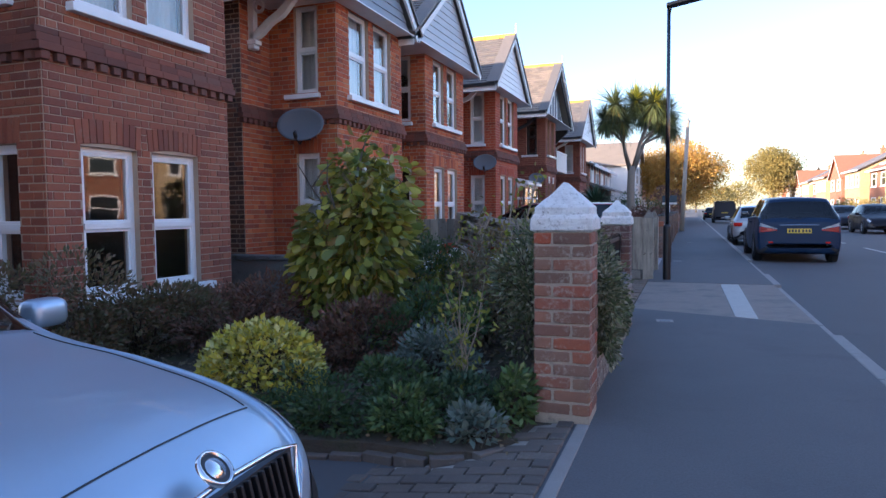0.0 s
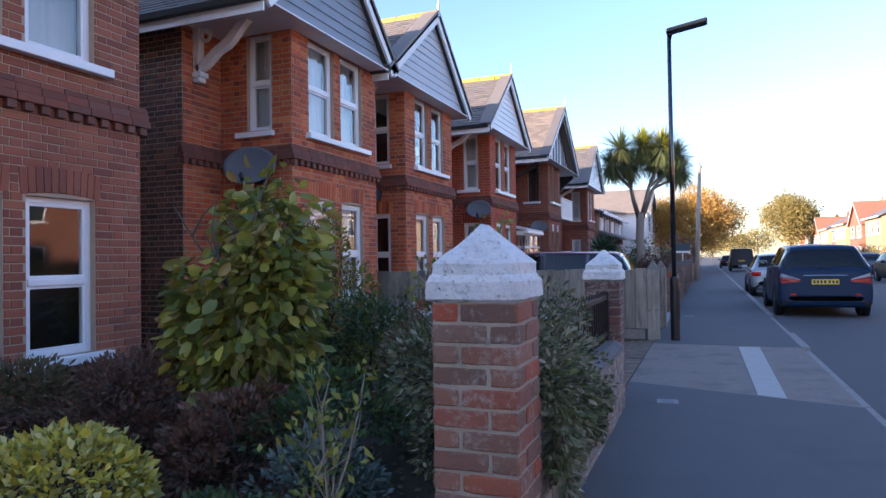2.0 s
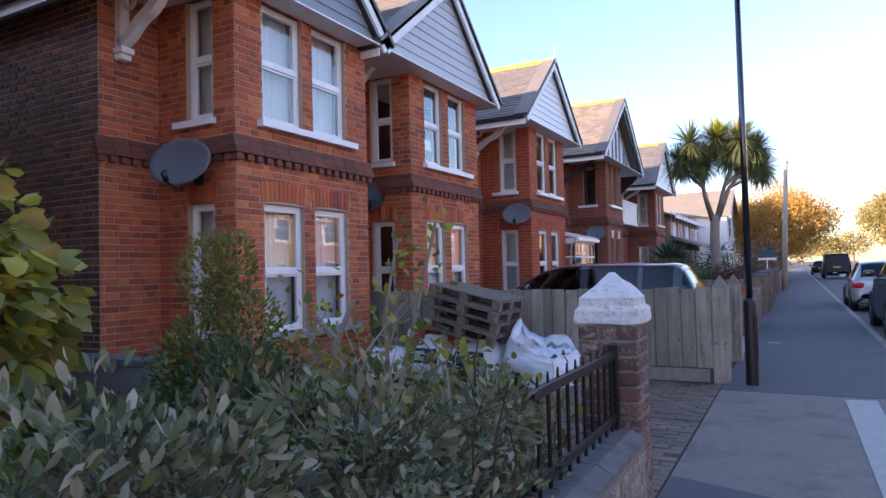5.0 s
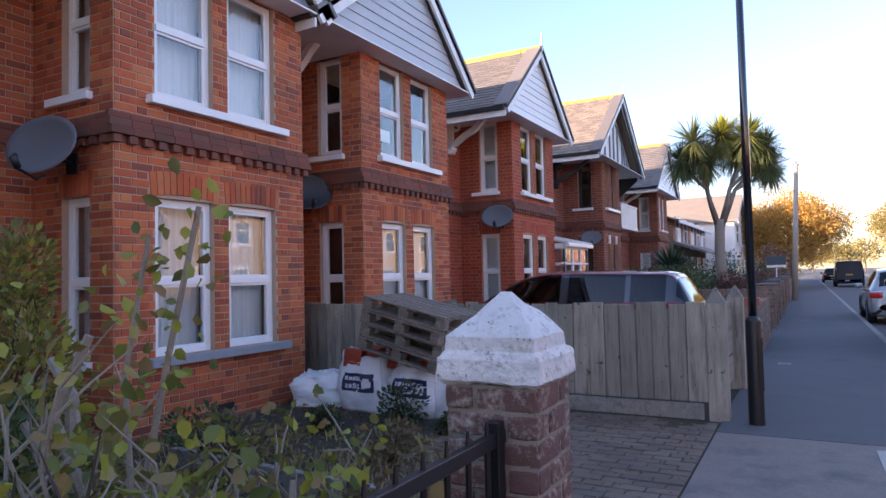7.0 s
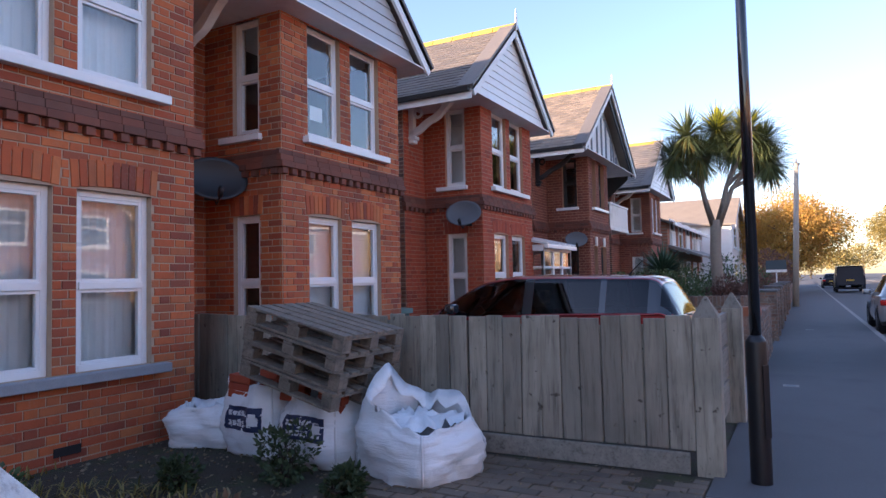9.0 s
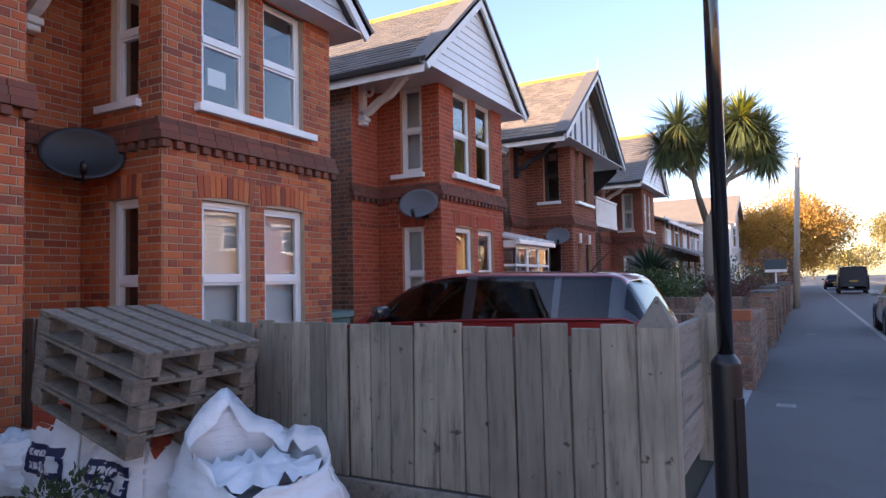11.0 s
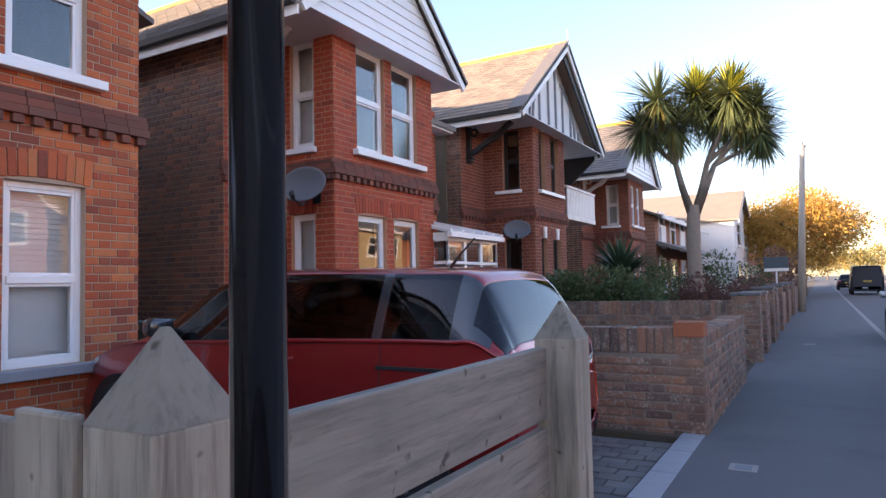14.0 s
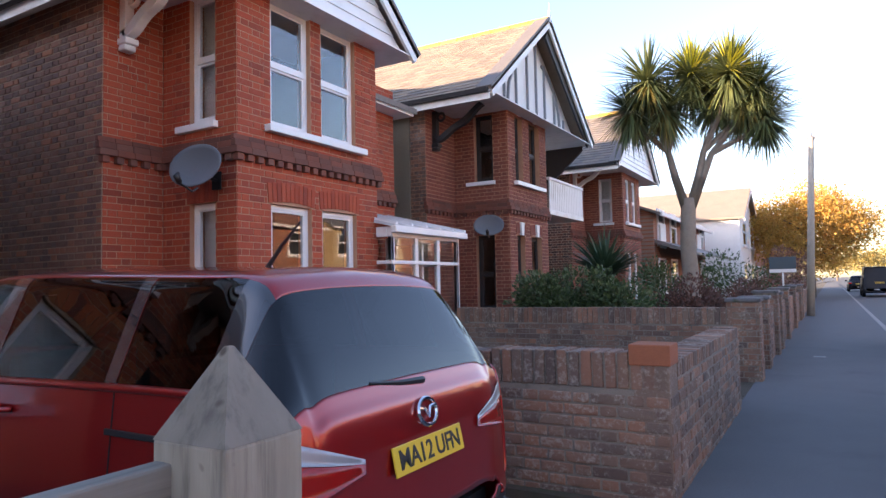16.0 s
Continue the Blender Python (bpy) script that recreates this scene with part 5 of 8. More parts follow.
    for sd in ((-1, 1) if kind == "hatch" else ()):
        # lamp clusters let into the tail's corners
        tl = empty("tail_light")
        tl.parent = car
        tl.matrix_local = pose(0.07, sd * w * 0.80, 0.535 * H, 0, -8, sd * -28)
        bm = bmesh.new()
        box(bm, -0.075, 0.06, -0.145, 0.145, -0.085, 0.052, bevel=0.03)
        part("brake_lens", bm, M["lamp_red"], tl, "red brake lens", smooth=True)
        bm = bmesh.new()
        box(bm, -0.062, 0.06, -0.13, 0.13, 0.054, 0.088, bevel=0.014)
        part("reversing_lens", bm, M["lamp_clear"], tl, "clear upper lens", smooth=True)
    for sd in ((0, 1) if kind == "van" else ()):
        tl = sh.cut("tail_light", M["lamp_red"], car, lambda i, j, sd=sd: 0.03 < xm(i) < 0.26 and 4.0 <= row(j) <= 5.2 and (j < half) == (sd == 0), 0.006)
        sh.cut("indicator", M["lamp_clear"], tl, lambda i, j, sd=sd: 0.03 < xm(i) < 0.26 and 5.2 <= row(j) <= 5.8 and (j < half) == (sd == 0), 0.006)
    if kind in ("mpv", "hatch", "van") and rear:
        bm = bmesh.new()
        tube(bm, [(0.06, -0.05, 0.655 * H), (0.065, 0.1, 0.66 * H), (0.075, 0.3, 0.675 * H)], [0.016, 0.012, 0.006], 6)
        part("wiper", bm, M["black_plastic"], car)
    if plate is not None:
        zp = 0.478 * H if kind == "mpv" else 0.46 * H
        p = empty("number_plate")
        p.parent = car
        p.matrix_local = pose(-0.004, 0, zp, 78, 0, -90)
        bm = bmesh.new()
        box(bm, -0.26, 0.26, -0.0555, 0.0555, -0.004, 0.004, bevel=0.003)
        part("backing", bm, M[plate_mat], p)
        if plate:
            at_x = -0.228
            for ch in plate:
                step = {"M": 0.078, "1": 0.045, "2": 0.058, "F": 0.055, " ": 0.022}.get(ch, 0.066)
                if ch != " ":
                    letters(ch, 0.104, M["black_plastic"], p, pose(at_x + step / 2, -0.002, 0.0052), "character", bold=0.0014)
                at_x += step
        else:
            for k in range(7):
                bm = bmesh.new()
                x = -0.21 + k * 0.068 + (0.02 if k > 3 else 0)
                box(bm, x - 0.022, x + 0.022, -0.035, 0.035, 0.004, 0.0055)
                part("character", bm, M["black_plastic"], p)
    # nose
    for sd in (0, 1):
        sh.cut("headlight", M["lamp_clear"], car, lambda i, j, sd=sd: 0.90 * L < xm(i) < 0.965 * L and 4.0 <= row(j) <= 5.6 and (j < half) == (sd == 0), 0.006)
    sh.cut("front_grille", M["black_plastic"], car, lambda i, j: xm(i) > 0.955 * L and 2.0 <= row(j) <= 4.0 , 0.006)
    if scale != 1.0:
        car.scale = (scale, scale, scale)
    return car, sh, xm, row


# red people carrier in the driveway, tail to the road
mz, _sh, _xm, _row = build_car((-1.22, 15.76, -0.07), 180, 4.25, 1.64, 1.51, "paint_red", "dark red people carrier parked in the driveway with tinted rear windows", plate="MA12 UFN")
bm = bmesh.new()
tube(bm, [(-0.012, 0.066 * math.cos(a * math.pi / 12), 0.054 * math.sin(a * math.pi / 12)) for a in range(25)], 0.009, 6)
tube(bm, [(-0.014, -0.055, 0.02), (-0.014, -0.02, 0.015), (-0.014, 0, -0.02), (-0.014, 0.02, 0.015), (-0.014, 0.055, 0.02)], 0.008, 6)
_b = part("badge", bm, M["chrome"], mz, "oval chrome badge")
_b.matrix_local = pose(0.018, 0, 0.868, 0, 14, 0)
bm = bmesh.new()
tube(bm, [(0, 0, 0), (-0.09, 0.0, 0.10), (-0.2, 0, 0.2)], [0.012, 0.008, 0.005], 6)
_b = part("aerial", bm, M["black_plastic"], mz)
_b.matrix_local = pose(0.75, 0.15, 1.47)
bm = bmesh.new()
tube(bm, [(0.02, y, 0.345 - 0.02 * abs(y)) for y in (-0.72, -0.5, 0, 0.5, 0.72)], 0.012, 6)
part("bumper_strip", bm, M["chrome"], mz, "dull chrome bumper strip")
for sd in (-1, 1):
    bm = bmesh.new()
    box(bm, 0.30, 0.92, -0.006, 0.006, -0.012, 0.012, bevel=0.004)
    _b = part("door_rail", bm, M["black_plastic"], mz, "sliding door track")
    _b.matrix_local = pose(0, sd * 0.808, 0.865)

# cars at the kerb and beyond
_bl = build_car((2.47, 17.9, -0.1), 90, 4.65, 1.84, 1.63, "paint_blue", "dark blue people carrier parked at the kerb", plate="")[0]
bm = bmesh.new()
tube(bm, [(0.03, -0.42, 0.0), (0.012, -0.2, 0.0), (0.008, 0, 0.002), (0.012, 0.2, 0.0), (0.03, 0.42, 0.0)], 0.016, 6)
_b = part("tailgate_strip", bm, M["chrome"], _bl, "bright tailgate strip")
_b.matrix_local = pose(0.0, 0, 0.915)
for sd in (-1, 1):
    bm = bmesh.new()
    box(bm, -0.01, 0.03, -0.10, 0.10, -0.022, 0.022, bevel=0.008)
    _b = part("reflector", bm, M["lamp_red"], _bl, "red bumper reflector")
    _b.matrix_local = pose(0.01, sd * 0.66, 0.50, 0, 0, -sd * 14)
build_car((2.30, 25.8, -0.1), 90, 4.0, 1.70, 1.46, "paint_grey", "silver-grey hatchback parked at the kerb", kind="hatch", plate="")
build_car((3.0, 66.0, -0.1), 90, 5.0, 1.95, 2.05, "paint_slate", "slate-grey van parked far along the kerb", kind="van", plate="")
build_car((8.9, 49.0, -0.1), -90, 4.4, 1.75, 1.46, "paint_dark", "dark hatchback facing up the road at the far kerb", kind="hatch")
build_car((8.9, 41.5, -0.1), -90, 4.2, 1.75, 1.50, "paint_dark", "dark hatchback at the far kerb", kind="hatch")
build_car((8.9, 62.0, -0.1), -90, 4.2, 1.75, 1.55, "paint_silver", "pale hatchback at the far kerb", kind="hatch")
build_car((2.4, 84.0, -0.1), 90, 4.3, 1.75, 1.50, "paint_dark", "dark car parked far along the kerb", kind="hatch", plate="")

# silver car nosing out of the first drive
sk, _sh2, _xm2, _row2 = build_car((0, 0, 0), 0, 4.4, 1.72, 1.45, "paint_silver", "silver hatchback with black slatted grille on a paved drive", kind="hatch", glass="clear_tint")
SKA = 5
_c, _s = math.cos(radians(SKA)), math.sin(radians(SKA))
NOSE = Vector((-1.25, 1.56))
sk.matrix_world = pose(NOSE.x - 4.4 * _c, NOSE.y - 4.4 * _s, -0.20, 0, 0, SKA)
gr = empty("grille")
gr.parent = sk
gr.matrix_local = pose(4.365, 0, 0.515, 0, -14, 0)
bm = bmesh.new()
prism(bm, [(-0.42, 0.09), (0.42, 0.09), (0.36, -0.11), (0.0, -0.14), (-0.36, -0.11)], 'x', -0.03, 0.015)
part("backing", bm, M["black_plastic"], gr)
for k in range(19):
    y = -0.37 + k * 0.041
    bm = bmesh.new()
    box(bm, 0.0, 0.035, y - 0.007, y + 0.007, -0.10, 0.085, bevel=0.004)
    part("slat", bm, M["black_metal"], gr)
bm = bmesh.new()
tube(bm, [(0.02, y, z) for y, z in ((-0.44, 0.09), (-0.3, 0.115), (0, 0.13), (0.3, 0.115), (0.44, 0.09), (0.37, -0.12), (0, -0.155), (-0.37, -0.12), (-0.44, 0.09))], 0.010, 8)
part("surround", bm, M["chrome"], gr, "chrome grille surround", smooth=True)
bm = bmesh.new()
lathe(bm, [(0.001, -0.012), (0.03, -0.012), (0.032, -0.006), (0.045, -0.006), (0.047, -0.014), (0.054, -0.014), (0.056, 0.0)], 28)
_b = part("badge", bm, M["chrome"], sk, "round chrome and dark badge", smooth=True)
_b.matrix_local = pose(4.336, 0, 0.682, -46, 0, 90) @ Matrix.Scale(1.12, 4)
bm = bmesh.new()
lathe(bm, [(0.031, -0.0075), (0.046, -0.0075)], 28)
part("badge_band", bm, M["black_plastic"], _b, "dark badge band")
# bonnet shut lines
_j = 8 * _sh2.NK
_X = _sh2.G[:, 0, 0]
_run = [i for i in range(_sh2.S) if 0.70 * 4.4 < _X[i] < 0.942 * 4.4]
for j in (_j, _sh2.K - 1 - _j):
    bm = bmesh.new()
    tube(bm, [_sh2.G[i, j] + _sh2.N[i, j] * 0.0006 for i in _run[::2]], 0.004, 5)
    part("shut_line", bm, M["black_plastic"], sk)
bm = bmesh.new()
tube(bm, [_sh2.G[_run[-1], j] + _sh2.N[_run[-1], j] * 0.0006 for j in range(_j, _sh2.K - _j, 2)], 0.004, 5)
part("shut_line", bm, M["black_plastic"], sk)

# ---- plants ----
def leaves(name, spots, dirs, size, material, parent, rng, ratio=0.5, fold=0.35, kind="", round_tip=False):
    """Many small folded leaves, each with a midrib; round_tip: broad ones with more shape."""
    n = len(spots)
    P = np.asarray(spots, float)
    D = np.asarray(dirs, float)
    D /= np.maximum(np.linalg.norm(D, axis=1, keepdims=True), 1e-9)
    R = rng.normal(size=(n, 3))
    S = np.cross(D, R)
    S /= np.maximum(np.linalg.norm(S, axis=1, keepdims=True), 1e-9)
    U = np.cross(S, D)
    L = size * rng.uniform(0.6, 1.3, (n, 1))
    W = L * ratio * 0.5
    bend = U * L * rng.uniform(-0.25, 0.1, (n, 1))
    if not round_tip:
        mid = P + D * L * 0.48
        a = mid + S * W + U * W * fold + bend * 0.3
        b = mid - S * W + U * W * fold + bend * 0.3
        V = np.stack([P, a, P + D * L + bend, b, mid + bend * 0.2], 1).reshape(-1, 3)
        i = np.arange(n) * 5
        F = np.concatenate([np.stack([i, i + 1, i + 2, i + 4], 1), np.stack([i, i + 4, i + 2, i + 3], 1)]).tolist()
    else:
        m1, m2 = P + D * L * 0.38 + bend * 0.1, P + D * L * 0.75 + bend * 0.5
        u = U * W * fold
        V = np.stack([P, m1, m2, P + D * L + bend, m1 + S * W * 0.85 + u, m2 + S * W * 0.85 + u + bend * .1, m1 - S * W * 0.85 + u, m2 - S * W * 0.85 + u + bend * .1], 1).reshape(-1, 3)
        i = (np.arange(n) * 8).tolist()
        F = []
        for k in i:
            F += [(k, k + 4, k + 1), (k + 1, k + 4, k + 5, k + 2), (k + 2, k + 5, k + 3), (k, k + 1, k + 6), (k + 1, k + 2, k + 7, k + 6), (k + 2, k + 3, k + 7)]
    ob = soup(name, V.tolist(), F, material, parent, True)
    return tagged(ob, kind=kind) if kind else ob


def blades(name, base, dirs, length, width, material, parent, rng, droop=0.5, seg=4):
    """Long arching blades."""
    V, F = [], []
    for p, d in zip(base, dirs):
        p, d = Vector(p), Vector(d).normalized()
        s = d.cross(Vector((0, 0, 1)))
        s = s.normalized() if s.length > 1e-3 else Vector((1, 0, 0))
        L = length * rng.uniform(0.7, 1.15)
        i = len(V)
        for k in range(seg + 1):
            t = k / seg
            q = p + d * L * t + Vector((0, 0, -droop * L * t * t))
            w = width * (1 - t ** 2) * 0.5 + 0.0015
            V += [q - s * w, q + s * w]
        F += [(i + 2 * k, i + 2 * k + 1, i + 2 * k + 3, i + 2 * k + 2) for k in range(seg)]
    return soup(name, V, F, material, parent, True)


def clumps(rng, n, centre, radii, lumps=14, shell=0.55, seed=0):
    """Places in an uneven crown of lumps, and the way outwards at each."""
    c, r = np.array(centre, float), np.array(radii, float)
    k = rng.normal(size=(lumps, 3))
    k /= np.linalg.norm(k, axis=1, keepdims=True)
    k *= rng.uniform(0.45, 0.85, (lumps, 1))
    lr = rng.uniform(0.28, 0.5, lumps)
    pick = rng.integers(0, lumps, n)
    d = rng.normal(size=(n, 3))
    d /= np.linalg.norm(d, axis=1, keepdims=True)
    rad = rng.uniform(shell, 1.0, (n, 1)) ** 0.7
    q = k[pick] + d * lr[pick][:, None] * rad
    out = q * 0.8 + d
    return c + q * r, out


def stems(bm, rng, base, n, height, spread, r=0.012, branch=2):
    tips = []
    for i in range(n):
        a = rng.uniform(0, 2 * math.pi)
        h = height * rng.uniform(0.6, 1.1)
        s = spread * rng.uniform(0.3, 1)
        p = [Vector(base) + Vector((math.cos(a) * s * t * t + rng.normal() * 0.045 * t, math.sin(a) * s * t * t + rng.normal() * 0.045 * t, h * t)) for t in (0, 0.3, 0.6, 0.85, 1)]
        tube(bm, p, [r, r * .8, r * .6, r * .4, r * .2], 5, cap=False)
        tips += p[1:]
        for b in range(branch):
            o = p[rng.integers(1, 4)]
            e = o + Vector((rng.normal() * s * .5, rng.normal() * s * .5, h * rng.uniform(0.1, 0.35)))
            m = (o + e) / 2 + Vector((rng.normal() * .02, rng.normal() * .02, 0.02))
            tube(bm, [o, m, e], [r * .5, r * .35, r * .12], 4, cap=False)
            tips += [m, e]
    return tips


M["bark"] = rough_mat("bark", (0.16, 0.13, 0.10), (0.09, 0.075, 0.06), 20, 90, 0.9, 0.9, depth=0.01)
M["palm_bark"] = rough_mat("palm_bark", (0.34, 0.29, 0.23), (0.24, 0.20, 0.165), 14, 80, 0.9, 0.9, depth=0.012)
M["twig_grey"] = rough_mat("twig_grey", (0.36, 0.30, 0.23), (0.20, 0.165, 0.125), 20, 90, 0.9, 0.9)
M["twig_dark"] = rough_mat("twig_dark", (0.07, 0.045, 0.035), (0.045, 0.03, 0.026), 20, 90, 0.9, 0.6)
M["leaf_magnolia"] = leaf_mat("leaf_magnolia", (0.16, 0.19, 0.035), (0.38, 0.36, 0.05), (0.09, 0.13, 0.03), (0.58, 0.52, 0.07), (0.32, 0.20, 0.07), (0.18, 0.22, 0.04), (0.12, 0.14, 0.035), (0.30, 0.31, 0.05), rough=0.34, sub=0.3)
M["leaf_golden"] = leaf_mat("leaf_golden", (0.74, 0.58, 0.06), (0.80, 0.68, 0.10), (0.48, 0.42, 0.06), (0.84, 0.75, 0.30), (0.20, 0.22, 0.04), (0.78, 0.62, 0.08))
M["leaf_purple"] = leaf_mat("leaf_purple", (0.14, 0.065, 0.045), (0.20, 0.09, 0.06), (0.12, 0.085, 0.045), (0.25, 0.105, 0.065), (0.10, 0.065, 0.05))
M["leaf_brown"] = leaf_mat("leaf_brown", (0.168, 0.120, 0.060), (0.120, 0.120, 0.048), (0.240, 0.144, 0.078), (0.090, 0.096, 0.042), (0.204, 0.108, 0.072))
M["leaf_green"] = leaf_mat("leaf_green", (0.055, 0.10, 0.03), (0.075, 0.13, 0.042), (0.04, 0.08, 0.03), (0.10, 0.15, 0.05))
M["leaf_bluegreen"] = leaf_mat("leaf_bluegreen", (0.05, 0.10, 0.055), (0.07, 0.13, 0.07), (0.04, 0.08, 0.045), (0.09, 0.14, 0.07))
M["leaf_ivy"] = leaf_mat("leaf_ivy", (0.075, 0.10, 0.04), (0.20, 0.22, 0.12), (0.035, 0.05, 0.022), (0.46, 0.43, 0.30), (0.12, 0.15, 0.055), (0.30, 0.25, 0.15), (0.05, 0.07, 0.03), (0.17, 0.20, 0.07), (0.03, 0.04, 0.02), rough=0.6)
M["leaf_leafy"] = leaf_mat("leaf_leafy", (0.09, 0.16, 0.05), (0.13, 0.21, 0.06), (0.06, 0.11, 0.04), (0.17, 0.23, 0.08))
M["leaf_evergreen"] = leaf_mat("leaf_evergreen", (0.06, 0.105, 0.045), (0.10, 0.16, 0.06), (0.04, 0.075, 0.035), (0.14, 0.20, 0.07), rough=0.4, sub=0.12)
M["leaf_weed"] = leaf_mat("leaf_weed", (0.04, 0.065, 0.025), (0.06, 0.09, 0.035), (0.03, 0.05, 0.022), (0.08, 0.11, 0.04), rough=0.65)
M["leaf_hedge"] = leaf_mat("leaf_hedge", (0.10, 0.05, 0.045), (0.15, 0.065, 0.05), (0.08, 0.055, 0.04), (0.20, 0.075, 0.055), (0.07, 0.05, 0.045), rough=0.6)
M["leaf_sage"] = leaf_mat("leaf_sage", (0.14, 0.19, 0.15), (0.20, 0.25, 0.21), (0.10, 0.14, 0.10), (0.26, 0.30, 0.26))
M["leaf_yellow"] = leaf_mat("leaf_yellow", (0.20, 0.22, 0.03), (0.32, 0.30, 0.05), (0.12, 0.17, 0.03), (0.08, 0.13, 0.03))
M["leaf_scrub"] = leaf_mat("leaf_scrub", (0.20, 0.22, 0.03), (0.36, 0.36, 0.045), (0.12, 0.15, 0.03), (0.30, 0.19, 0.07), (0.09, 0.12, 0.025), (0.44, 0.34, 0.10), rough=0.65, sub=0.3)
M["leaf_palm"] = leaf_mat("leaf_palm", (0.10, 0.14, 0.06), (0.16, 0.20, 0.085), (0.07, 0.105, 0.05), (0.22, 0.25, 0.09), (0.13, 0.16, 0.08), rough=0.4, sub=0.2)
M["leaf_sunlit_young"] = leaf_mat("leaf_sunlit_young", (0.62, 0.58, 0.05), (0.74, 0.68, 0.07), (0.46, 0.47, 0.05), rough=0.4, sub=0.3)
M["leaf_dead"] = leaf_mat("leaf_dead", (0.264, 0.204, 0.120), (0.192, 0.144, 0.084), (0.336, 0.264, 0.168))
# autumn and olive tones lightened to stand in for haze over the far trees
M["leaf_autumn"] = leaf_mat("leaf_autumn", (0.58, 0.31, 0.06), (0.66, 0.42, 0.09), (0.46, 0.22, 0.05), (0.56, 0.38, 0.08), (0.32, 0.20, 0.05), sub=0.35)
M["leaf_olive"] = leaf_mat("leaf_olive", (0.308, 0.242, 0.066), (0.209, 0.182, 0.055), (0.374, 0.275, 0.077), (0.165, 0.154, 0.050))

R = np.random.default_rng(11)


def shrub(name, label, at, radii, count, size, material, bark="bark", n_stems=7, ratio=0.5, lumps=14, category="shrub", shell=0.5, seed=1, stem_h=None, group="", up=0.3):
    rng = np.random.default_rng(seed)
    s = empty(name, at, label=label, category=category, group=group)
    bm = bmesh.new()
    stems(bm, rng, (0, 0, -0.02), n_stems, stem_h or radii[2] * 1.6, max(radii[0], radii[1]) * 0.7, 0.014)
    part("stem_work", bm, M[bark], s)
    P, D = clumps(rng, count, (0, 0, radii[2] * 1.02), radii, lumps, shell)
    D = D + rng.normal(size=D.shape) * 0.5 + np.array((0, 0, up))
    keep = P[:, 2] > 0.01
    leaves("foliage", P[keep], D[keep], size, M[material], s, rng, ratio, kind="stuff")
    return s


# first garden
_s = empty("magnolia_bush", (-2.78, 5.25, -0.05), label="large-leaved bush turning yellow-green on a short trunk", category="bush")
_rng = np.random.default_rng(5)
bm = bmesh.new()
tube(bm, [(0.05, 0, -.05), (0.0, 0.03, 0.4), (-0.03, 0.0, 0.8)], [0.045, 0.04, 0.03], 8)
stems(bm, _rng, (0, 0, 0.3), 10, 1.3, 0.55, 0.018, 3)
part("trunk", bm, M["bark"], _s)
P, D = clumps(_rng, 3300, (0, 0, 1.06), (0.52, 0.56, 0.93), 34, 0.5)
D = D * np.array((1, 1, 0.4)) + _rng.normal(size=D.shape) * 0.35 + np.array((0, 0, -0.75))
leaves("foliage", P, D, 0.118, M["leaf_magnolia"], _s, _rng, 0.56, kind="stuff", round_tip=True)
bm = bmesh.new()
tube(bm, [(0, 0, 1.6), (0.02, 0.1, 1.85), (0.05, 0.16, 2.02)], [0.012, 0.009, 0.004], 5)
part("leader", bm, M["bark"], _s)
leaves("top_leaves", [(0.02 + 0.01 * k, 0.06 + 0.012 * k, 1.7 + 0.04 * k) for k in range(9)], _rng.normal(size=(9, 3)) + np.array((0, 0, 0.8)), 0.13, M["leaf_yellow"], _s, _rng, 0.5)

_s = empty("golden_bush", (-2.74, 3.75, -0.16), label="clipped round golden variegated evergreen bush", category="bush")
_rng = np.random.default_rng(6)
d = _rng.normal(size=(5200, 3)); d /= np.linalg.norm(d, axis=1, keepdims=True)
rr = np.array([0.40, 0.42, 0.36]) * (1 + 0.10 * np.array([noise.noise(Vector(v) * 4) for v in d]))[:, None] * _rng.uniform(0.82, 1.02, (5200, 1))
P = d * rr + np.array((0, 0, 0.30))
k = P[:, 2] > 0
leaves("foliage", P[k], d[k] + _rng.normal(size=d[k].shape) * 0.6, 0.050, M["leaf_golden"], _s, _rng, 0.6, kind="stuff")
bm = bmesh.new()
stems(bm, _rng, (0, 0, 0), 9, 0.5, 0.3, 0.012)
part("stem_work", bm, M["twig_dark"], _s)

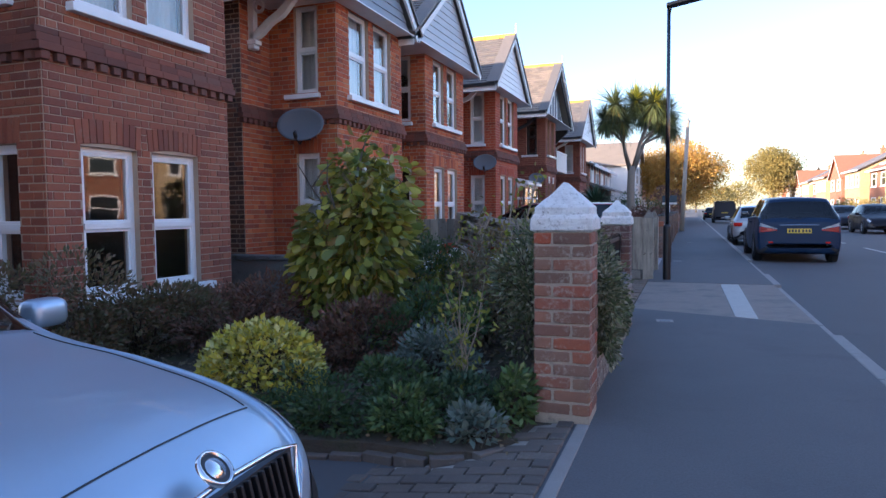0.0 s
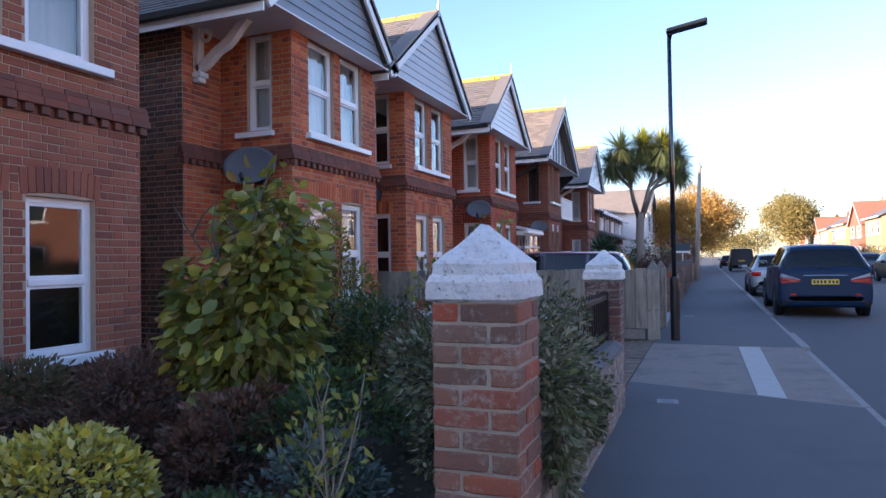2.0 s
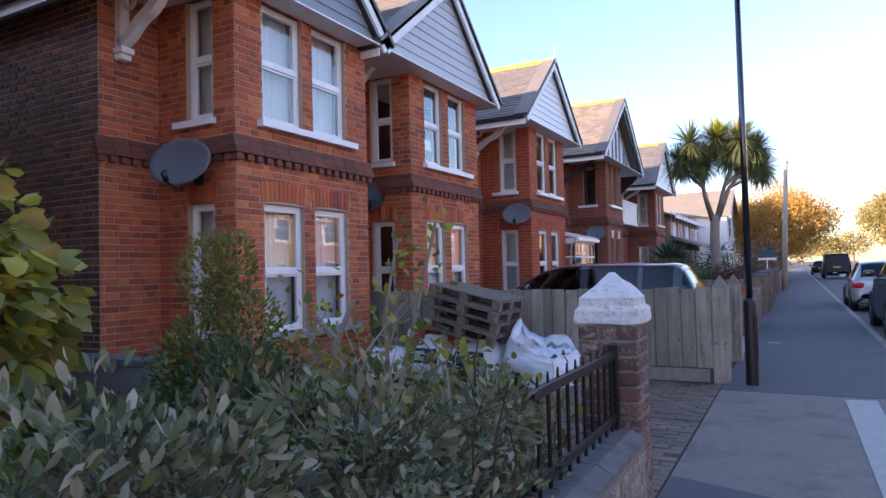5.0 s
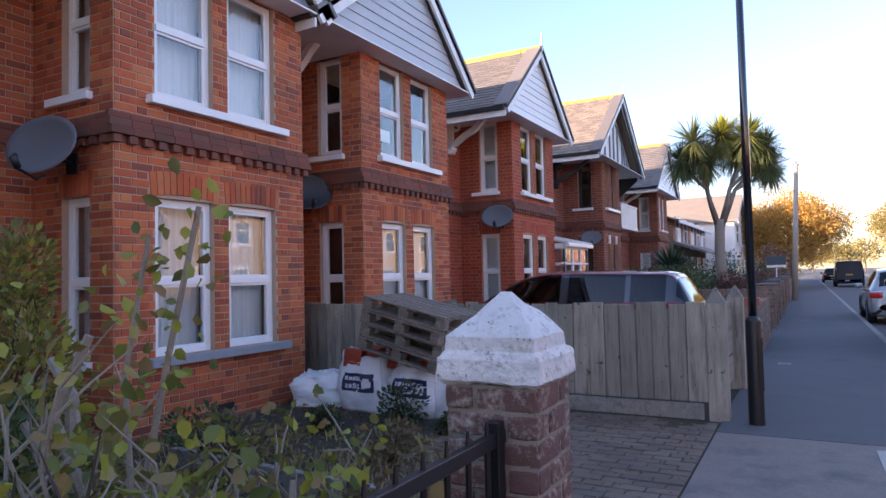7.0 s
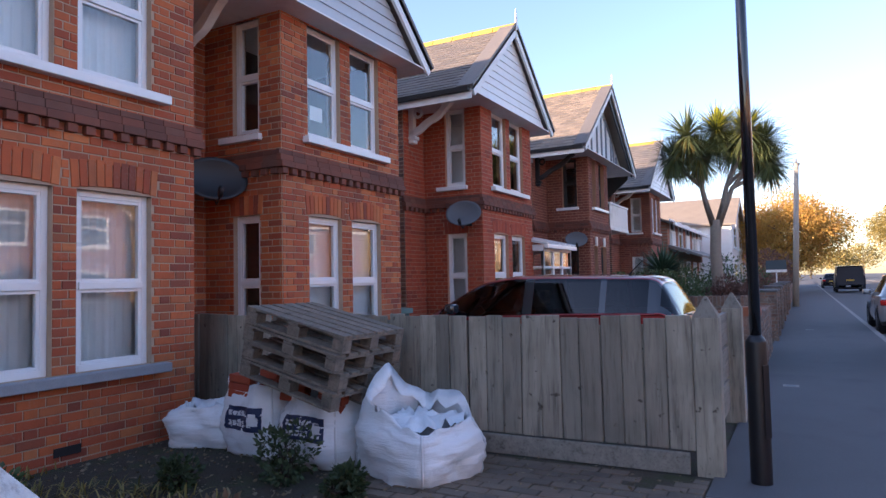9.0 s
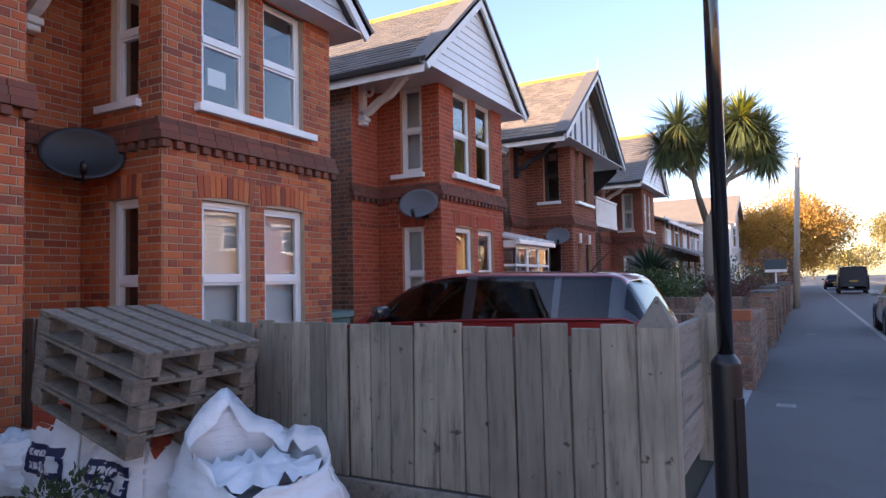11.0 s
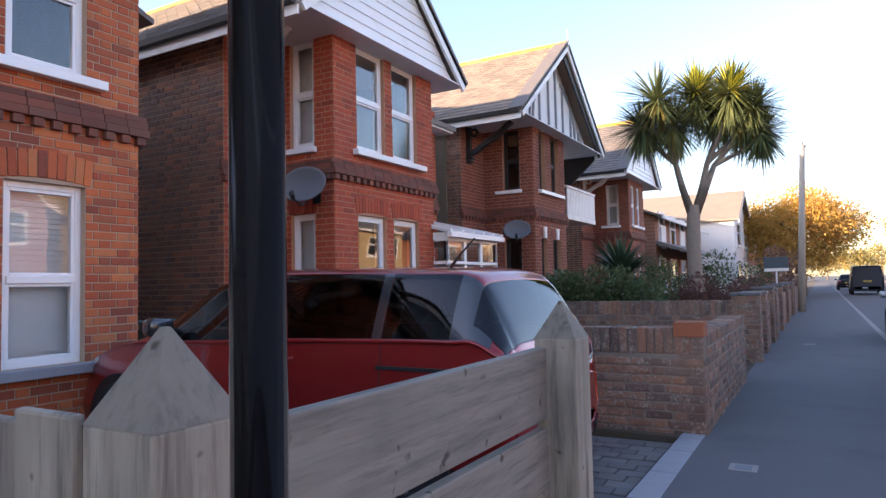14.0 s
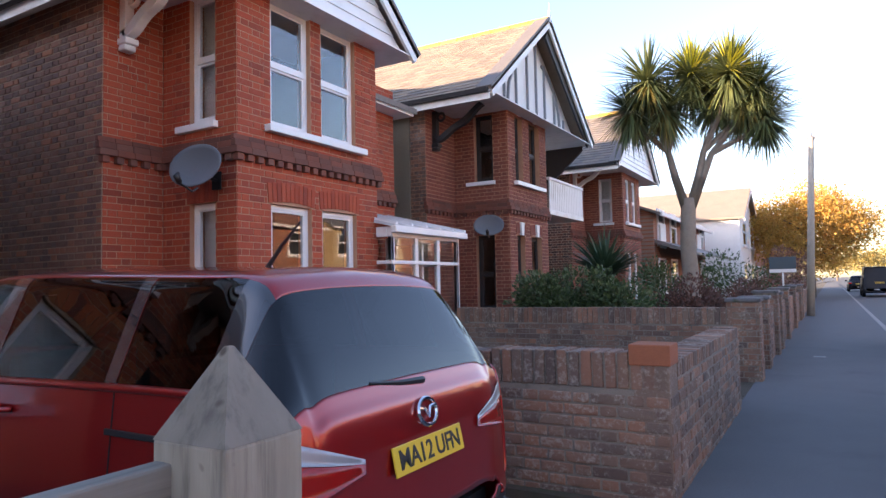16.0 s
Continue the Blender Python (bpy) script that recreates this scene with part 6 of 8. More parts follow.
for i, (x, y, rx, ry, rz, n, mt, sz, nm, lb) in enumerate([
    (-4.5, 4.50, 0.70, 0.65, 0.34, 6000, "leaf_brown", 0.05, "shrub", "brownish small-leaved shrub under the bay window"),
    (-4.6, 3.55, 0.75, 0.7, 0.48, 6500, "leaf_brown", 0.05, "shrub", "brownish small-leaved shrub under the bay window"),
    (-4.35, 5.50, 0.6, 0.60, 0.31, 6000, "leaf_purple", 0.045, "shrub", "dark purple-leaved shrub beside the bay"),
    (-3.6, 5.0, 0.7, 0.65, 0.36, 6000, "leaf_purple", 0.045, "shrub", "dark purple-leaved low shrub"),
    (-2.35, 4.55, 0.5, 0.42, 0.33, 4500, "leaf_purple", 0.045, "shrub", "dark purple-leaved low shrub"),
    (-1.95, 4.9, 0.42, 0.45, 0.33, 2200, "leaf_green", 0.06, "shrub", "dark green leafy shrub under the larger bush"),
    (-1.75, 3.75, 0.42, 0.35, 0.20, 2400, "leaf_green", 0.04, "ground_cover", "low green cushion plant at the bed edge"),
    (-2.2, 3.45, 0.35, 0.25, 0.16, 1600, "leaf_green", 0.035, "ground_cover", "low green cushion plant at the bed edge"),
    (-1.45, 3.45, 0.30, 0.26, 0.18, 1800, "leaf_green", 0.035, "ground_cover", "low green cushion plant at the bed edge"),
    (-1.2, 3.68, 0.28, 0.26, 0.17, 2000, "leaf_bluegreen", 0.045, "lavender", "blue-green lavender clump in the planting bed"),
    (-1.10, 3.36, 0.17, 0.13, 0.11, 520, "leaf_sage", 0.07, "sage_plant", "silver-grey broad-leaved sage plant"),
    (-1.95, 3.28, 0.26, 0.17, 0.13, 1300, "leaf_green", 0.04, "ground_cover", "low green cushion plant at the bed edge"),
    (-1.52, 3.32, 0.24, 0.15, 0.15, 1300, "leaf_leafy", 0.045, "ground_cover", "bright green leafy plant at the bed edge"),
    (-0.98, 3.72, 0.14, 0.24, 0.20, 900, "leaf_leafy", 0.06, "ground_cover", "grassy green tuft beside the pillar"),
    (-2.5, 3.25, 0.3, 0.15, 0.12, 1200, "leaf_green", 0.04, "ground_cover", "low green cushion plant at the bed edge"),
    (-1.7, 4.35, 0.36, 0.36, 0.22, 2000, "leaf_sage", 0.045, "lavender", "grey-green lavender clump in the planting bed"),
    (-2.9, 7.0, 0.9, 0.6, 0.5, 3600, "leaf_green", 0.05, "shrub", "dark green shrub between the gardens"),
    (-1.75, 5.9, 0.5, 0.6, 0.55, 2600, "leaf_brown", 0.045, "shrub", "thin brown autumn shrub behind the hedge"),
]):
    shrub(nm, lb, (x, y, -0.06), (rx, ry, rz), n, sz, mt, "twig_dark", seed=20 + i, ratio=0.45, category="plant" if nm != "shrub" else "shrub", group="garden shrubs")

# sapling with bare stems near the first pillar
_s = empty("sapling", (-1.28, 3.75, -0.03), label="thin bare-stemmed sapling with a few yellow-green leaves", category="plant")
_rng = np.random.default_rng(9)
bm = bmesh.new()
tips = stems(bm, _rng, (0, 0, 0), 6, 0.82, 0.24, 0.008, 3)
part("stem_work", bm, M["twig_grey"], _s)
tp = np.array([list(t) for t in tips])
tp = np.repeat(tp, 5, 0) + _rng.normal(size=(len(tp) * 5, 3)) * 0.03
leaves("foliage", tp, _rng.normal(size=tp.shape) + np.array((0, 0, 0.4)), 0.05, M["leaf_yellow"], _s, _rng, 0.45, kind="stuff")

# climbing hedge along the low wall
_s = empty("hedge", (-0.95, 5.7, 0.0), label="loose grey-green variegated hedge spilling over the low wall", category="hedge")
_rng = np.random.default_rng(12)
bm = bmesh.new()
for k in range(14):
    stems(bm, _rng, (_rng.normal() * 0.1, -1.4 + k * 0.17, 0), 3, 0.95, 0.35, 0.010)
part("stem_work", bm, M["twig_dark"], _s)
PP, DD = [], []
for k in range(8):
    y = -1.30 + k * 0.265
    h = 0.66 + 0.10 * math.sin(k * 1.7) - (0.16 if k > 6 else 0)
    P, D = clumps(_rng, 2900 if k < 7 else 1500, (0.03 + 0.06 * math.sin(k * 2.3), y, h), (0.42, 0.36, 0.50), 10, 0.5)
    PP.append(P); DD.append(D)
for k in range(6):
    P, D = clumps(_rng, 900, (0.44, -1.45 + 0.22 * k, 0.60 - 0.03 * k), (0.11 - 0.008 * k, 0.24, 0.36 - 0.04 * k), 8, 0.4)
    PP.append(P); DD.append(D + np.array((0.5, 0, -0.5)))
PP, DD = np.vstack(PP), np.vstack(DD)
DD = DD + _rng.normal(size=DD.shape) * 0.6
k = (PP[:, 2] > 0.0) & ~((PP[:, 0] > 0.12) & (PP[:, 0] < 0.385) & (PP[:, 2] < 0.57)) & (PP[:, 0] < np.where(PP[:, 2] < 0.74, 0.30, 0.40) + np.where(PP[:, 1] < -0.2, 0.25, 0.0))
leaves("foliage", PP[k], DD[k], 0.042, M["leaf_ivy"], _s, _rng, 0.42, kind="stuff", round_tip=True)

# scrub behind the railing
_s = empty("scrub", (-1.55, 6.75, 0.0), label="sparse scrub with grey bare branches and yellow-green leaves", category="shrub")
_rng = np.random.default_rng(15)
bm = bmesh.new()
tips = []
for (x, y, n, h) in ((0, 0, 4, 1.1), (0.3, 0.25, 4, 0.9), (-0.5, -0.1, 4, 1.1), (0.1, -0.6, 4, 1.0), (0.45, 0.5, 4, 0.7), (-0.3, 0.6, 4, 0.8), (0.25, -0.3, 3, 0.9), (-0.75, 0.3, 4, 1.0), (0.5, 0.0, 3, 0.8), (-0.1, 0.9, 5, 0.7), (-0.7, 0.95, 5, 0.6)):
    tips += stems(bm, _rng, (x, y, 0), n, h, 0.42, 0.013, 3)
for (pts, r) in (([(-0.66, 0.25, 0.0), (-0.60, 0.23, 0.28), (-0.68, 0.24, 0.46), (-0.64, 0.27, 0.66), (-0.80, 0.28, 0.80), (-0.96, 0.30, 0.88)], 0.046), ([(-0.64, 0.27, 0.66), (-0.60, 0.27, 0.85), (-0.66, 0.30, 1.0), (-0.80, 0.31, 1.12)], 0.030), ([(-0.64, 0.23, 0.45), (-0.52, 0.25, 0.70), (-0.60, 0.20, 0.95), (-0.50, 0.26, 1.22)], 0.026), ([(-0.3, 0.2, 0.0), (-0.22, 0.22, 0.6), (-0.10, 0.25, 1.15), (0.02, 0.27, 1.62)], 0.014), ([(-0.22, 0.22, 0.6), (-0.30, 0.25, 1.1), (-0.22, 0.28, 1.55)], 0.011), ([(0.05, 0.45, 0.0), (0.02, 0.5, 0.3), (0.15, 0.52, 0.5), (0.08, 0.6, 0.72)], 0.02)):
    tube(bm, pts, [r * (1 - 0.13 * k) for k in range(len(pts))], 7)
part("stem_work", bm, M["twig_grey"], _s)
tp = np.array([list(t) for t in tips])
tp = np.vstack([tp, [(-0.10, 0.25, 1.15), (-0.04, 0.26, 1.4), (0.02, 0.27, 1.6), (-0.30, 0.25, 1.1), (-0.26, 0.27, 1.35), (-0.22, 0.28, 1.5)] * 3])
tp = np.repeat(tp, 4, 0) + _rng.normal(size=(len(tp) * 4, 3)) * 0.07
leaves("foliage", tp, _rng.normal(size=tp.shape) + np.array((0, 0, 0.2)), 0.056, M["leaf_scrub"], _s, _rng, 0.7, kind="stuff", round_tip=True)
shrub("shrub", "dark green shrub with brown seed heads by the railing", (-3.75, 7.6, 0), (0.66, 0.45, 0.84), 9000, 0.05, "leaf_scrub", "twig_dark", seed=71, group="garden shrubs")
for i, (x, y, rx, ry, rz, n) in enumerate([(-1.95, 7.25, 0.75, 0.45, 0.36, 5200), (-1.35, 6.75, 0.35, 0.5, 0.36, 3400), (-2.7, 7.0, 0.6, 0.5, 0.42, 4200)]):
    shrub("shrub", "tangled brown-green undergrowth behind the railing", (x, y, -0.02), (rx, ry, rz), n, 0.038, "leaf_scrub" if i != 1 else "leaf_brown", "twig_grey", 12, seed=75 + i, group="garden shrubs")
# weeds in the front yard
_s = empty("weeds", (-2.4, 9.2, 0.0), label="straggling weeds and dry grass over the bare yard", category="weeds")
_rng = np.random.default_rng(17)
n = 4200
base = np.stack([_rng.uniform(-2.9, 1.1, n), _rng.uniform(-1.6, 1.3, n), np.full(n, -0.01)], 1)
keep = np.array([noise.noise(Vector((b[0], b[1], 0)) * 1.3) > -0.15 for b in base])
dirs = _rng.normal(size=(n, 3)) * 0.6 + np.array((0, 0, 1.1))
tagged(blades("grass", base[keep], dirs[keep], 0.15, 0.010, M["leaf_olive"], _s, _rng, 0.35), kind="stuff")
n = 1500
base = np.stack([_rng.uniform(-2.6, 1.0, n), _rng.uniform(-1.6, 0.5, n), np.full(n, -0.01)], 1)
keep = np.array([noise.noise(Vector((b[0], b[1], 3)) * 1.6) > -0.05 for b in base])
dirs = _rng.normal(size=(n, 3)) * 0.45 + np.array((0, 0, 1.0))
tagged(blades("dry_stalk", base[keep], dirs[keep], 0.34, 0.006, M["leaf_dead"], _s, _rng, 0.3, 3), kind="stuff")
for i, (x, y, r, mt) in enumerate([(-3.35, 10.98, 0.27, "leaf_weed"), (-2.75, 10.85, 0.15, "leaf_weed"), (-3.9, 10.5, 0.16, "leaf_weed"), (-2.6, 9.6, 0.3, "leaf_brown"), (-3.5, 9.0, 0.35, "leaf_brown"), (-2.0, 8.5, 0.3, "leaf_brown"), (-4.2, 9.4, 0.3, "leaf_green")]):
    shrub("weed_clump", "dark green weed clump on bare earth", (x, y, -0.02), (r, r, r * 0.7), 700, 0.05, mt, "twig_dark", 5, seed=90 + i, category="weeds", group="weed clumps")

# litter of fallen leaves on the beds
_s = empty("leaf_litter", (-2.6, 4.9, 0.0), label="scattered brown fallen leaves on the garden soil", category="leaves")
_rng = np.random.default_rng(77)
n = 2600
P = np.stack([_rng.uniform(-2.4, 1.75, n), _rng.uniform(-1.7, 3.0, n), _rng.uniform(-0.008, 0.006, n)], 1)
D = _rng.normal(size=(n, 3)) * np.array((1, 1, 0.15))
leaves("fallen_leaf", P, D, 0.05, M["leaf_dead"], _s, _rng, 0.6, kind="stuff")
_s = empty("leaf_litter", (-2.6, 10.0, 0.0), label="scattered brown fallen leaves and scraps on the yard", category="leaves")
P = np.stack([_rng.uniform(-2.6, 1.9, n), _rng.uniform(-1.9, 2.2, n), _rng.uniform(-0.006, 0.008, n)], 1)
leaves("fallen_leaf", P, D, 0.035, M["leaf_dead"], _s, _rng, 0.6, kind="stuff")

# garden beyond the brick walls
for i, (x, y, rx, ry, rz, n, mt, sz, lb) in enumerate([
    (-3.5, 23.8, 0.95, 0.7, 0.82, 7500, "leaf_evergreen", 0.075, "dense dark green evergreen bush behind the brick wall"),
    (-2.75, 23.9, 0.75, 0.6, 0.74, 6000, "leaf_evergreen", 0.075, "dense dark green evergreen bush behind the brick wall"),
    (-1.75, 25.0, 0.75, 1.5, 0.62, 13000, "leaf_hedge", 0.055, "reddish-brown garden hedge behind the wall"),
    (-1.7, 28.5, 0.8, 1.8, 0.64, 11000, "leaf_hedge", 0.055, "reddish-brown garden hedge behind the wall"),
    (-3.6, 31.5, 0.9, 0.9, 0.9, 2600, "leaf_green", 0.09, "rounded dark green garden shrub"),
    (-2.6, 38.0, 1.4, 1.4, 1.1, 2600, "leaf_green", 0.12, "rounded grey-green garden shrub"),
    (-1.6, 34.5, 0.8, 2.0, 0.6, 2600, "leaf_purple", 0.08, "reddish-brown garden hedge behind the wall"),
    (-1.6, 44, 1.0, 4.0, 1.0, 3000, "leaf_purple", 0.12, "dark garden hedge along the footway"),
    (-1.8, 54, 1.2, 5.0, 1.5, 3000, "leaf_purple", 0.16, "dark garden hedge along the footway"),
]):
    shrub("shrub", lb, (x, y, 0.0), (rx, ry, rz), n, sz, mt, "twig_dark", seed=120 + i, group="shrubs beyond the walls", lumps=22)
_s = empty("spiky_bush", (-3.3, 25.2, 0.5), label="spiky blue-green clump of sword leaves", category="plant")
_rng = np.random.default_rng(33)
n = 380
dirs = _rng.normal(size=(n, 3)) * np.array((1, 1, 0.4)) + np.array((0, 0, 0.9))
blades("foliage", np.zeros((n, 3)) + np.array((0, 0, 0.9)), dirs, 1.15, 0.05, M["leaf_bluegreen"], _s, _rng, 0.25)
bm = bmesh.new()
tube(bm, [(0, 0, -0.52), (0, 0, 0.9)], [0.12, 0.1], 8)
part("trunk", bm, M["bark"], _s)

# cabbage palm
palm = empty("cabbage_palm", (-2.2, 27.4, 0.0), label="tall cabbage palm with forked grey trunk and spiky heads", category="palm tree")
_rng = np.random.default_rng(41)
bm = bmesh.new()
tube(bm, [(0, 0, -0.05), (0.02, 0, 0.8), (-0.03, 0, 2.0), (0.0, 0, 2.7), (0.0, 0, 2.95)], [0.23, 0.17, 0.15, 0.145, 0.13], 12)
part("trunk", bm, M["palm_bark"], palm, smooth=True)
FORK = Vector((0.0, 0.0, 2.85))
HEADS = [(-0.72, 5.35, 0.9, -1), (0.12, 5.5, 0.92, -1), (1.0, 5.4, 0.9, 1), (1.25, 4.9, 0.85, 1), (-1.15, 4.8, 0.8, -1), (1.65, 4.5, 0.75, 1), (-0.4, 4.75, 0.8, -1), (0.6, 5.05, 0.8, 1), (1.5, 5.1, 0.72, 1)]
for k, (s, z, L, way) in enumerate(HEADS):
    e = Vector((s * 0.862, s * 0.506 + 0.35 * math.sin(k * 2.1), z))
    mid = Vector((0.36 * way * 0.862, 0.36 * way * 0.506, 3.9)) if abs(s) < 1.3 else Vector((0.52 * way * .862, 0.52 * way * .506, 3.85))
    bm = bmesh.new()
    tube(bm, [FORK - Vector((0, 0, 0.25)), FORK.lerp(mid, 0.5) + Vector((0.05 * way, 0, 0)), mid, mid.lerp(e, 0.55) + Vector((0.06 * way, 0, -0.05)), e], [0.10, 0.08, 0.062, 0.05, 0.045], 8)
    part("limb", bm, M["palm_bark"], palm, smooth=True)
    n = 430
    d = _rng.normal(size=(n, 3))
    d /= np.linalg.norm(d, axis=1, keepdims=True)
    d[:, 2] = d[:, 2] * 0.85 + 0.12
    blades("head", np.zeros((n, 3)) + np.array(e) + d * 0.06, d, L * 1.12, 0.036, M["leaf_palm"], palm, _rng, 0.20, 6)
    # young leaves, their strong yellow also standing in for low sun on the tops
    if k in (1, 2, 3, 7):
        q = _rng.normal(size=(110, 3)) * 0.5 + np.array((0.2, -0.45, 0.6))
        blades("young_leaves", np.zeros((110, 3)) + np.array(e) + np.array((0, -0.05, 0.10)), q, L * 0.85, 0.045, M["leaf_sunlit_young"], palm, _rng, 0.12)
    n = 150
    d = _rng.normal(size=(n, 3)) * np.array((0.5, 0.5, 0.22)) + np.array((0, 0, -0.75))
    blades("dead_skirt", np.zeros((n, 3)) + np.array(e), d, L * 0.95, 0.035, M["leaf_palm"] if k % 3 else M["leaf_olive"], palm, _rng, 0.14)


def tree(at, h, r, material, label, seed, count=9000, size=0.22, trunk=0.3, low=0.3):
    rng = np.random.default_rng(seed)
    t = empty("tree", at, label=label, category="tree")
    bm = bmesh.new()
    tube(bm, [(0, 0, -0.2), (0.05, 0, h * 0.2), (-0.05, 0.05, h * 0.45), (0, 0, h * 0.8)], [trunk, trunk * .8, trunk * .55, trunk * .15], 9)
    for k in range(14):
        a = k * 2.4
        z = h * rng.uniform(low, 0.7)
        e = Vector((math.cos(a) * r * rng.uniform(.5, .9), math.sin(a) * r * rng.uniform(.5, .9), z + h * rng.uniform(0.08, 0.28)))
        tube(bm, [(0, 0, z), Vector((0, 0, z)).lerp(e, .5) + Vector((0, 0, h * .03)), e], [trunk * .3, trunk * .2, trunk * .05], 6)
    part("trunk", bm, M["bark"], t)
    P, D = clumps(rng, count, (0, 0, h * (0.5 + low * 0.35)), (r, r, h * (0.5 - low * 0.33)), 70, 0.15)
    leaves("crown", P, D + rng.normal(size=D.shape) * 0.8, size, M[material], t, rng, 0.6, kind="stuff")
    return t


tree((-0.9, 62, 0), 7.6, 4.4, "leaf_autumn", "broad tree in orange autumn leaf beside the road", 51, 34000, 0.16)
tree((-4.5, 76, 0), 7.0, 4.0, "leaf_autumn", "tree in orange autumn leaf beside the road", 52, 12000, 0.2)
tree((14.2, 135, 0), 12.6, 5.2, "leaf_olive", "large olive-brown tree across the road", 53, 20000, 0.32)
for i, (x, y, h) in enumerate([(-8, 190, 10), (2, 260, 10), (9, 240, 9), (-16, 200, 11), (17, 260, 11)]):
    tree((x, y, 0), h, h * 0.6, "leaf_olive", "far hazy olive tree", 60 + i, 2600, 0.6)

# ---- low walls, railing, pallets, bags ----
def garden_wall(name, p, u, length, h, brick, label, thick=0.22, top=None, seed=1, single=None, bond="flemish", both=True):
    """A free-standing brick wall with an upright brick-on-edge course on top."""
    rng = random.Random(seed)
    w = empty(name, (0, 0, 0), label=label, category="wall")
    hb = h - 0.225 if top == "soldier" else h - 0.11 if top == "edge" else h
    u = Vector((u[0], u[1], 0)).normalized()
    a = Wall(p, u, length, -0.05, hb, (), thick)
    core = a.backing(M["mortar_dirty"], w, "core")
    faces = [a]
    if both:
        q = a.at(length, 0, -thick)
        faces.append(Wall((q.x, q.y), (-u.x, -u.y), length, -0.05, hb, (), thick))
    for end in (0, 1):
        q = a.at(0, 0, -thick) if end == 0 else a.at(length, 0, 0)
        d = a.n if end == 0 else -a.n
        faces.append(Wall((q.x, q.y), (d.x, d.y), thick, -0.05, hb, (), thick))
    for i, f in enumerate(faces):
        f.brickwork(f.courses(rng, bond=bond if i < 2 else "stretcher"), M[brick], core, rng, single=single if i == 0 and single else (), proud=0.008, joint=0.010, worn=True)
    if top in ("soldier", "edge"):
        tall = 0.22 if top == "soldier" else 0.105
        bm = bmesh.new()
        box(bm, 0.01, length - 0.01, 0.012, thick - 0.012, hb, hb + tall - 0.008, a.matrix(0, 0))
        part("top_bedding", bm, M["mortar_dirty"], w)
        n = int(length / 0.077)
        for k in range(n):
            bm_key = brick_block(0.064, thick + 0.01, tall, M[brick])
            ob = new("coping_brick", bm_key)
            ob.parent = w
            ob.matrix_local = a.matrix((k + 0.5) * length / n, hb + tall / 2 + 0.003, -thick / 2) @ pose(0, 0, rng.uniform(-.004, .004), rng.uniform(-1.5, 1.5), rng.uniform(-1.5, 1.5), rng.uniform(-1, 1))
    elif top == "coping":
        n = max(1, round(length / 0.6))
        for k in range(n):
            bm = bmesh.new()
            L = length / n
            vs = prism(bm, [(-thick / 2 - 0.008, 0.0), (thick / 2 + 0.008, 0.0), (thick / 2 + 0.004, 0.025), (0.05, 0.062), (-0.05, 0.062), (-thick / 2 - 0.004, 0.025)], 'x', -L / 2 + 0.004, L / 2 - 0.004)
            ob = part("coping_stone", bm, M["coping"], w)
            ob.matrix_local = a.matrix((k + 0.5) * L, hb, -thick / 2)
    return w, a


_blocks = {}


def brick_block(x, y, z, material, bevel=0.006):
    key = (x, y, z, material.name)
    if key not in _blocks:
        bm = bmesh.new()
        box(bm, -x / 2, x / 2, -y / 2, y / 2, -z / 2, z / 2, bevel=bevel)
        _blocks[key] = mesh_of("brick_block", bm, material)
    return _blocks[key]


M["drive_block"] = brick_mat("drive_block", (0.19, 0.185, 0.18), (0.24, 0.23, 0.22), (0.155, 0.15, 0.15), (0.21, 0.195, 0.18), dirt=0.25)
M["drive_old"] = brick_mat("drive_old", (0.16, 0.135, 0.115), (0.20, 0.165, 0.135), (0.13, 0.115, 0.10), (0.18, 0.14, 0.11), dirt=0.4, smear=0.15)
M["coping"] = rough_mat("coping", (0.21, 0.20, 0.205), (0.12, 0.115, 0.115), 6, 120, 0.85, 0.9, stain=(0.07, 0.08, 0.05), stain_at=0.52, stain_scale=5, depth=0.01)
M["stone_wall"] = rough_mat("stone_wall", (0.30, 0.25, 0.205), (0.20, 0.165, 0.14), 5, 100, 0.9, 0.9, stain=(0.36, 0.33, 0.29), stain_at=0.55, stain_scale=4)
M["brick_pale"] = brick_mat("brick_pale", (0.30, 0.255, 0.21), (0.36, 0.30, 0.245), (0.22, 0.185, 0.155), (0.31, 0.225, 0.175), (0.26, 0.23, 0.20), dirt=0.3, bump=1.0, smear=0.8)
M["render_grey"] = rough_mat("render_grey", (0.24, 0.225, 0.21), (0.17, 0.16, 0.15), 3, 90, 0.9, 0.8, stain=(0.09, 0.09, 0.075), stain_at=0.55, stain_scale=2.2)
M["brick_buff"] = brick_mat("brick_buff", (0.40, 0.13, 0.06), (0.44, 0.15, 0.07), (0.38, 0.12, 0.05), dirt=0.1)

_bw = empty("boundary_wall", (-4.55, 8.16, 0), label="low grey rendered boundary wall between two front gardens", category="wall")
bm = bmesh.new()
box(bm, -1.9, 0.35, -0.09, 0.09, -0.05, 0.56, bevel=0.012)
part("wall_body", bm, M["render_grey"], _bw)
for k in range(3):
    bm = bmesh.new()
    box(bm, -1.9 + k * 0.75 + 0.004, -1.9 + (k + 1) * 0.75 - 0.004, -0.12, 0.12, 0.562, 0.63, bevel=0.012)
    part("coping_stone", bm, M["coping"], _bw)
garden_wall("low_wall", (-0.585, 4.12), (0, 1), 3.26, 0.50, "brick_pale", "low weathered garden wall with grey coping", 0.22, "coping", 3, single=(0, 3.3, 0, 0.5))
garden_wall("brick_wall", (-1.8, 17.50), (1, 0), 1.17, 0.88, "brick_garden", "weathered brown brick garden wall with upright top course", 0.22, "soldier", 5, single=(0, 1.2, 0, 0.9))
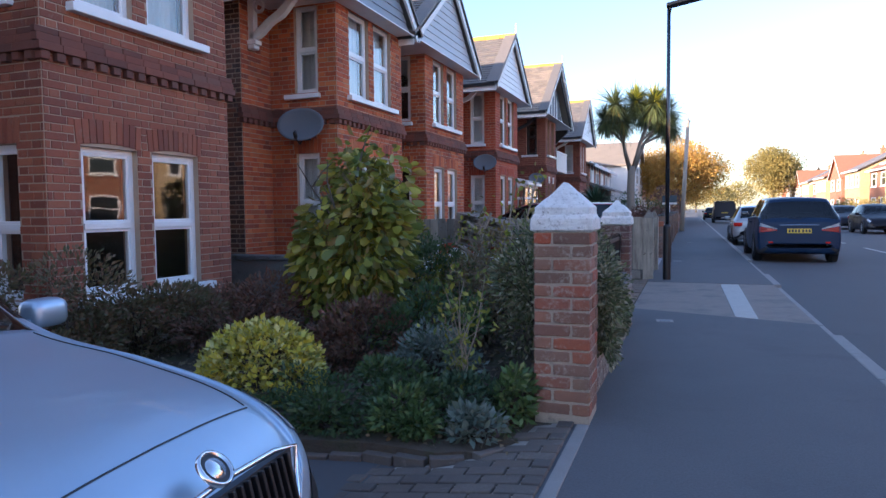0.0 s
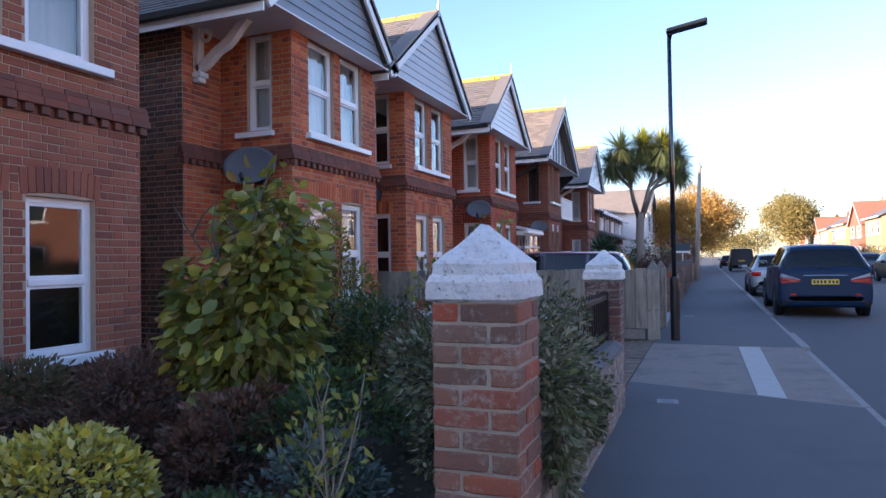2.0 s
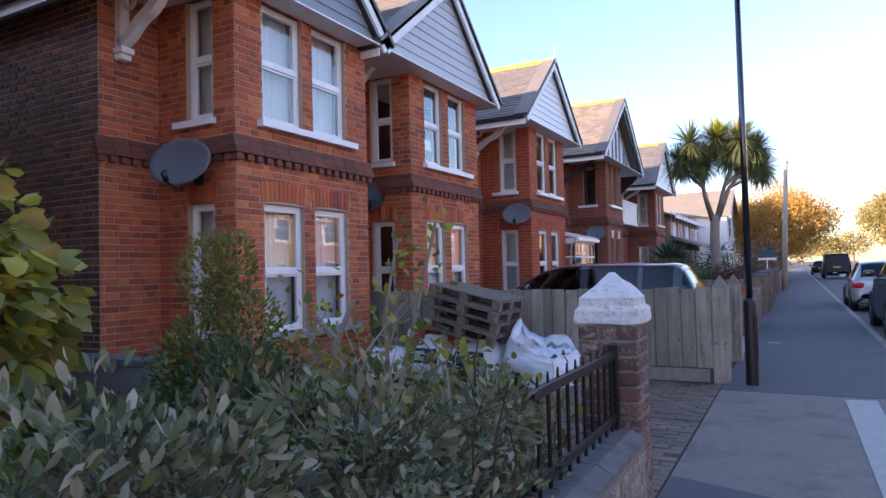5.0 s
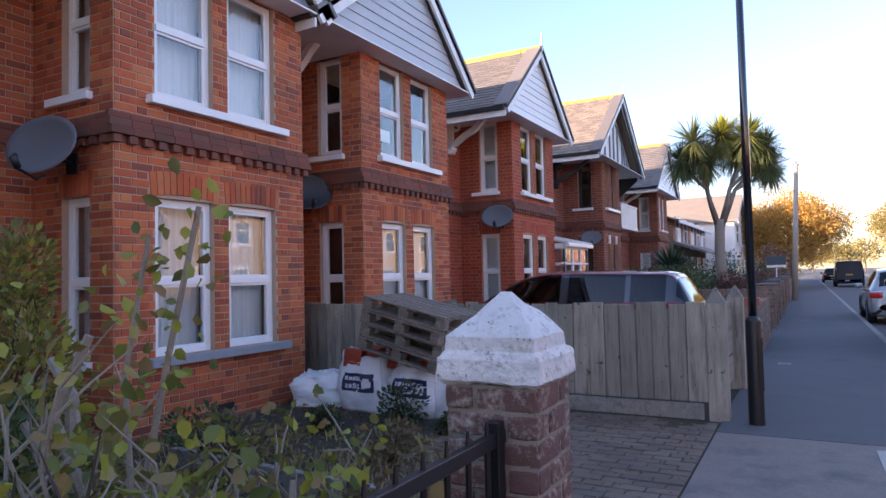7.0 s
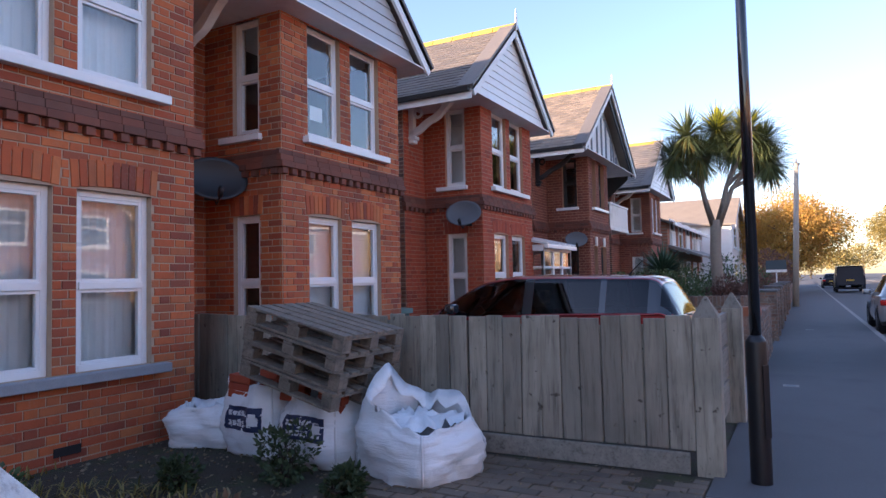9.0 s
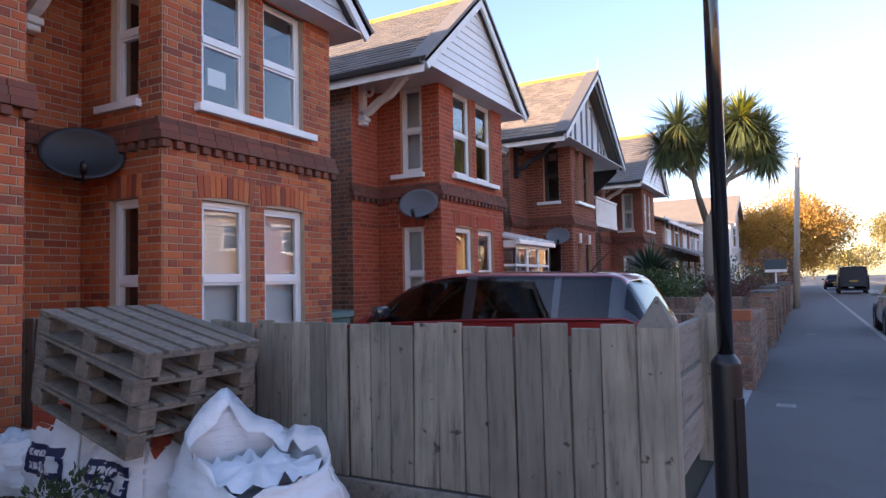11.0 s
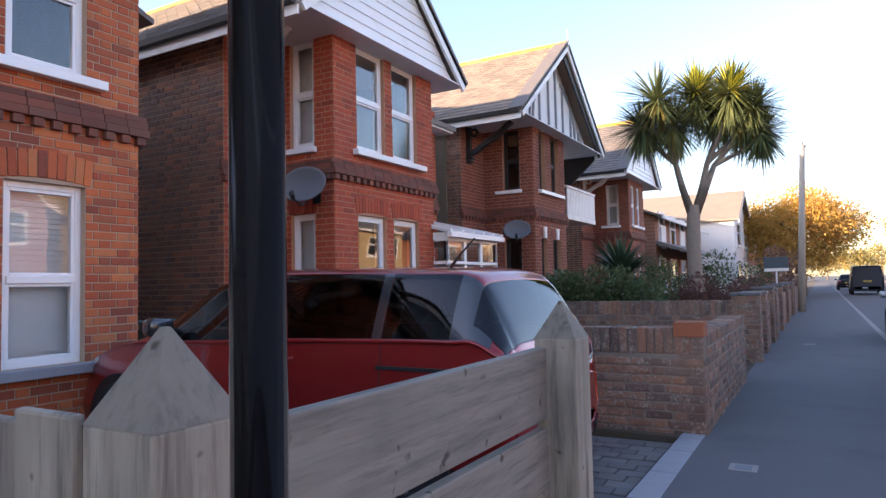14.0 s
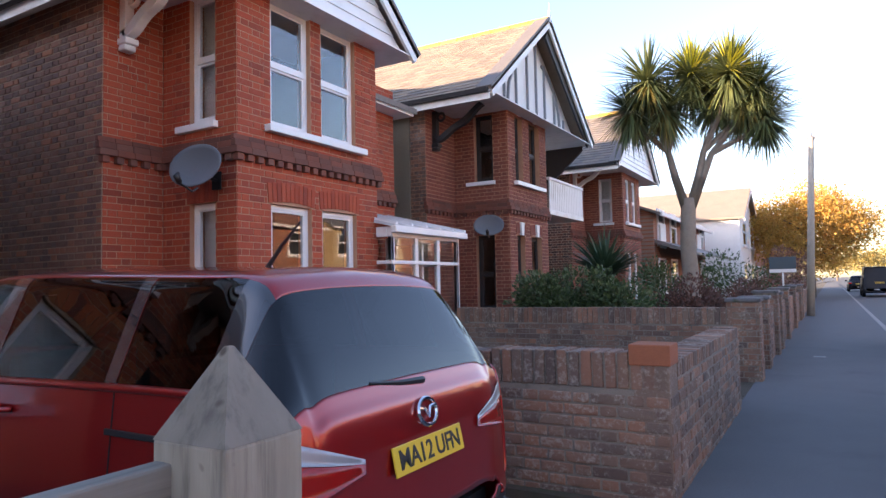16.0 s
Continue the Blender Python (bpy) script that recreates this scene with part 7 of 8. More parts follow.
garden_wall("brick_wall", (-4.6, 17.50), (1, 0), 2.8, 0.86, "brick_garden", "weathered brown brick garden wall with upright top course", 0.22, "soldier", 6)
_w, _a = garden_wall("brick_wall", (-0.63, 17.73), (0, 1), 3.1, 0.82, "brick_garden", "weathered brown brick wall along the footway", 0.22, "edge", 7, single=(0, 3.1, 0, 0.8))
_e = empty("wall_pier", (-0.74, 17.61, 0), label="brick wall end with orange clay cap block", category="wall")
bm = bmesh.new()
box(bm, -0.10, 0.112, -0.112, 0.11, 0.0, 0.80, bevel=0.006)
part("core", bm, M["brick_garden"], _e)
bm = bmesh.new()
box(bm, -0.125, 0.12, -0.12, 0.12, 0.802, 0.93, bevel=0.008)
part("cap", bm, M["brick_buff"], _e, "orange clay cap block")
garden_wall("brick_wall", (-5.0, 22.75), (1, 0), 4.1, 0.94, "brick_garden", "old brown brick garden wall with upright top course", 0.22, "soldier", 8)
garden_wall("brick_wall", (-0.66, 24.6), (0, 1), 1.6, 0.85, "brick_garden", "old brown brick wall along the footway", 0.22, "edge", 9)
garden_wall("brick_wall", (-0.66, 27.4), (0, 1), 9.0, 0.85, "brick_garden", "old brown brick wall along the footway", 0.22, None, 10)
garden_wall("brick_wall", (-0.66, 38.0), (0, 1), 22.0, 0.85, "brick_garden", "old brown brick wall along the footway", 0.22, None, 11)
for i, (y, h) in enumerate([(22.95, 1.06), (24.3, 1.05), (26.3, 1.1), (27.3, 1.05), (29.6, 1.1), (33.0, 1.1), (36.6, 1.1), (38.0, 1.1)]):
    _rng = random.Random(i)
    pr = empty("brick_pier", (-0.78, y, 0), label="square brown brick gate pier", category="pier", group="brick piers along the footway")
    for (p, u) in (((-0.19, -0.19), (1, 0)), ((0.19, -0.19), (0, 1)), ((0.19, 0.19), (-1, 0)), ((-0.19, 0.19), (0, -1))):
        wl = Wall(p, u, 0.38, -0.03, h - 0.05, (), 0.1)
        b = wl.backing(M["mortar_dirty"], pr, "shaft")
        wl.brickwork(wl.courses(_rng), M["brick_garden"], b, _rng)
    bm = bmesh.new()
    box(bm, -0.215, 0.215, -0.215, 0.215, h - 0.05, h, bevel=0.012)
    part("cap", bm, M["coping"], pr)

# edging slabs at the driveway
_e = empty("edging", (-0.66, 14.4, 0), label="blue-grey edging slabs across the driveway mouth", category="edging", kind="structure")
for k in range(5):
    bm = bmesh.new()
    box(bm, -0.16, 0.02, k * 0.62 + 0.004, k * 0.62 + 0.612, -0.1, 0.006, bevel=0.006)
    part("slab", bm, M["stone_sill"], _e)
# driveway paving beside the second pillar and at the first drive
def pavers(parent, xs, ys, z, size, material, rng, slope=None, cut=None):
    """Blocks laid in stretcher bond, with half blocks at the ends of every other row."""
    nx, ny = int(round((xs[1] - xs[0]) / size[0])), int((ys[1] - ys[0]) / size[1])
    verts, quads = [], []
    count = 0
    for j in range(ny):
        cells = [(i * size[0], (i + 1) * size[0]) for i in range(nx)]
        if j % 2:
            cells = [(0, size[0] / 2)] + [((i + 0.5) * size[0], (i + 1.5) * size[0]) for i in range(nx - 1)] + [((nx - 0.5) * size[0], nx * size[0])]
        for (c0, c1) in reversed(cells):
            x = xs[0] + (c0 + c1) / 2
            y = ys[0] + (j + 0.5) * size[1]
            if cut and not cut(x, y):
                continue
            zz = z + (slope(x) if slope else 0) + rng.uniform(-.005, .005)
            if count < 300 and x > xs[1] - 1.5:
                ob = new("paver", brick_block(round(c1 - c0 - 0.011, 3), size[1] - 0.011, 0.05, material, 0.006))
                ob.parent = parent
                ob.matrix_local = pose(x, y, zz - 0.02, rng.uniform(-.9, .9), rng.uniform(-.9, .9) + (math.degrees(math.atan((slope(x - .1) - slope(x + .1)) / .2)) if slope else 0), rng.uniform(-1.2, 1.2))
                count += 1
            else:
                k = len(verts)
                a, b = (c1 - c0) / 2 - 0.0055, size[1] / 2 - 0.0055
                verts += [(x - a, y - b, zz - 0.02), (x + a, y - b, zz - 0.02), (x + a, y + b, zz - 0.02), (x - a, y + b, zz - 0.02), (x - a + .005, y - b + .005, zz + .005), (x + a - .005, y - b + .005, zz + .005), (x + a - .005, y + b - .005, zz + .005), (x - a + .005, y + b - .005, zz + .005)]
                quads += [(k + 4, k + 5, k + 6, k + 7), (k, k + 1, k + 5, k + 4), (k + 1, k + 2, k + 6, k + 5), (k + 2, k + 3, k + 7, k + 6), (k + 3, k, k + 4, k + 7)]
    if verts:
        tagged(soup("paving", verts, quads, material, parent), kind="stuff")


_pv = empty("paving", (0, 0, 0), label="mossy brown block paving of the driveway mouth", category="paving", kind="structure")
bm = bmesh.new()
box(bm, -3.0, WALL_X - 0.06, 7.75, 12.2, -0.05, -0.002)
part("bedding", bm, M["soil"], _pv)
pavers(_pv, (WALL_X - 0.06 - 2.1, WALL_X - 0.06), (7.75, 12.15), 0.0, (0.21, 0.11), M["paver"], random.Random(3), cut=lambda x, y: noise.noise(Vector((x, y, 2)) * 1.5) > -0.42 + max(0, (-1.9 - x)) * 0.5)
_pv = empty("paving", (0, 0, 0), label="grey block paving of the red car's driveway", category="paving", kind="structure")
pavers(_pv, (-2.46, -0.86), (14.5, 17.38), -0.048, (0.20, 0.145), M["drive_block"], random.Random(13))
def bed_front(x):
    """The planting bed's front edge."""
    for (xa, ya), (xb, yb) in zip(BED, BED[1:]):
        if xa <= x <= xb:
            return ya + (yb - ya) * (x - xa) / (xb - xa)
    return 3.8


_pv = empty("paving", (0, 0, 0), label="grey-brown block paving of the first drive", category="paving", kind="structure")
pavers(_pv, (-3.41, -0.61), (1.9, 3.79), 0.012, (0.20, 0.105), M["drive_old"], random.Random(5), slope=lambda x: -0.20 * min(max((-0.67 - x) / 1.53, 0), 1.02), cut=lambda x, y: y < bed_front(x) - 0.05)
_e = empty("edging", (0, 0, 0), label="row of dark edging blocks at the planting bed", category="edging", kind="structure")
for k in range(11):
    x = -0.98 - k * 0.19
    ob = new("edging_block", brick_block(0.18, 0.085, 0.07, M["drive_old"]))
    ob.parent = _e
    ob.matrix_local = pose(x, bed_front(x) - 0.01, -0.045 - 0.014 * k, 0, 0, math.degrees(math.atan((bed_front(x + .05) - bed_front(x - .05)) / .1)))
# pale edging strip beside the first pillar
bm = bmesh.new()
box(bm, -0.60, -0.53, 1.5, 3.78, -0.05, 0.008, bevel=0.004)
tagged(part("edging_strip", bm, M["kerb"]), "pale concrete edging strip at the drive mouth", "edging", kind="structure")

# iron railing before the second pillar
rl = empty("railing", (-0.72, 6.2, 0.0), label="black iron railing with plain bars on the low wall", category="railing")
for z in (0.62, 0.93):
    bm = bmesh.new()
    box(bm, -0.012, 0.012, 0.0, 1.2, z - 0.02, z + 0.02, bevel=0.003)
    part("rail", bm, M["black_metal"], rl)
for k in range(10):
    bm = bmesh.new()
    tube(bm, [(0, 0, 0.54), (0, 0, 0.93), (0, 0, 0.99)], [0.009, 0.009, 0.004], 6)
    ob = part("bar", bm, M["black_metal"], rl)
    ob.location = (0, 0.06 + k * 0.115, 0)
bm = bmesh.new()
box(bm, -0.02, 0.02, 1.13, 1.17, 0.50, 0.98, bevel=0.003)
part("end_post", bm, M["black_metal"], rl)

# fallen timber and boundary board in the yard
for (x, y, L, a) in ((-2.7, 8.35, 2.6, 8), (-3.1, 9.0, 2.2, -4)):
    bm = bmesh.new()
    box(bm, -L / 2, L / 2, -0.03, 0.03, 0.0, 0.16, bevel=0.006)
    ob = part("timber_board", bm, M["fence_rail"])
    ob.matrix_world = pose(x, y, -0.012, 0, 0, a)
    tagged(ob, "weathered timber edging board on the ground", "board")


def pallet(m, label):
    p = empty("pallet", label=label, category="pallet", group="stack of pallets")
    p.matrix_world = m
    L, W = 0.98, 0.78
    for k in range(6):
        bm = bmesh.new()
        box(bm, -L / 2, L / 2, -W / 2 + k * 0.136, -W / 2 + k * 0.136 + 0.10, 0.115, 0.135, bevel=0.003)
        part("deck_board", bm, M["pallet_wood"], p)
    for k in range(3):
        bm = bmesh.new()
        x = -L / 2 + k * (L - 0.1) / 2
        box(bm, x, x + 0.1, -W / 2, W / 2, 0.095, 0.114, bevel=0.003)
        part("stringer", bm, M["pallet_wood"], p)
        for j in range(3):
            bm = bmesh.new()
            y = -W / 2 + j * (W - 0.1) / 2
            box(bm, x, x + 0.12 if k < 2 else x + 0.1, y, y + 0.1, 0.02, 0.094, bevel=0.004)
            part("block", bm, M["pallet_wood"], p)
    for j in range(3):
        bm = bmesh.new()
        y = -W / 2 + j * (W - 0.1) / 2
        box(bm, -L / 2, L / 2, y, y + 0.1, 0.0, 0.019, bevel=0.003)
        part("base_board", bm, M["pallet_wood"], p)
    return p


_base = Vector((-3.52, 11.55, 0.57))
for k in range(4):
    pallet(pose(_base.x + 0.02 * k, _base.y + 0.015 * (k % 2), _base.z + 0.1365 * k, 0, 13, -3 + (2 if k % 2 else -1)), "weathered grey timber pallet stacked on rubble bags")

def cloth_mat(name, col, dirt):
    """Woven sacking: fine creases round the bag and smudges of earth."""
    t = NT(name)
    mp = t.n("ShaderNodeMapping", Scale=(5, 5, 34))
    t.link(t.geo.outputs["Position"], mp.inputs["Vector"])
    crease = t.noise(1.0, 5, 0.6, vec=mp.outputs[0])
    fold = t.noise(7, 4)
    c = t.mix(t.math('MULTIPLY', t.math('SUBTRACT', t.noise(5, 6, 0.65), 0.54, True), 2.2, True), col, dirt)
    t.bump(t.math('ADD', crease, t.math('MULTIPLY', fold, 1.2)), 0.5, 0.015)
    return t.done(c, 0.55)


M["bag"] = cloth_mat("bag", (0.78, 0.79, 0.80), (0.42, 0.40, 0.37))
M["bag_print"] = plain_mat("bag_print", (0.02, 0.03, 0.085), 0.5)
M["bag_white"] = plain_mat("bag_white", (0.72, 0.72, 0.72), 0.6)


def bulk_bag(at, turn, sx, sy, h, seed, label, flap=0.0, printed=False, slump=0.0):
    """A slumped woven bulk bag with a crumpled open top."""
    b = empty("rubble_bag", at, turn, label=label, category="rubble bag", group="rubble bags")
    n, rows = 44, 22
    def ring(k, i):
        t = k / (rows - 1)
        a = 2 * math.pi * i / n
        sq = (abs(math.cos(a)) ** 5 + abs(math.sin(a)) ** 5) ** (-1 / 5)
        bulge = 0.94 + 0.10 * math.sin(math.pi * min(1, t * 1.15)) - 0.34 * max(0, t - 0.55) ** 1.3
        q = Vector((math.cos(a) * sq * sx / 2 * bulge, math.sin(a) * sq * sy / 2 * bulge, h * t))
        e = noise.noise(Vector((math.cos(a) * 2.2, math.sin(a) * 2.2, t * 2.5 + seed * 7))) * 0.055 + noise.noise(Vector((math.cos(a) * 5, math.sin(a) * 5, t * 16 + seed))) * 0.024
        q.x += math.cos(a) * e
        q.y += math.sin(a) * e
        q.z *= 1 - slump * max(0, math.cos(a + 0.2)) * t
        if t > 0.7:
            q.z += (t - 0.7) * 3.3 * (0.06 * noise.noise(Vector((math.cos(a) * 2.5, math.sin(a) * 2.5, seed * 3))) + flap * max(0, math.cos(a - 3.3)) ** 5 + 0.22 * flap * max(0, math.cos(a - 1.6)) ** 6)
        return q
    bm = bmesh.new()
    vs = [[bm.verts.new(ring(k, i)) for i in range(n)] for k in range(rows)]
    inner = [bm.verts.new(ring(rows - 1, i) * 0.93 + Vector((0, 0, -0.07 - 0.03 * math.sin(i * 1.3)))) for i in range(n)]
    seq = vs + [inner]
    for r0, r1 in zip(seq, seq[1:]):
        for i in range(n):
            bm.faces.new((r0[i], r0[(i + 1) % n], r1[(i + 1) % n], r1[i]))
    bm.faces.new(vs[0][::-1])
    part("sack", bm, M["bag"], b, smooth=True)
    bm = bmesh.new()
    fill = [[bm.verts.new(Vector((ring(rows - 1, i).x * s, ring(rows - 1, i).y * s, h * (0.80 + 0.10 * (1 - s)) - 0.02 + 0.08 * noise.noise(Vector((6 * s * math.cos(i * 2 * math.pi / n), 6 * s * math.sin(i * 2 * math.pi / n), seed)))))) for i in range(n)] for s in (0.9, 0.7, 0.45, 0.2)]
    for r0, r1 in zip(fill, fill[1:]):
        for i in range(n):
            bm.faces.new((r0[i], r0[(i + 1) % n], r1[(i + 1) % n], r1[i]))
    bm.faces.new(fill[-1])
    part("bag_top", bm, M["bag"], b, "crumpled white inner cloth", smooth=True)
    # seams at the corners
    for c in (5, 17, 27, 39):
        bm = bmesh.new()
        tube(bm, [ring(k, c) + Vector((0, 0, 0.0)) for k in range(0, rows, 2)], 0.009, 5)
        part("seam", bm, M["bag_white"], b, smooth=True)
    if printed:
        # dark printed panel with pale marks, following the cloth
        def patch(i0, i1, k0, k1, lift, mat, nm, parent, steps=8):
            bm = bmesh.new()
            g = []
            for r in range(steps + 1):
                k = k0 + (k1 - k0) * r / steps
                line = []
                for c in range(steps * 2 + 1):
                    i = i0 + (i1 - i0) * c / (steps * 2)
                    q = ring(k, i)
                    line.append(bm.verts.new(q + Vector((q.x, q.y, 0)).normalized() * lift))
                g.append(line)
            for r in range(steps):
                for c in range(steps * 2):
                    bm.faces.new((g[r][c], g[r][c + 1], g[r + 1][c + 1], g[r + 1][c]))
            return part(nm, bm, mat, parent, smooth=True)
        panel = patch(29.5, 37.5, 8, 15, 0.005, M["bag_print"], "printed_panel", b)
        for k0, k1 in ((12.2, 13.8), (9.2, 10.8)):
            for i0, i1 in ((30.1, 30.8), (31.0, 31.7), (31.9, 32.6), (32.8, 33.5), (33.7, 34.3)):
                patch(i0, i1, k0, k1, 0.008, M["bag_white"], "printed_mark", panel, 2)
        patch(35.0, 36.9, 9.4, 12.4, 0.008, M["bag_white"], "printed_mark", panel, 3)
        patch(35.3, 36.6, 12.4, 13.4, 0.008, M["bag_white"], "printed_mark", panel, 2)
    return b


bulk_bag((-2.58, 11.55, -0.01), -20, 0.78, 0.70, 0.50, 1, "large open white woven rubble bag on the ground", flap=0.29, slump=0.26)
bulk_bag((-3.42, 11.62, -0.01), -10, 0.66, 0.66, 0.54, 2, "white rubble bag with dark blue printed panel under pallets", printed=True)
bulk_bag((-4.12, 11.65, -0.01), -6, 0.66, 0.62, 0.56, 3, "white rubble bag with dark blue printed panel under pallets", printed=True, flap=0.1)
bulk_bag((-4.78, 11.60, -0.01), 20, 0.62, 0.5, 0.36, 4, "slumped dirty white rubble bag beside the house wall")
for i, (x, y, a) in enumerate([(-4.25, 11.45, 0), (-3.72, 11.5, 10), (-3.28, 11.42, 5), (-3.24, 11.7, 12), (-4.2, 11.75, -8)]):
    ob = empty("brick_stack")
    for k in range(3):
        bk = new("brick", brick_block(0.22, 0.108, 0.062, M["brick_red"]))
        bk.parent = ob
        bk.matrix_local = pose(0.004 * k, -0.003 * k, 0.033 + 0.066 * k, 0, 0, 2 * k)
    ob.matrix_world = pose(x, y, 0.44 if x < -3.4 else 0.40, 0, 6, a)
    tagged(ob, "short stack of loose red bricks on a rubble bag", "bricks", "loose brick stacks")

# wheelie bin beside the red car's nose
bn = empty("wheelie_bin", (-5.98, 16.3, -0.07), 90, label="dark green plastic wheelie bin in the side passage", category="bin")
bm = bmesh.new()
v = box(bm, -0.24, 0.24, -0.27, 0.27, 0.08, 0.95, bevel=0.02)
part("tub", bm, paint_mat("bin_green", (0.03, 0.11, 0.10), 0.5), bn)
bm = bmesh.new()
prism(bm, [(-0.31, 0.95), (0.29, 0.95), (0.29, 1.0), (0.1, 1.05), (-0.31, 1.03)], 'x', -0.27, 0.27)
part("lid", bm, paint_mat("bin_lid", (0.07, 0.17, 0.16), 0.5), bn, "faded teal lid")
for sd in (-1, 1):
    bm = bmesh.new()
    tube(bm, [(sd * 0.2, 0.24, 0.1), (sd * 0.26, 0.24, 0.1)], 0.1, 14)
    part("wheel", bm, M["tyre"], bn)

# side gate and screen fences in the passages between the houses
for (y0, y1, x) in ((6.9, 8.5, -7.2), (16.4, 17.6, -9.5)):
    gt = empty("side_gate", (x, y0, 0), label="weathered close-boarded side gate between houses", category="gate")
    for i in range(int((y1 - y0) / 0.14)):
        bm = bmesh.new()
        box(bm, -0.015, 0.015, i * 0.14 + 0.003, i * 0.14 + 0.137, 0.0, 1.75, bevel=0.004)
        part("board", bm, M["fence_wood"], gt)
    for z in (0.3, 1.4):
        bm = bmesh.new()
        box(bm, -0.05, -0.016, 0.0, y1 - y0, z, z + 0.09, bevel=0.004)
        part("rail", bm, M["fence_rail"], gt)

# ---- details of the further houses ----
# house D: wing, glazed porch
hd = hD[0]
porch = empty("glazed_porch", (-5.0, 20.95, 0), label="white framed glazed porch with sloping clear roof", category="porch")
PX, PY = 1.40, 1.90
bm = bmesh.new()
box(bm, -PX, 0, 0, PY, -0.02, 0.55, bevel=0.006)
part("base_wall", bm, M["upvc"], porch)
for k in range(4):
    bm = bmesh.new()
    y = k * (PY - 0.06) / 3
    box(bm, -0.06, 0.0, y, y + 0.085, 0.55, 2.05, bevel=0.005)
    part("mullion", bm, M["upvc"], porch)
for k in range(3):
    bm = bmesh.new()
    x = -PX + k * (PX - 0.06) / 2
    box(bm, x, x + 0.06, 0.0, 0.06, 0.55, 2.05, bevel=0.005)
    box(bm, x, x + 0.06, PY - 0.06, PY, 0.55, 2.05, bevel=0.005)
    part("mullion", bm, M["upvc"], porch)
for (z, h) in ((0.55, 0.07), (1.62, 0.05), (2.0, 0.14)):
    bm = bmesh.new()
    box(bm, -0.075, 0.012, -0.01, PY + 0.01, z, z + h, bevel=0.005)
    box(bm, -PX, -0.075, -0.012, 0.05, z, z + h, bevel=0.005)
    box(bm, -PX, -0.075, PY - 0.05, PY + 0.012, z, z + h, bevel=0.005)
    part("transom", bm, M["upvc"], porch)
for k in range(3):
    bm = bmesh.new()
    y0 = k * (PY - 0.06) / 3 + 0.06
    box(bm, -0.035, -0.025, y0, y0 + (PY - 0.06) / 3 - 0.06, 0.62, 2.0)
    p = part("pane", bm, M["glass"], porch)
    p.visible_shadow = False
for k in range(2):
    bm = bmesh.new()
    x0 = -PX + k * (PX - 0.06) / 2 + 0.06
    box(bm, x0, x0 + (PX - 0.06) / 2 - 0.06, 0.025, 0.033, 0.62, 2.0)
    p = part("pane", bm, M["glass"], porch)
    p.visible_shadow = False
bm = bmesh.new()
prism(bm, [(0.10, 2.12), (0.10, 2.16), (-PX, 2.52), (-PX, 2.48)], 'y', -0.06, PY + 0.06)
part("roof_sheet", bm, plain_mat("roof_sheet", (0.62, 0.66, 0.68), 0.2, 0.0, 0.5), porch, "pale translucent roof sheet")
for k in range(6):
    bm = bmesh.new()
    y = -0.05 + k * (PY + 0.06) / 5
    prism(bm, [(0.12, 2.155), (0.12, 2.19), (-PX, 2.55), (-PX, 2.515)], 'y', y, y + 0.04)
    part("glazing_bar", bm, M["upvc"], porch)
bm = bmesh.new()
box(bm, 0.05, 0.14, -0.08, PY + 0.08, 2.05, 2.14, bevel=0.01)
part("gutter", bm, M["upvc"], porch)

# lower eaves of the wing on house D
bm = bmesh.new()
box(bm, -9.0, XB + 0.32, 21.05, 23.4, 4.36, 4.48, bevel=0.01)
part("wing_eave", bm, M["white_paint"], hd)
bm = bmesh.new()
prism(bm, [(XB + 0.36, 4.50), (-10.0, 6.0), (-10.0, 5.9), (XB + 0.36, 4.40)], 'y', 21.5, 23.45)
part("wing_roof", bm, M["slate"], hd)
window(hd, Wall((XB + 0.10, 21.3), (0, 1), 1, 0, 5), 0.15, 0.75, 3.05, 4.2, None, sill=(0.05, 0.05, "upvc"))

# pebble-dashed flank and half-timbered gable of house E
he = hE[0]
bm = bmesh.new()
box(bm, -15.0, XB - 0.35, 24.24, 24.285, -0.1, 4.75)
part("pebbledash", bm, M["pebbledash"], he, "pebble-dashed flank wall")
gx = -4.9
y0, y1, ya, z0, za = 24.6, 29.7, 27.05, 4.86, 7.0
bm = bmesh.new()
prism(bm, [(y0, z0), (y1, z0), (ya, za - 0.1)], 'x', gx - 0.42, gx - 0.40)
part("gable_infill", bm, M["render_white"], he, "white rendered gable infill")
def beam(a, b, w=0.09, x=gx - 0.40, mat="black_timber", nm="timber"):
    d = Vector((0, b[0] - a[0], b[1] - a[1])).normalized()
    n = Vector((0, -d.z, d.y)) * w / 2
    bm = bmesh.new()
    pa, pb = Vector((0, *a)), Vector((0, *b))
    prism(bm, [(q.y, q.z) for q in (pa + n, pb + n, pb - n, pa - n)], 'x', x, x + 0.05)
    part(nm, bm, M[mat], he)
beam((y0, z0 + 0.05), (y1, z0 + 0.05), 0.14, mat="white_paint")
for yy in (25.4, 26.0, 26.6, 27.1, 27.6, 28.2, 28.8):
    top = za - 0.25 - abs(yy - ya) * (za - z0) / (ya - y0) * 0.96
    beam((yy, z0 + 0.1), (yy, top), 0.035, mat="stone_sill")
for s in (-1, 1):
    pts = [(ya + s * (1.5 * math.cos(a)), z0 + 0.1 + 1.35 * math.sin(a)) for a in (0.0, 0.35, 0.7, 1.05, 1.3)]
    for p, q in zip(pts, pts[1:]):
        beam(p, q, 0.05, mat="stone_sill")
# dark barge and brackets under the verge of E
beam((ya, za - 0.2), (y1 + 0.1, z0 - 0.05), 0.20, x=gx - 0.12, nm="inner_barge")
bracket(he, (XB, 24.6, 4.75), 1.1, 0.7, M["black_timber"])
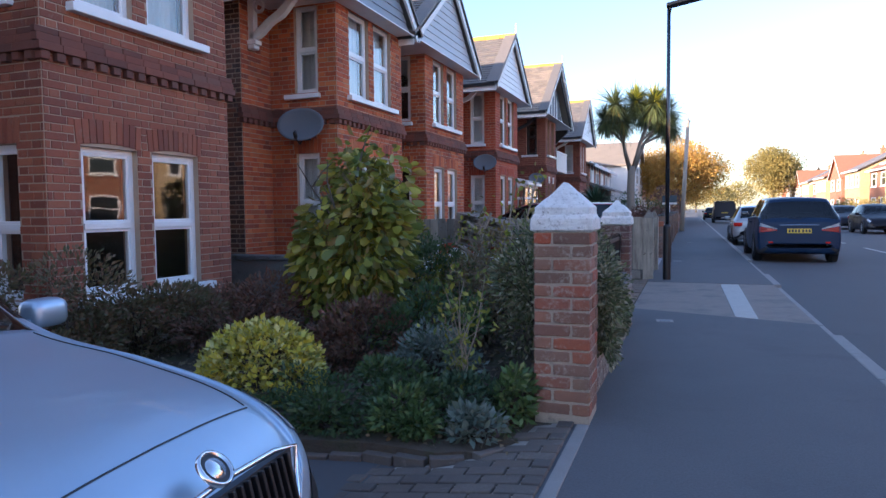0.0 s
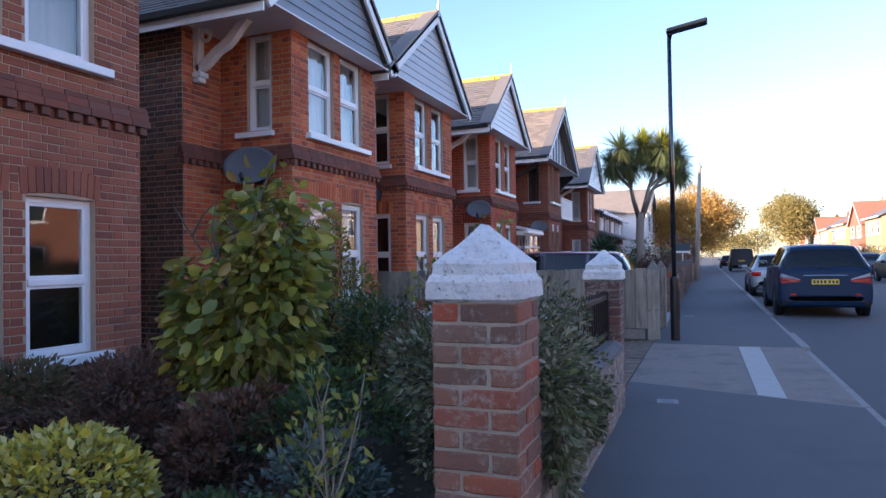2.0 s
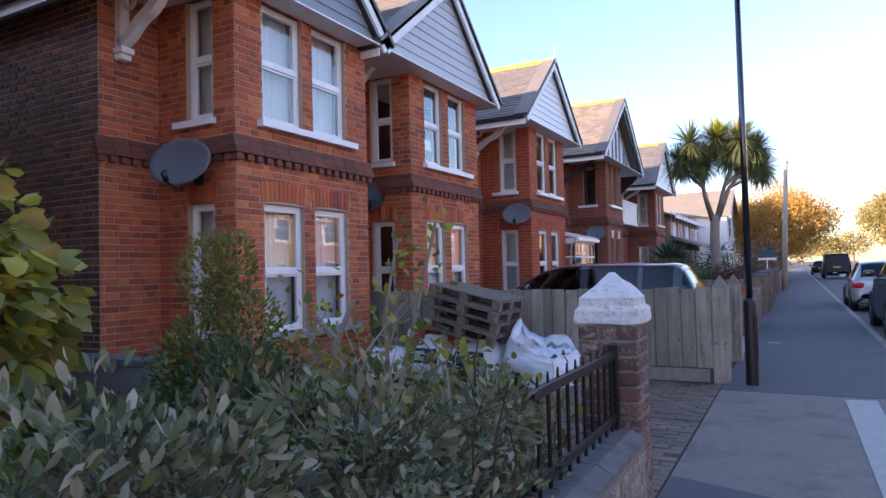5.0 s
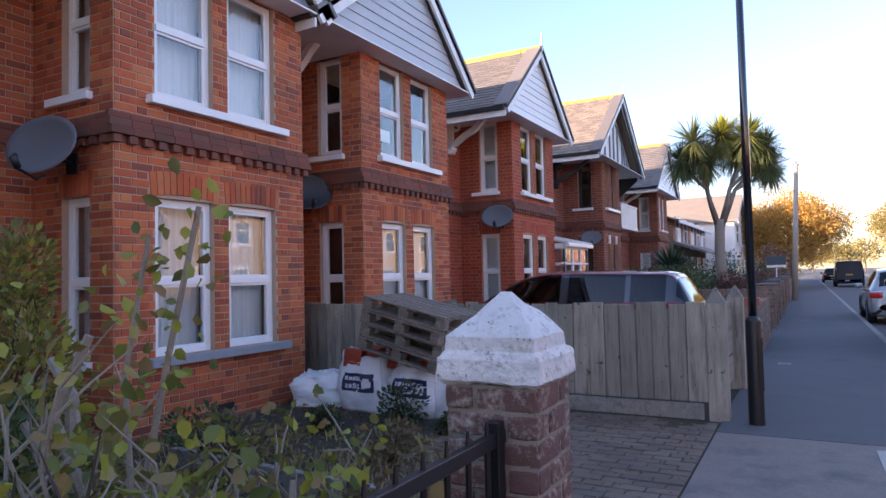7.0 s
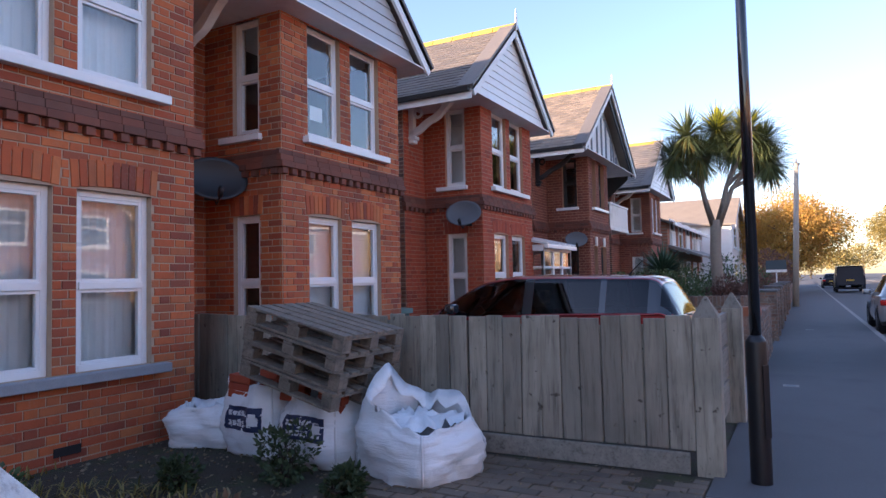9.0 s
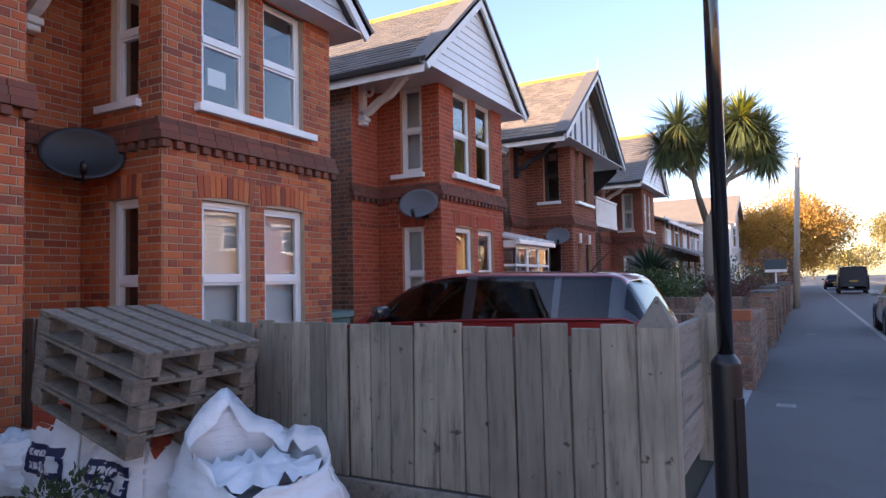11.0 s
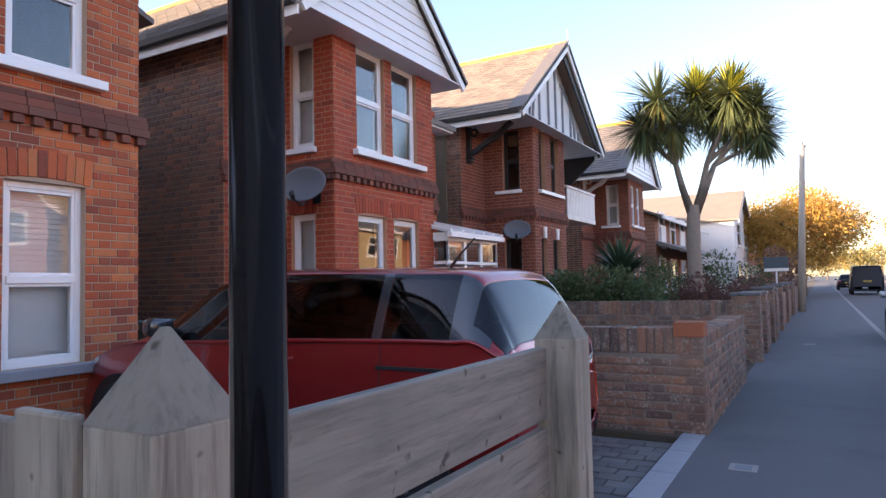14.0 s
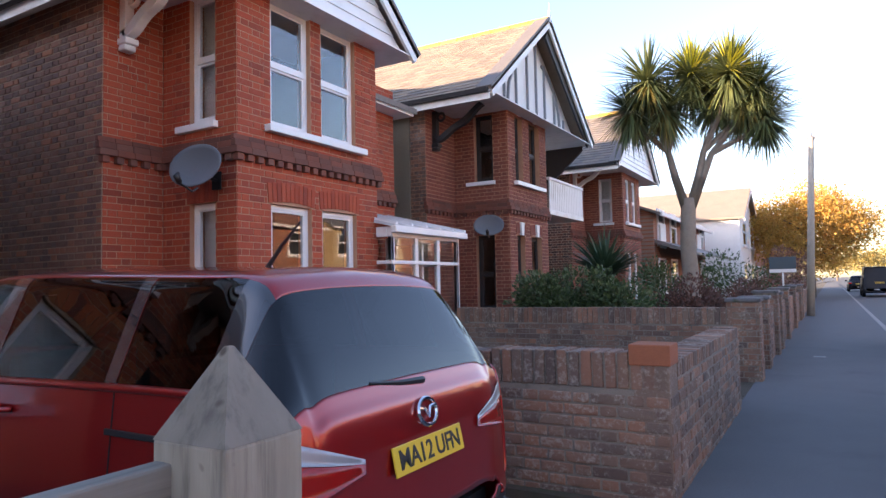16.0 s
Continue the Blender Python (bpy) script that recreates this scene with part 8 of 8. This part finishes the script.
# balcony to the right of E's bay
bal = empty("balcony")
bal.parent = he
bm = bmesh.new()
box(bm, XB, XF + 0.05, 27.55, 29.9, 2.86, 2.98, bevel=0.01)
part("deck", bm, M["white_paint"], bal)
for k in range(19):
    bm = bmesh.new()
    y = 27.62 + k * 0.122
    box(bm, XF + 0.0, XF + 0.03, y, y + 0.10, 2.98, 3.66, bevel=0.004)
    part("slat", bm, M["white_paint"], bal)
bm = bmesh.new()
box(bm, XF - 0.03, XF + 0.06, 27.55, 29.9, 3.66, 3.72, bevel=0.008)
part("handrail", bm, M["white_paint"], bal)
bm = bmesh.new()
box(bm, XB + 0.02, XB + 0.06, 27.6, 29.9, 3.0, 4.8)
part("back_panel", bm, M["render_white"], bal)
bm = bmesh.new()
box(bm, 0, 0.05, -0.16, 0.16, -0.16, 0.16, pose(XB + 0.065, 28.9, 4.0, 45, 0, 0))
part("diamond_window", bm, M["black_timber"], bal, "small dark diamond window")
bm = bmesh.new()
prism(bm, [(XF - 0.9, 4.8), (XF + 0.1, 4.8), (XF + 0.1, 4.7), (XF - 0.8, 3.9), (XF - 0.9, 3.9)], 'y', 29.82, 29.9)
part("corner_bracket", bm, M["black_timber"], he)
# pale keystones over E's windows
for (u0, u1) in ((0.35, 0.73), (1.08, 1.65)):
    for z in (2.3, 4.78):
        bm = bmesh.new()
        ym = 25.45 + (u0 + u1) / 2
        prism(bm, [(ym - 0.05, z), (ym + 0.05, z), (ym + 0.08, z + 0.26), (ym - 0.08, z + 0.26)], 'x', XF, XF + 0.05)
        part("keystone", bm, M["white_paint"], he)
dish((-5.55, 25.12, 2.45), 20, 0.6)


# ---- plainer houses further off ----
def far_house(at, turn, w, d, eave, ridge, wall_mat, roof_mat, label, cols=3, floors=2, gable_front=True, frame_mat="upvc", chimney=True, gable_mat=None):
    """A house with storeys, windows and a pitched roof; local x along its front, y into it."""
    h = empty("house", at, turn, label=label, category="house", group="further houses")
    bm = bmesh.new()
    box(bm, 0, w, 0, d, -0.2, eave)
    part("wall", bm, M[wall_mat], h)
    if gable_front:
        bm = bmesh.new()
        prism(bm, [(0, eave), (w, eave), (w / 2, ridge)], 'y', 0.02, d - 0.02)
        part("gable_wall", bm, M[wall_mat], h)
        for s in (0, 1):
            bm = bmesh.new()
            e = 0.3
            a, b = ((-e, eave - e * (ridge - eave) / (w / 2)), (w / 2, ridge)) if s == 0 else ((w + e, eave - e * (ridge - eave) / (w / 2)), (w / 2, ridge))
            prism(bm, [a, b, (b[0], b[1] + 0.1), (a[0], a[1] + 0.1)], 'y', -0.3, d + 0.2)
            part("roof", bm, M[roof_mat], h)
            bm = bmesh.new()
            prism(bm, [a, b, (b[0], b[1] - 0.18), (a[0], a[1] - 0.15)], 'y', -0.32, -0.28)
            part("barge_board", bm, M["white_paint"], h)
    else:
        for s in (0, 1):
            bm = bmesh.new()
            a, b = ((-0.35, eave - 0.1), (d / 2, ridge)) if s == 0 else ((d + 0.35, eave - 0.1), (d / 2, ridge))
            prism(bm, [a, b, (b[0], b[1] + 0.1), (a[0], a[1] + 0.1)], 'x', -0.3, w + 0.3)
            part("roof", bm, M[roof_mat], h)
        bm = bmesh.new()
        prism(bm, [(0.0, eave), (d, eave), (d / 2, ridge)], 'x', 0.05, w - 0.05)
        part("gable_wall", bm, M[gable_mat or wall_mat], h)
        bm = bmesh.new()
        box(bm, -0.3, w + 0.3, -0.42, -0.33, eave - 0.14, eave + 0.02)
        part("gutter", bm, M["white_paint"], h)
    for f in range(floors):
        for c in range(cols):
            ww = w / cols * 0.5
            x = (c + 0.5) * w / cols - ww / 2
            z = 0.8 + f * (eave / floors)
            wi = empty("window")
            wi.parent = h
            wi.matrix_local = pose(x, -0.06, z)
            bm = bmesh.new()
            hh = 1.4
            for b in ((0, 0.09, 0, hh), (ww - 0.09, ww, 0, hh), (0.09, ww - 0.09, 0, 0.09), (0.09, ww - 0.09, hh - 0.09, hh), (0.09, ww - 0.09, hh * .55, hh * .55 + 0.07)):
                box(bm, b[0], b[1], 0, 0.08, b[2], b[3])
            part("frame", bm, M[frame_mat], wi)
            bm = bmesh.new()
            box(bm, 0.08, ww - 0.08, 0.04, 0.058, 0.08, hh - 0.08)
            part("pane", bm, M["dark_pane"], wi)
            bm = bmesh.new()
            box(bm, -0.08, ww + 0.08, -0.06, 0.06, -0.09, 0.0)
            part("sill", bm, M["white_paint"], wi)
    if chimney:
        c = empty("chimney")
        c.parent = h
        c.matrix_local = pose(w * 0.8, d * 0.5, ridge - 0.5)
        bm = bmesh.new()
        box(bm, -0.35, 0.35, -0.25, 0.25, -0.6, 1.0)
        box(bm, -0.42, 0.42, -0.32, 0.32, 1.0, 1.12)
        part("stack", bm, M[wall_mat] if wall_mat != "render_white" else M["far_brick"], c)
        for k in (-0.18, 0.18):
            bm = bmesh.new()
            tube(bm, [(k, 0, 1.1), (k, 0, 1.5)], [0.1, 0.085], 8)
            part("chimney_pot", bm, M["brick_buff"], c)
    return h


def course_mat(name, a, b, mortar):
    t = NT(name)
    mp = t.n("ShaderNodeMapping", Rotation=(radians(90), 0, 0))
    t.link(t.co, mp.inputs["Vector"])
    br = t.n("ShaderNodeTexBrick", Scale=1.0, Mortar_Size=0.012, Brick_Width=0.225, Row_Height=0.075)
    t.link(mp.outputs[0], br.inputs["Vector"])
    br.inputs["Color1"].default_value, br.inputs["Color2"].default_value, br.inputs["Mortar"].default_value = (*a, 1), (*b, 1), (*mortar, 1)
    c = t.mix(t.math('MULTIPLY', t.noise(0.8, 5), 0.5), br.outputs[0], tuple(v * 0.5 for v in a))
    return t.done(c, 0.9)


M["far_brick"] = course_mat("far_brick", (0.36, 0.12, 0.06), (0.30, 0.10, 0.05), (0.32, 0.22, 0.16))
M["far_brick_buff"] = course_mat("far_brick_buff", (0.48, 0.33, 0.15), (0.44, 0.29, 0.13), (0.4, 0.33, 0.24))
M["far_red_tile"] = rough_mat("far_red_tile", (0.34, 0.15, 0.085), (0.26, 0.115, 0.07), 3, 20)
M["far_slate"] = rough_mat("far_slate", (0.14, 0.14, 0.15), (0.19, 0.18, 0.18), 3, 20)
M["dark_pane"] = plain_mat("dark_pane", (0.03, 0.035, 0.04), 0.05, 0.0, 1.0)

# our side, beyond the palm; fronts look to +x
far_house((-5.6, 39.5, 0), 90, 12.0, 8, 3.9, 5.5, "far_brick", "tile_tan", "long brown brick terrace with pale upper panels", cols=5, gable_front=False, chimney=False)
for yy in (41.0, 45.5, 49.5):
    bm = bmesh.new()
    box(bm, -5.6, -5.55, yy - 0.5, yy + 0.5, 2.6, 3.6)
    tagged(part("wall_panel", bm, M["render_white"]), "pale rendered panel on the terrace front", "wall panel", kind="structure")
bm = bmesh.new()
prism(bm, [(-5.6, 2.9), (-4.1, 2.35), (-4.1, 2.25), (-5.6, 2.75)], 'y', 39.6, 51.0)
tagged(part("porch_roof", bm, M["slate"]), "grey lean-to porch roof along the terrace", "roof", kind="structure")
far_house((-4.05, 53.6, 0), 90, 8.0, 9, 4.79, 6.74, "render_white", "tile_tan", "white rendered house with tan tiled roof", cols=2, gable_front=True, chimney=False)
far_house((-4.5, 64.5, 0), 90, 30.0, 9, 5.2, 7.4, "far_brick", "far_slate", "row of brick houses far along the road", cols=10, gable_front=False)
# across the road; fronts look to -x
_rng = random.Random(21)
for k, y in enumerate(range(-52, 150, 9)):
    kind = k % 4
    far_house((17.5 + _rng.uniform(-.5, .5), y + 7.6, 0), -90, 7.4, 9, 5.0 + 0.3 * (k % 2), 7.7, ("far_brick", "far_brick_buff", "far_brick", "far_brick_buff")[kind], ("far_red_tile", "far_red_tile", "far_red_tile", "far_slate")[kind], ("red brick house with gable across the road", "buff brick house with white windows across the road", "red brick house with red tiled roof across the road", "buff brick gabled house with slate roof across the road")[kind], cols=2 + (k % 2), gable_front=kind == 0)
for k, y in enumerate(range(-50, 150, 12)):
    bm = bmesh.new()
    box(bm, 12.6, 12.8, y, y + 10.5, -0.1, 0.85, bevel=0.01)
    tagged(part("front_wall", bm, M["far_brick"]), "low brick front wall across the road", "wall", "front walls across the road")
sheet("pavement", 10.2, 12.6, -60, 170, 0.0, M["pavement"], "grey footway on the far side of the road", "pavement", 0.2)
for i, (x, y, r) in enumerate([(14.2, 52, 1.0), (14.5, 58, 1.3), (14.2, 67, 1.2), (14, 74, 1.4), (14.2, 30, 1.2), (14.2, 12, 1.2), (14, 2, 1.1), (14.3, 20, 1.0)]):
    shrub("shrub", "sunlit yellow-green garden shrub across the road", (x, y, 0), (r, r, r * 0.8), 1200, 0.18, "leaf_olive", "twig_dark", 4, seed=200 + i, group="shrubs across the road")

# houses behind the camera on our side
far_house((-5.3, -9.0, 0), 90, 9.0, 9, 5.2, 7.6, "far_brick", "far_slate", "red brick house behind the start", cols=3, gable_front=False)
far_house((-5.3, -20.0, 0), 90, 9.0, 9, 5.2, 7.6, "far_brick", "far_slate", "red brick house behind the start", cols=3, gable_front=False)

# road markings
_m = empty("road_marking", (0, 0, -0.1), label="worn white centre line dashes on the road", category="road marking", kind="structure")
for k in range(26):
    bm = bmesh.new()
    box(bm, 5.3, 5.4, -20 + k * 6, -17 + k * 6, -0.01, 0.004)
    part("dash", bm, M["road_paint"], _m)

# telegraph pole, name board
pl = empty("telegraph_pole", (-0.15, 39.2, 0), label="pale wooden telegraph pole on the footway", category="pole")
bm = bmesh.new()
tube(bm, [(-0.28, 0, -0.1), (-0.14, 0, 3), (0, 0, 6.1)], [0.13, 0.115, 0.095], 12)
# wood toned pale and warm, sunlight on the pole put into its colour
part("shaft", bm, rough_mat("pole_wood_sunlit", (0.46, 0.41, 0.33), (0.36, 0.31, 0.25), 12, 90), pl, smooth=True)
bm = bmesh.new()
box(bm, -0.13, 0.13, -0.04, 0.04, 6.0, 6.12, bevel=0.01)
tube(bm, [(0, 0, 6.1), (0, 0, 6.3)], [0.05, 0.02], 8)
part("cap", bm, M["dish_grey"], pl)
sg = empty("sale_board", (-0.95, 34.5, 0), label="small blue and white board on a white post", category="sign")
bm = bmesh.new()
box(bm, -0.022, 0.022, -0.022, 0.022, 0, 1.45)
part("post", bm, M["white_paint"], sg)
bm = bmesh.new()
box(bm, -0.34, 0.34, -0.02, 0.02, 1.56, 1.90, bevel=0.005)
part("board", bm, plain_mat("sign_blue", (0.045, 0.075, 0.095), 0.5), sg)
bm = bmesh.new()
box(bm, -0.34, 0.34, -0.018, 0.018, 1.46, 1.555)
part("strip", bm, M["white_paint"], sg)
# service covers and marks on the footway
for (x, y, a) in ((-0.27, 16.6, 0), (-0.25, 7.67, 5), (0.0, 26.0, 0)):
    c = empty("service_cover", (x, y, 0), a, label="small worn metal service cover in the footway", category="cover", group="service covers")
    bm = bmesh.new()
    box(bm, -0.09, 0.09, -0.09, 0.09, -0.02, 0.004, bevel=0.002)
    part("frame", bm, M["kerb"], c)
    bm = bmesh.new()
    box(bm, -0.055, 0.055, -0.055, 0.055, -0.02, 0.006, bevel=0.002)
    part("plate", bm, M["dish_grey"], c)
# house number and small fittings on C's flank return
bm = bmesh.new()
box(bm, XB + 0.008, XB + 0.022, 15.93, 16.23, 1.34, 1.54, bevel=0.004)
_pq = part("number_plaque", bm, M["stone_sill"], hC[0], "slate plaque with the house number")
letters("30", 0.17, M["plate_white"], _pq, pose(XB + 0.024, 16.08, 1.44, 90, 0, 90), "house_number", "pale house number")
# eaves strip over the end of C's main front
bm = bmesh.new()
prism(bm, [(16.0, 4.62), (16.5, 4.42), (16.5, 4.36), (15.98, 4.54)], 'x', -15.0, -6.3)
part("eaves_slope", bm, M["slate"], hC[0])
# stepped crack in the brickwork of D
bm = bmesh.new()
_pts = [(XB + 0.012, 17.74 + 0.115 * (k // 2 + k % 2), 3.92 - 0.075 * (k // 2)) for k in range(10)]
tube(bm, _pts, 0.006, 4)
part("crack", bm, M["mortar_light"], hD[0], "pale stepped crack repaired with mortar")
# vent brick low in B's bay
bm = bmesh.new()
box(bm, XF + 0.004, XF + 0.016, 10.46, 10.68, 0.07, 0.14)
_v = part("air_brick", bm, M["black_plastic"], hB[0], "dark air brick")
bm = bmesh.new()
prism(bm, [(15.60, 2.25), (15.98, 2.05), (15.98, 2.15), (15.60, 2.35)], 'x', -7.6, -6.5)
part("door_canopy", bm, M["white_paint"], hC[0])
# paper notice in C's upper window
bm = bmesh.new()
box(bm, -5.372, -5.369, 13.70, 13.94, 3.42, 3.60)
part("notice", bm, M["plate_white"], hC[0], "white paper notice behind the glass")
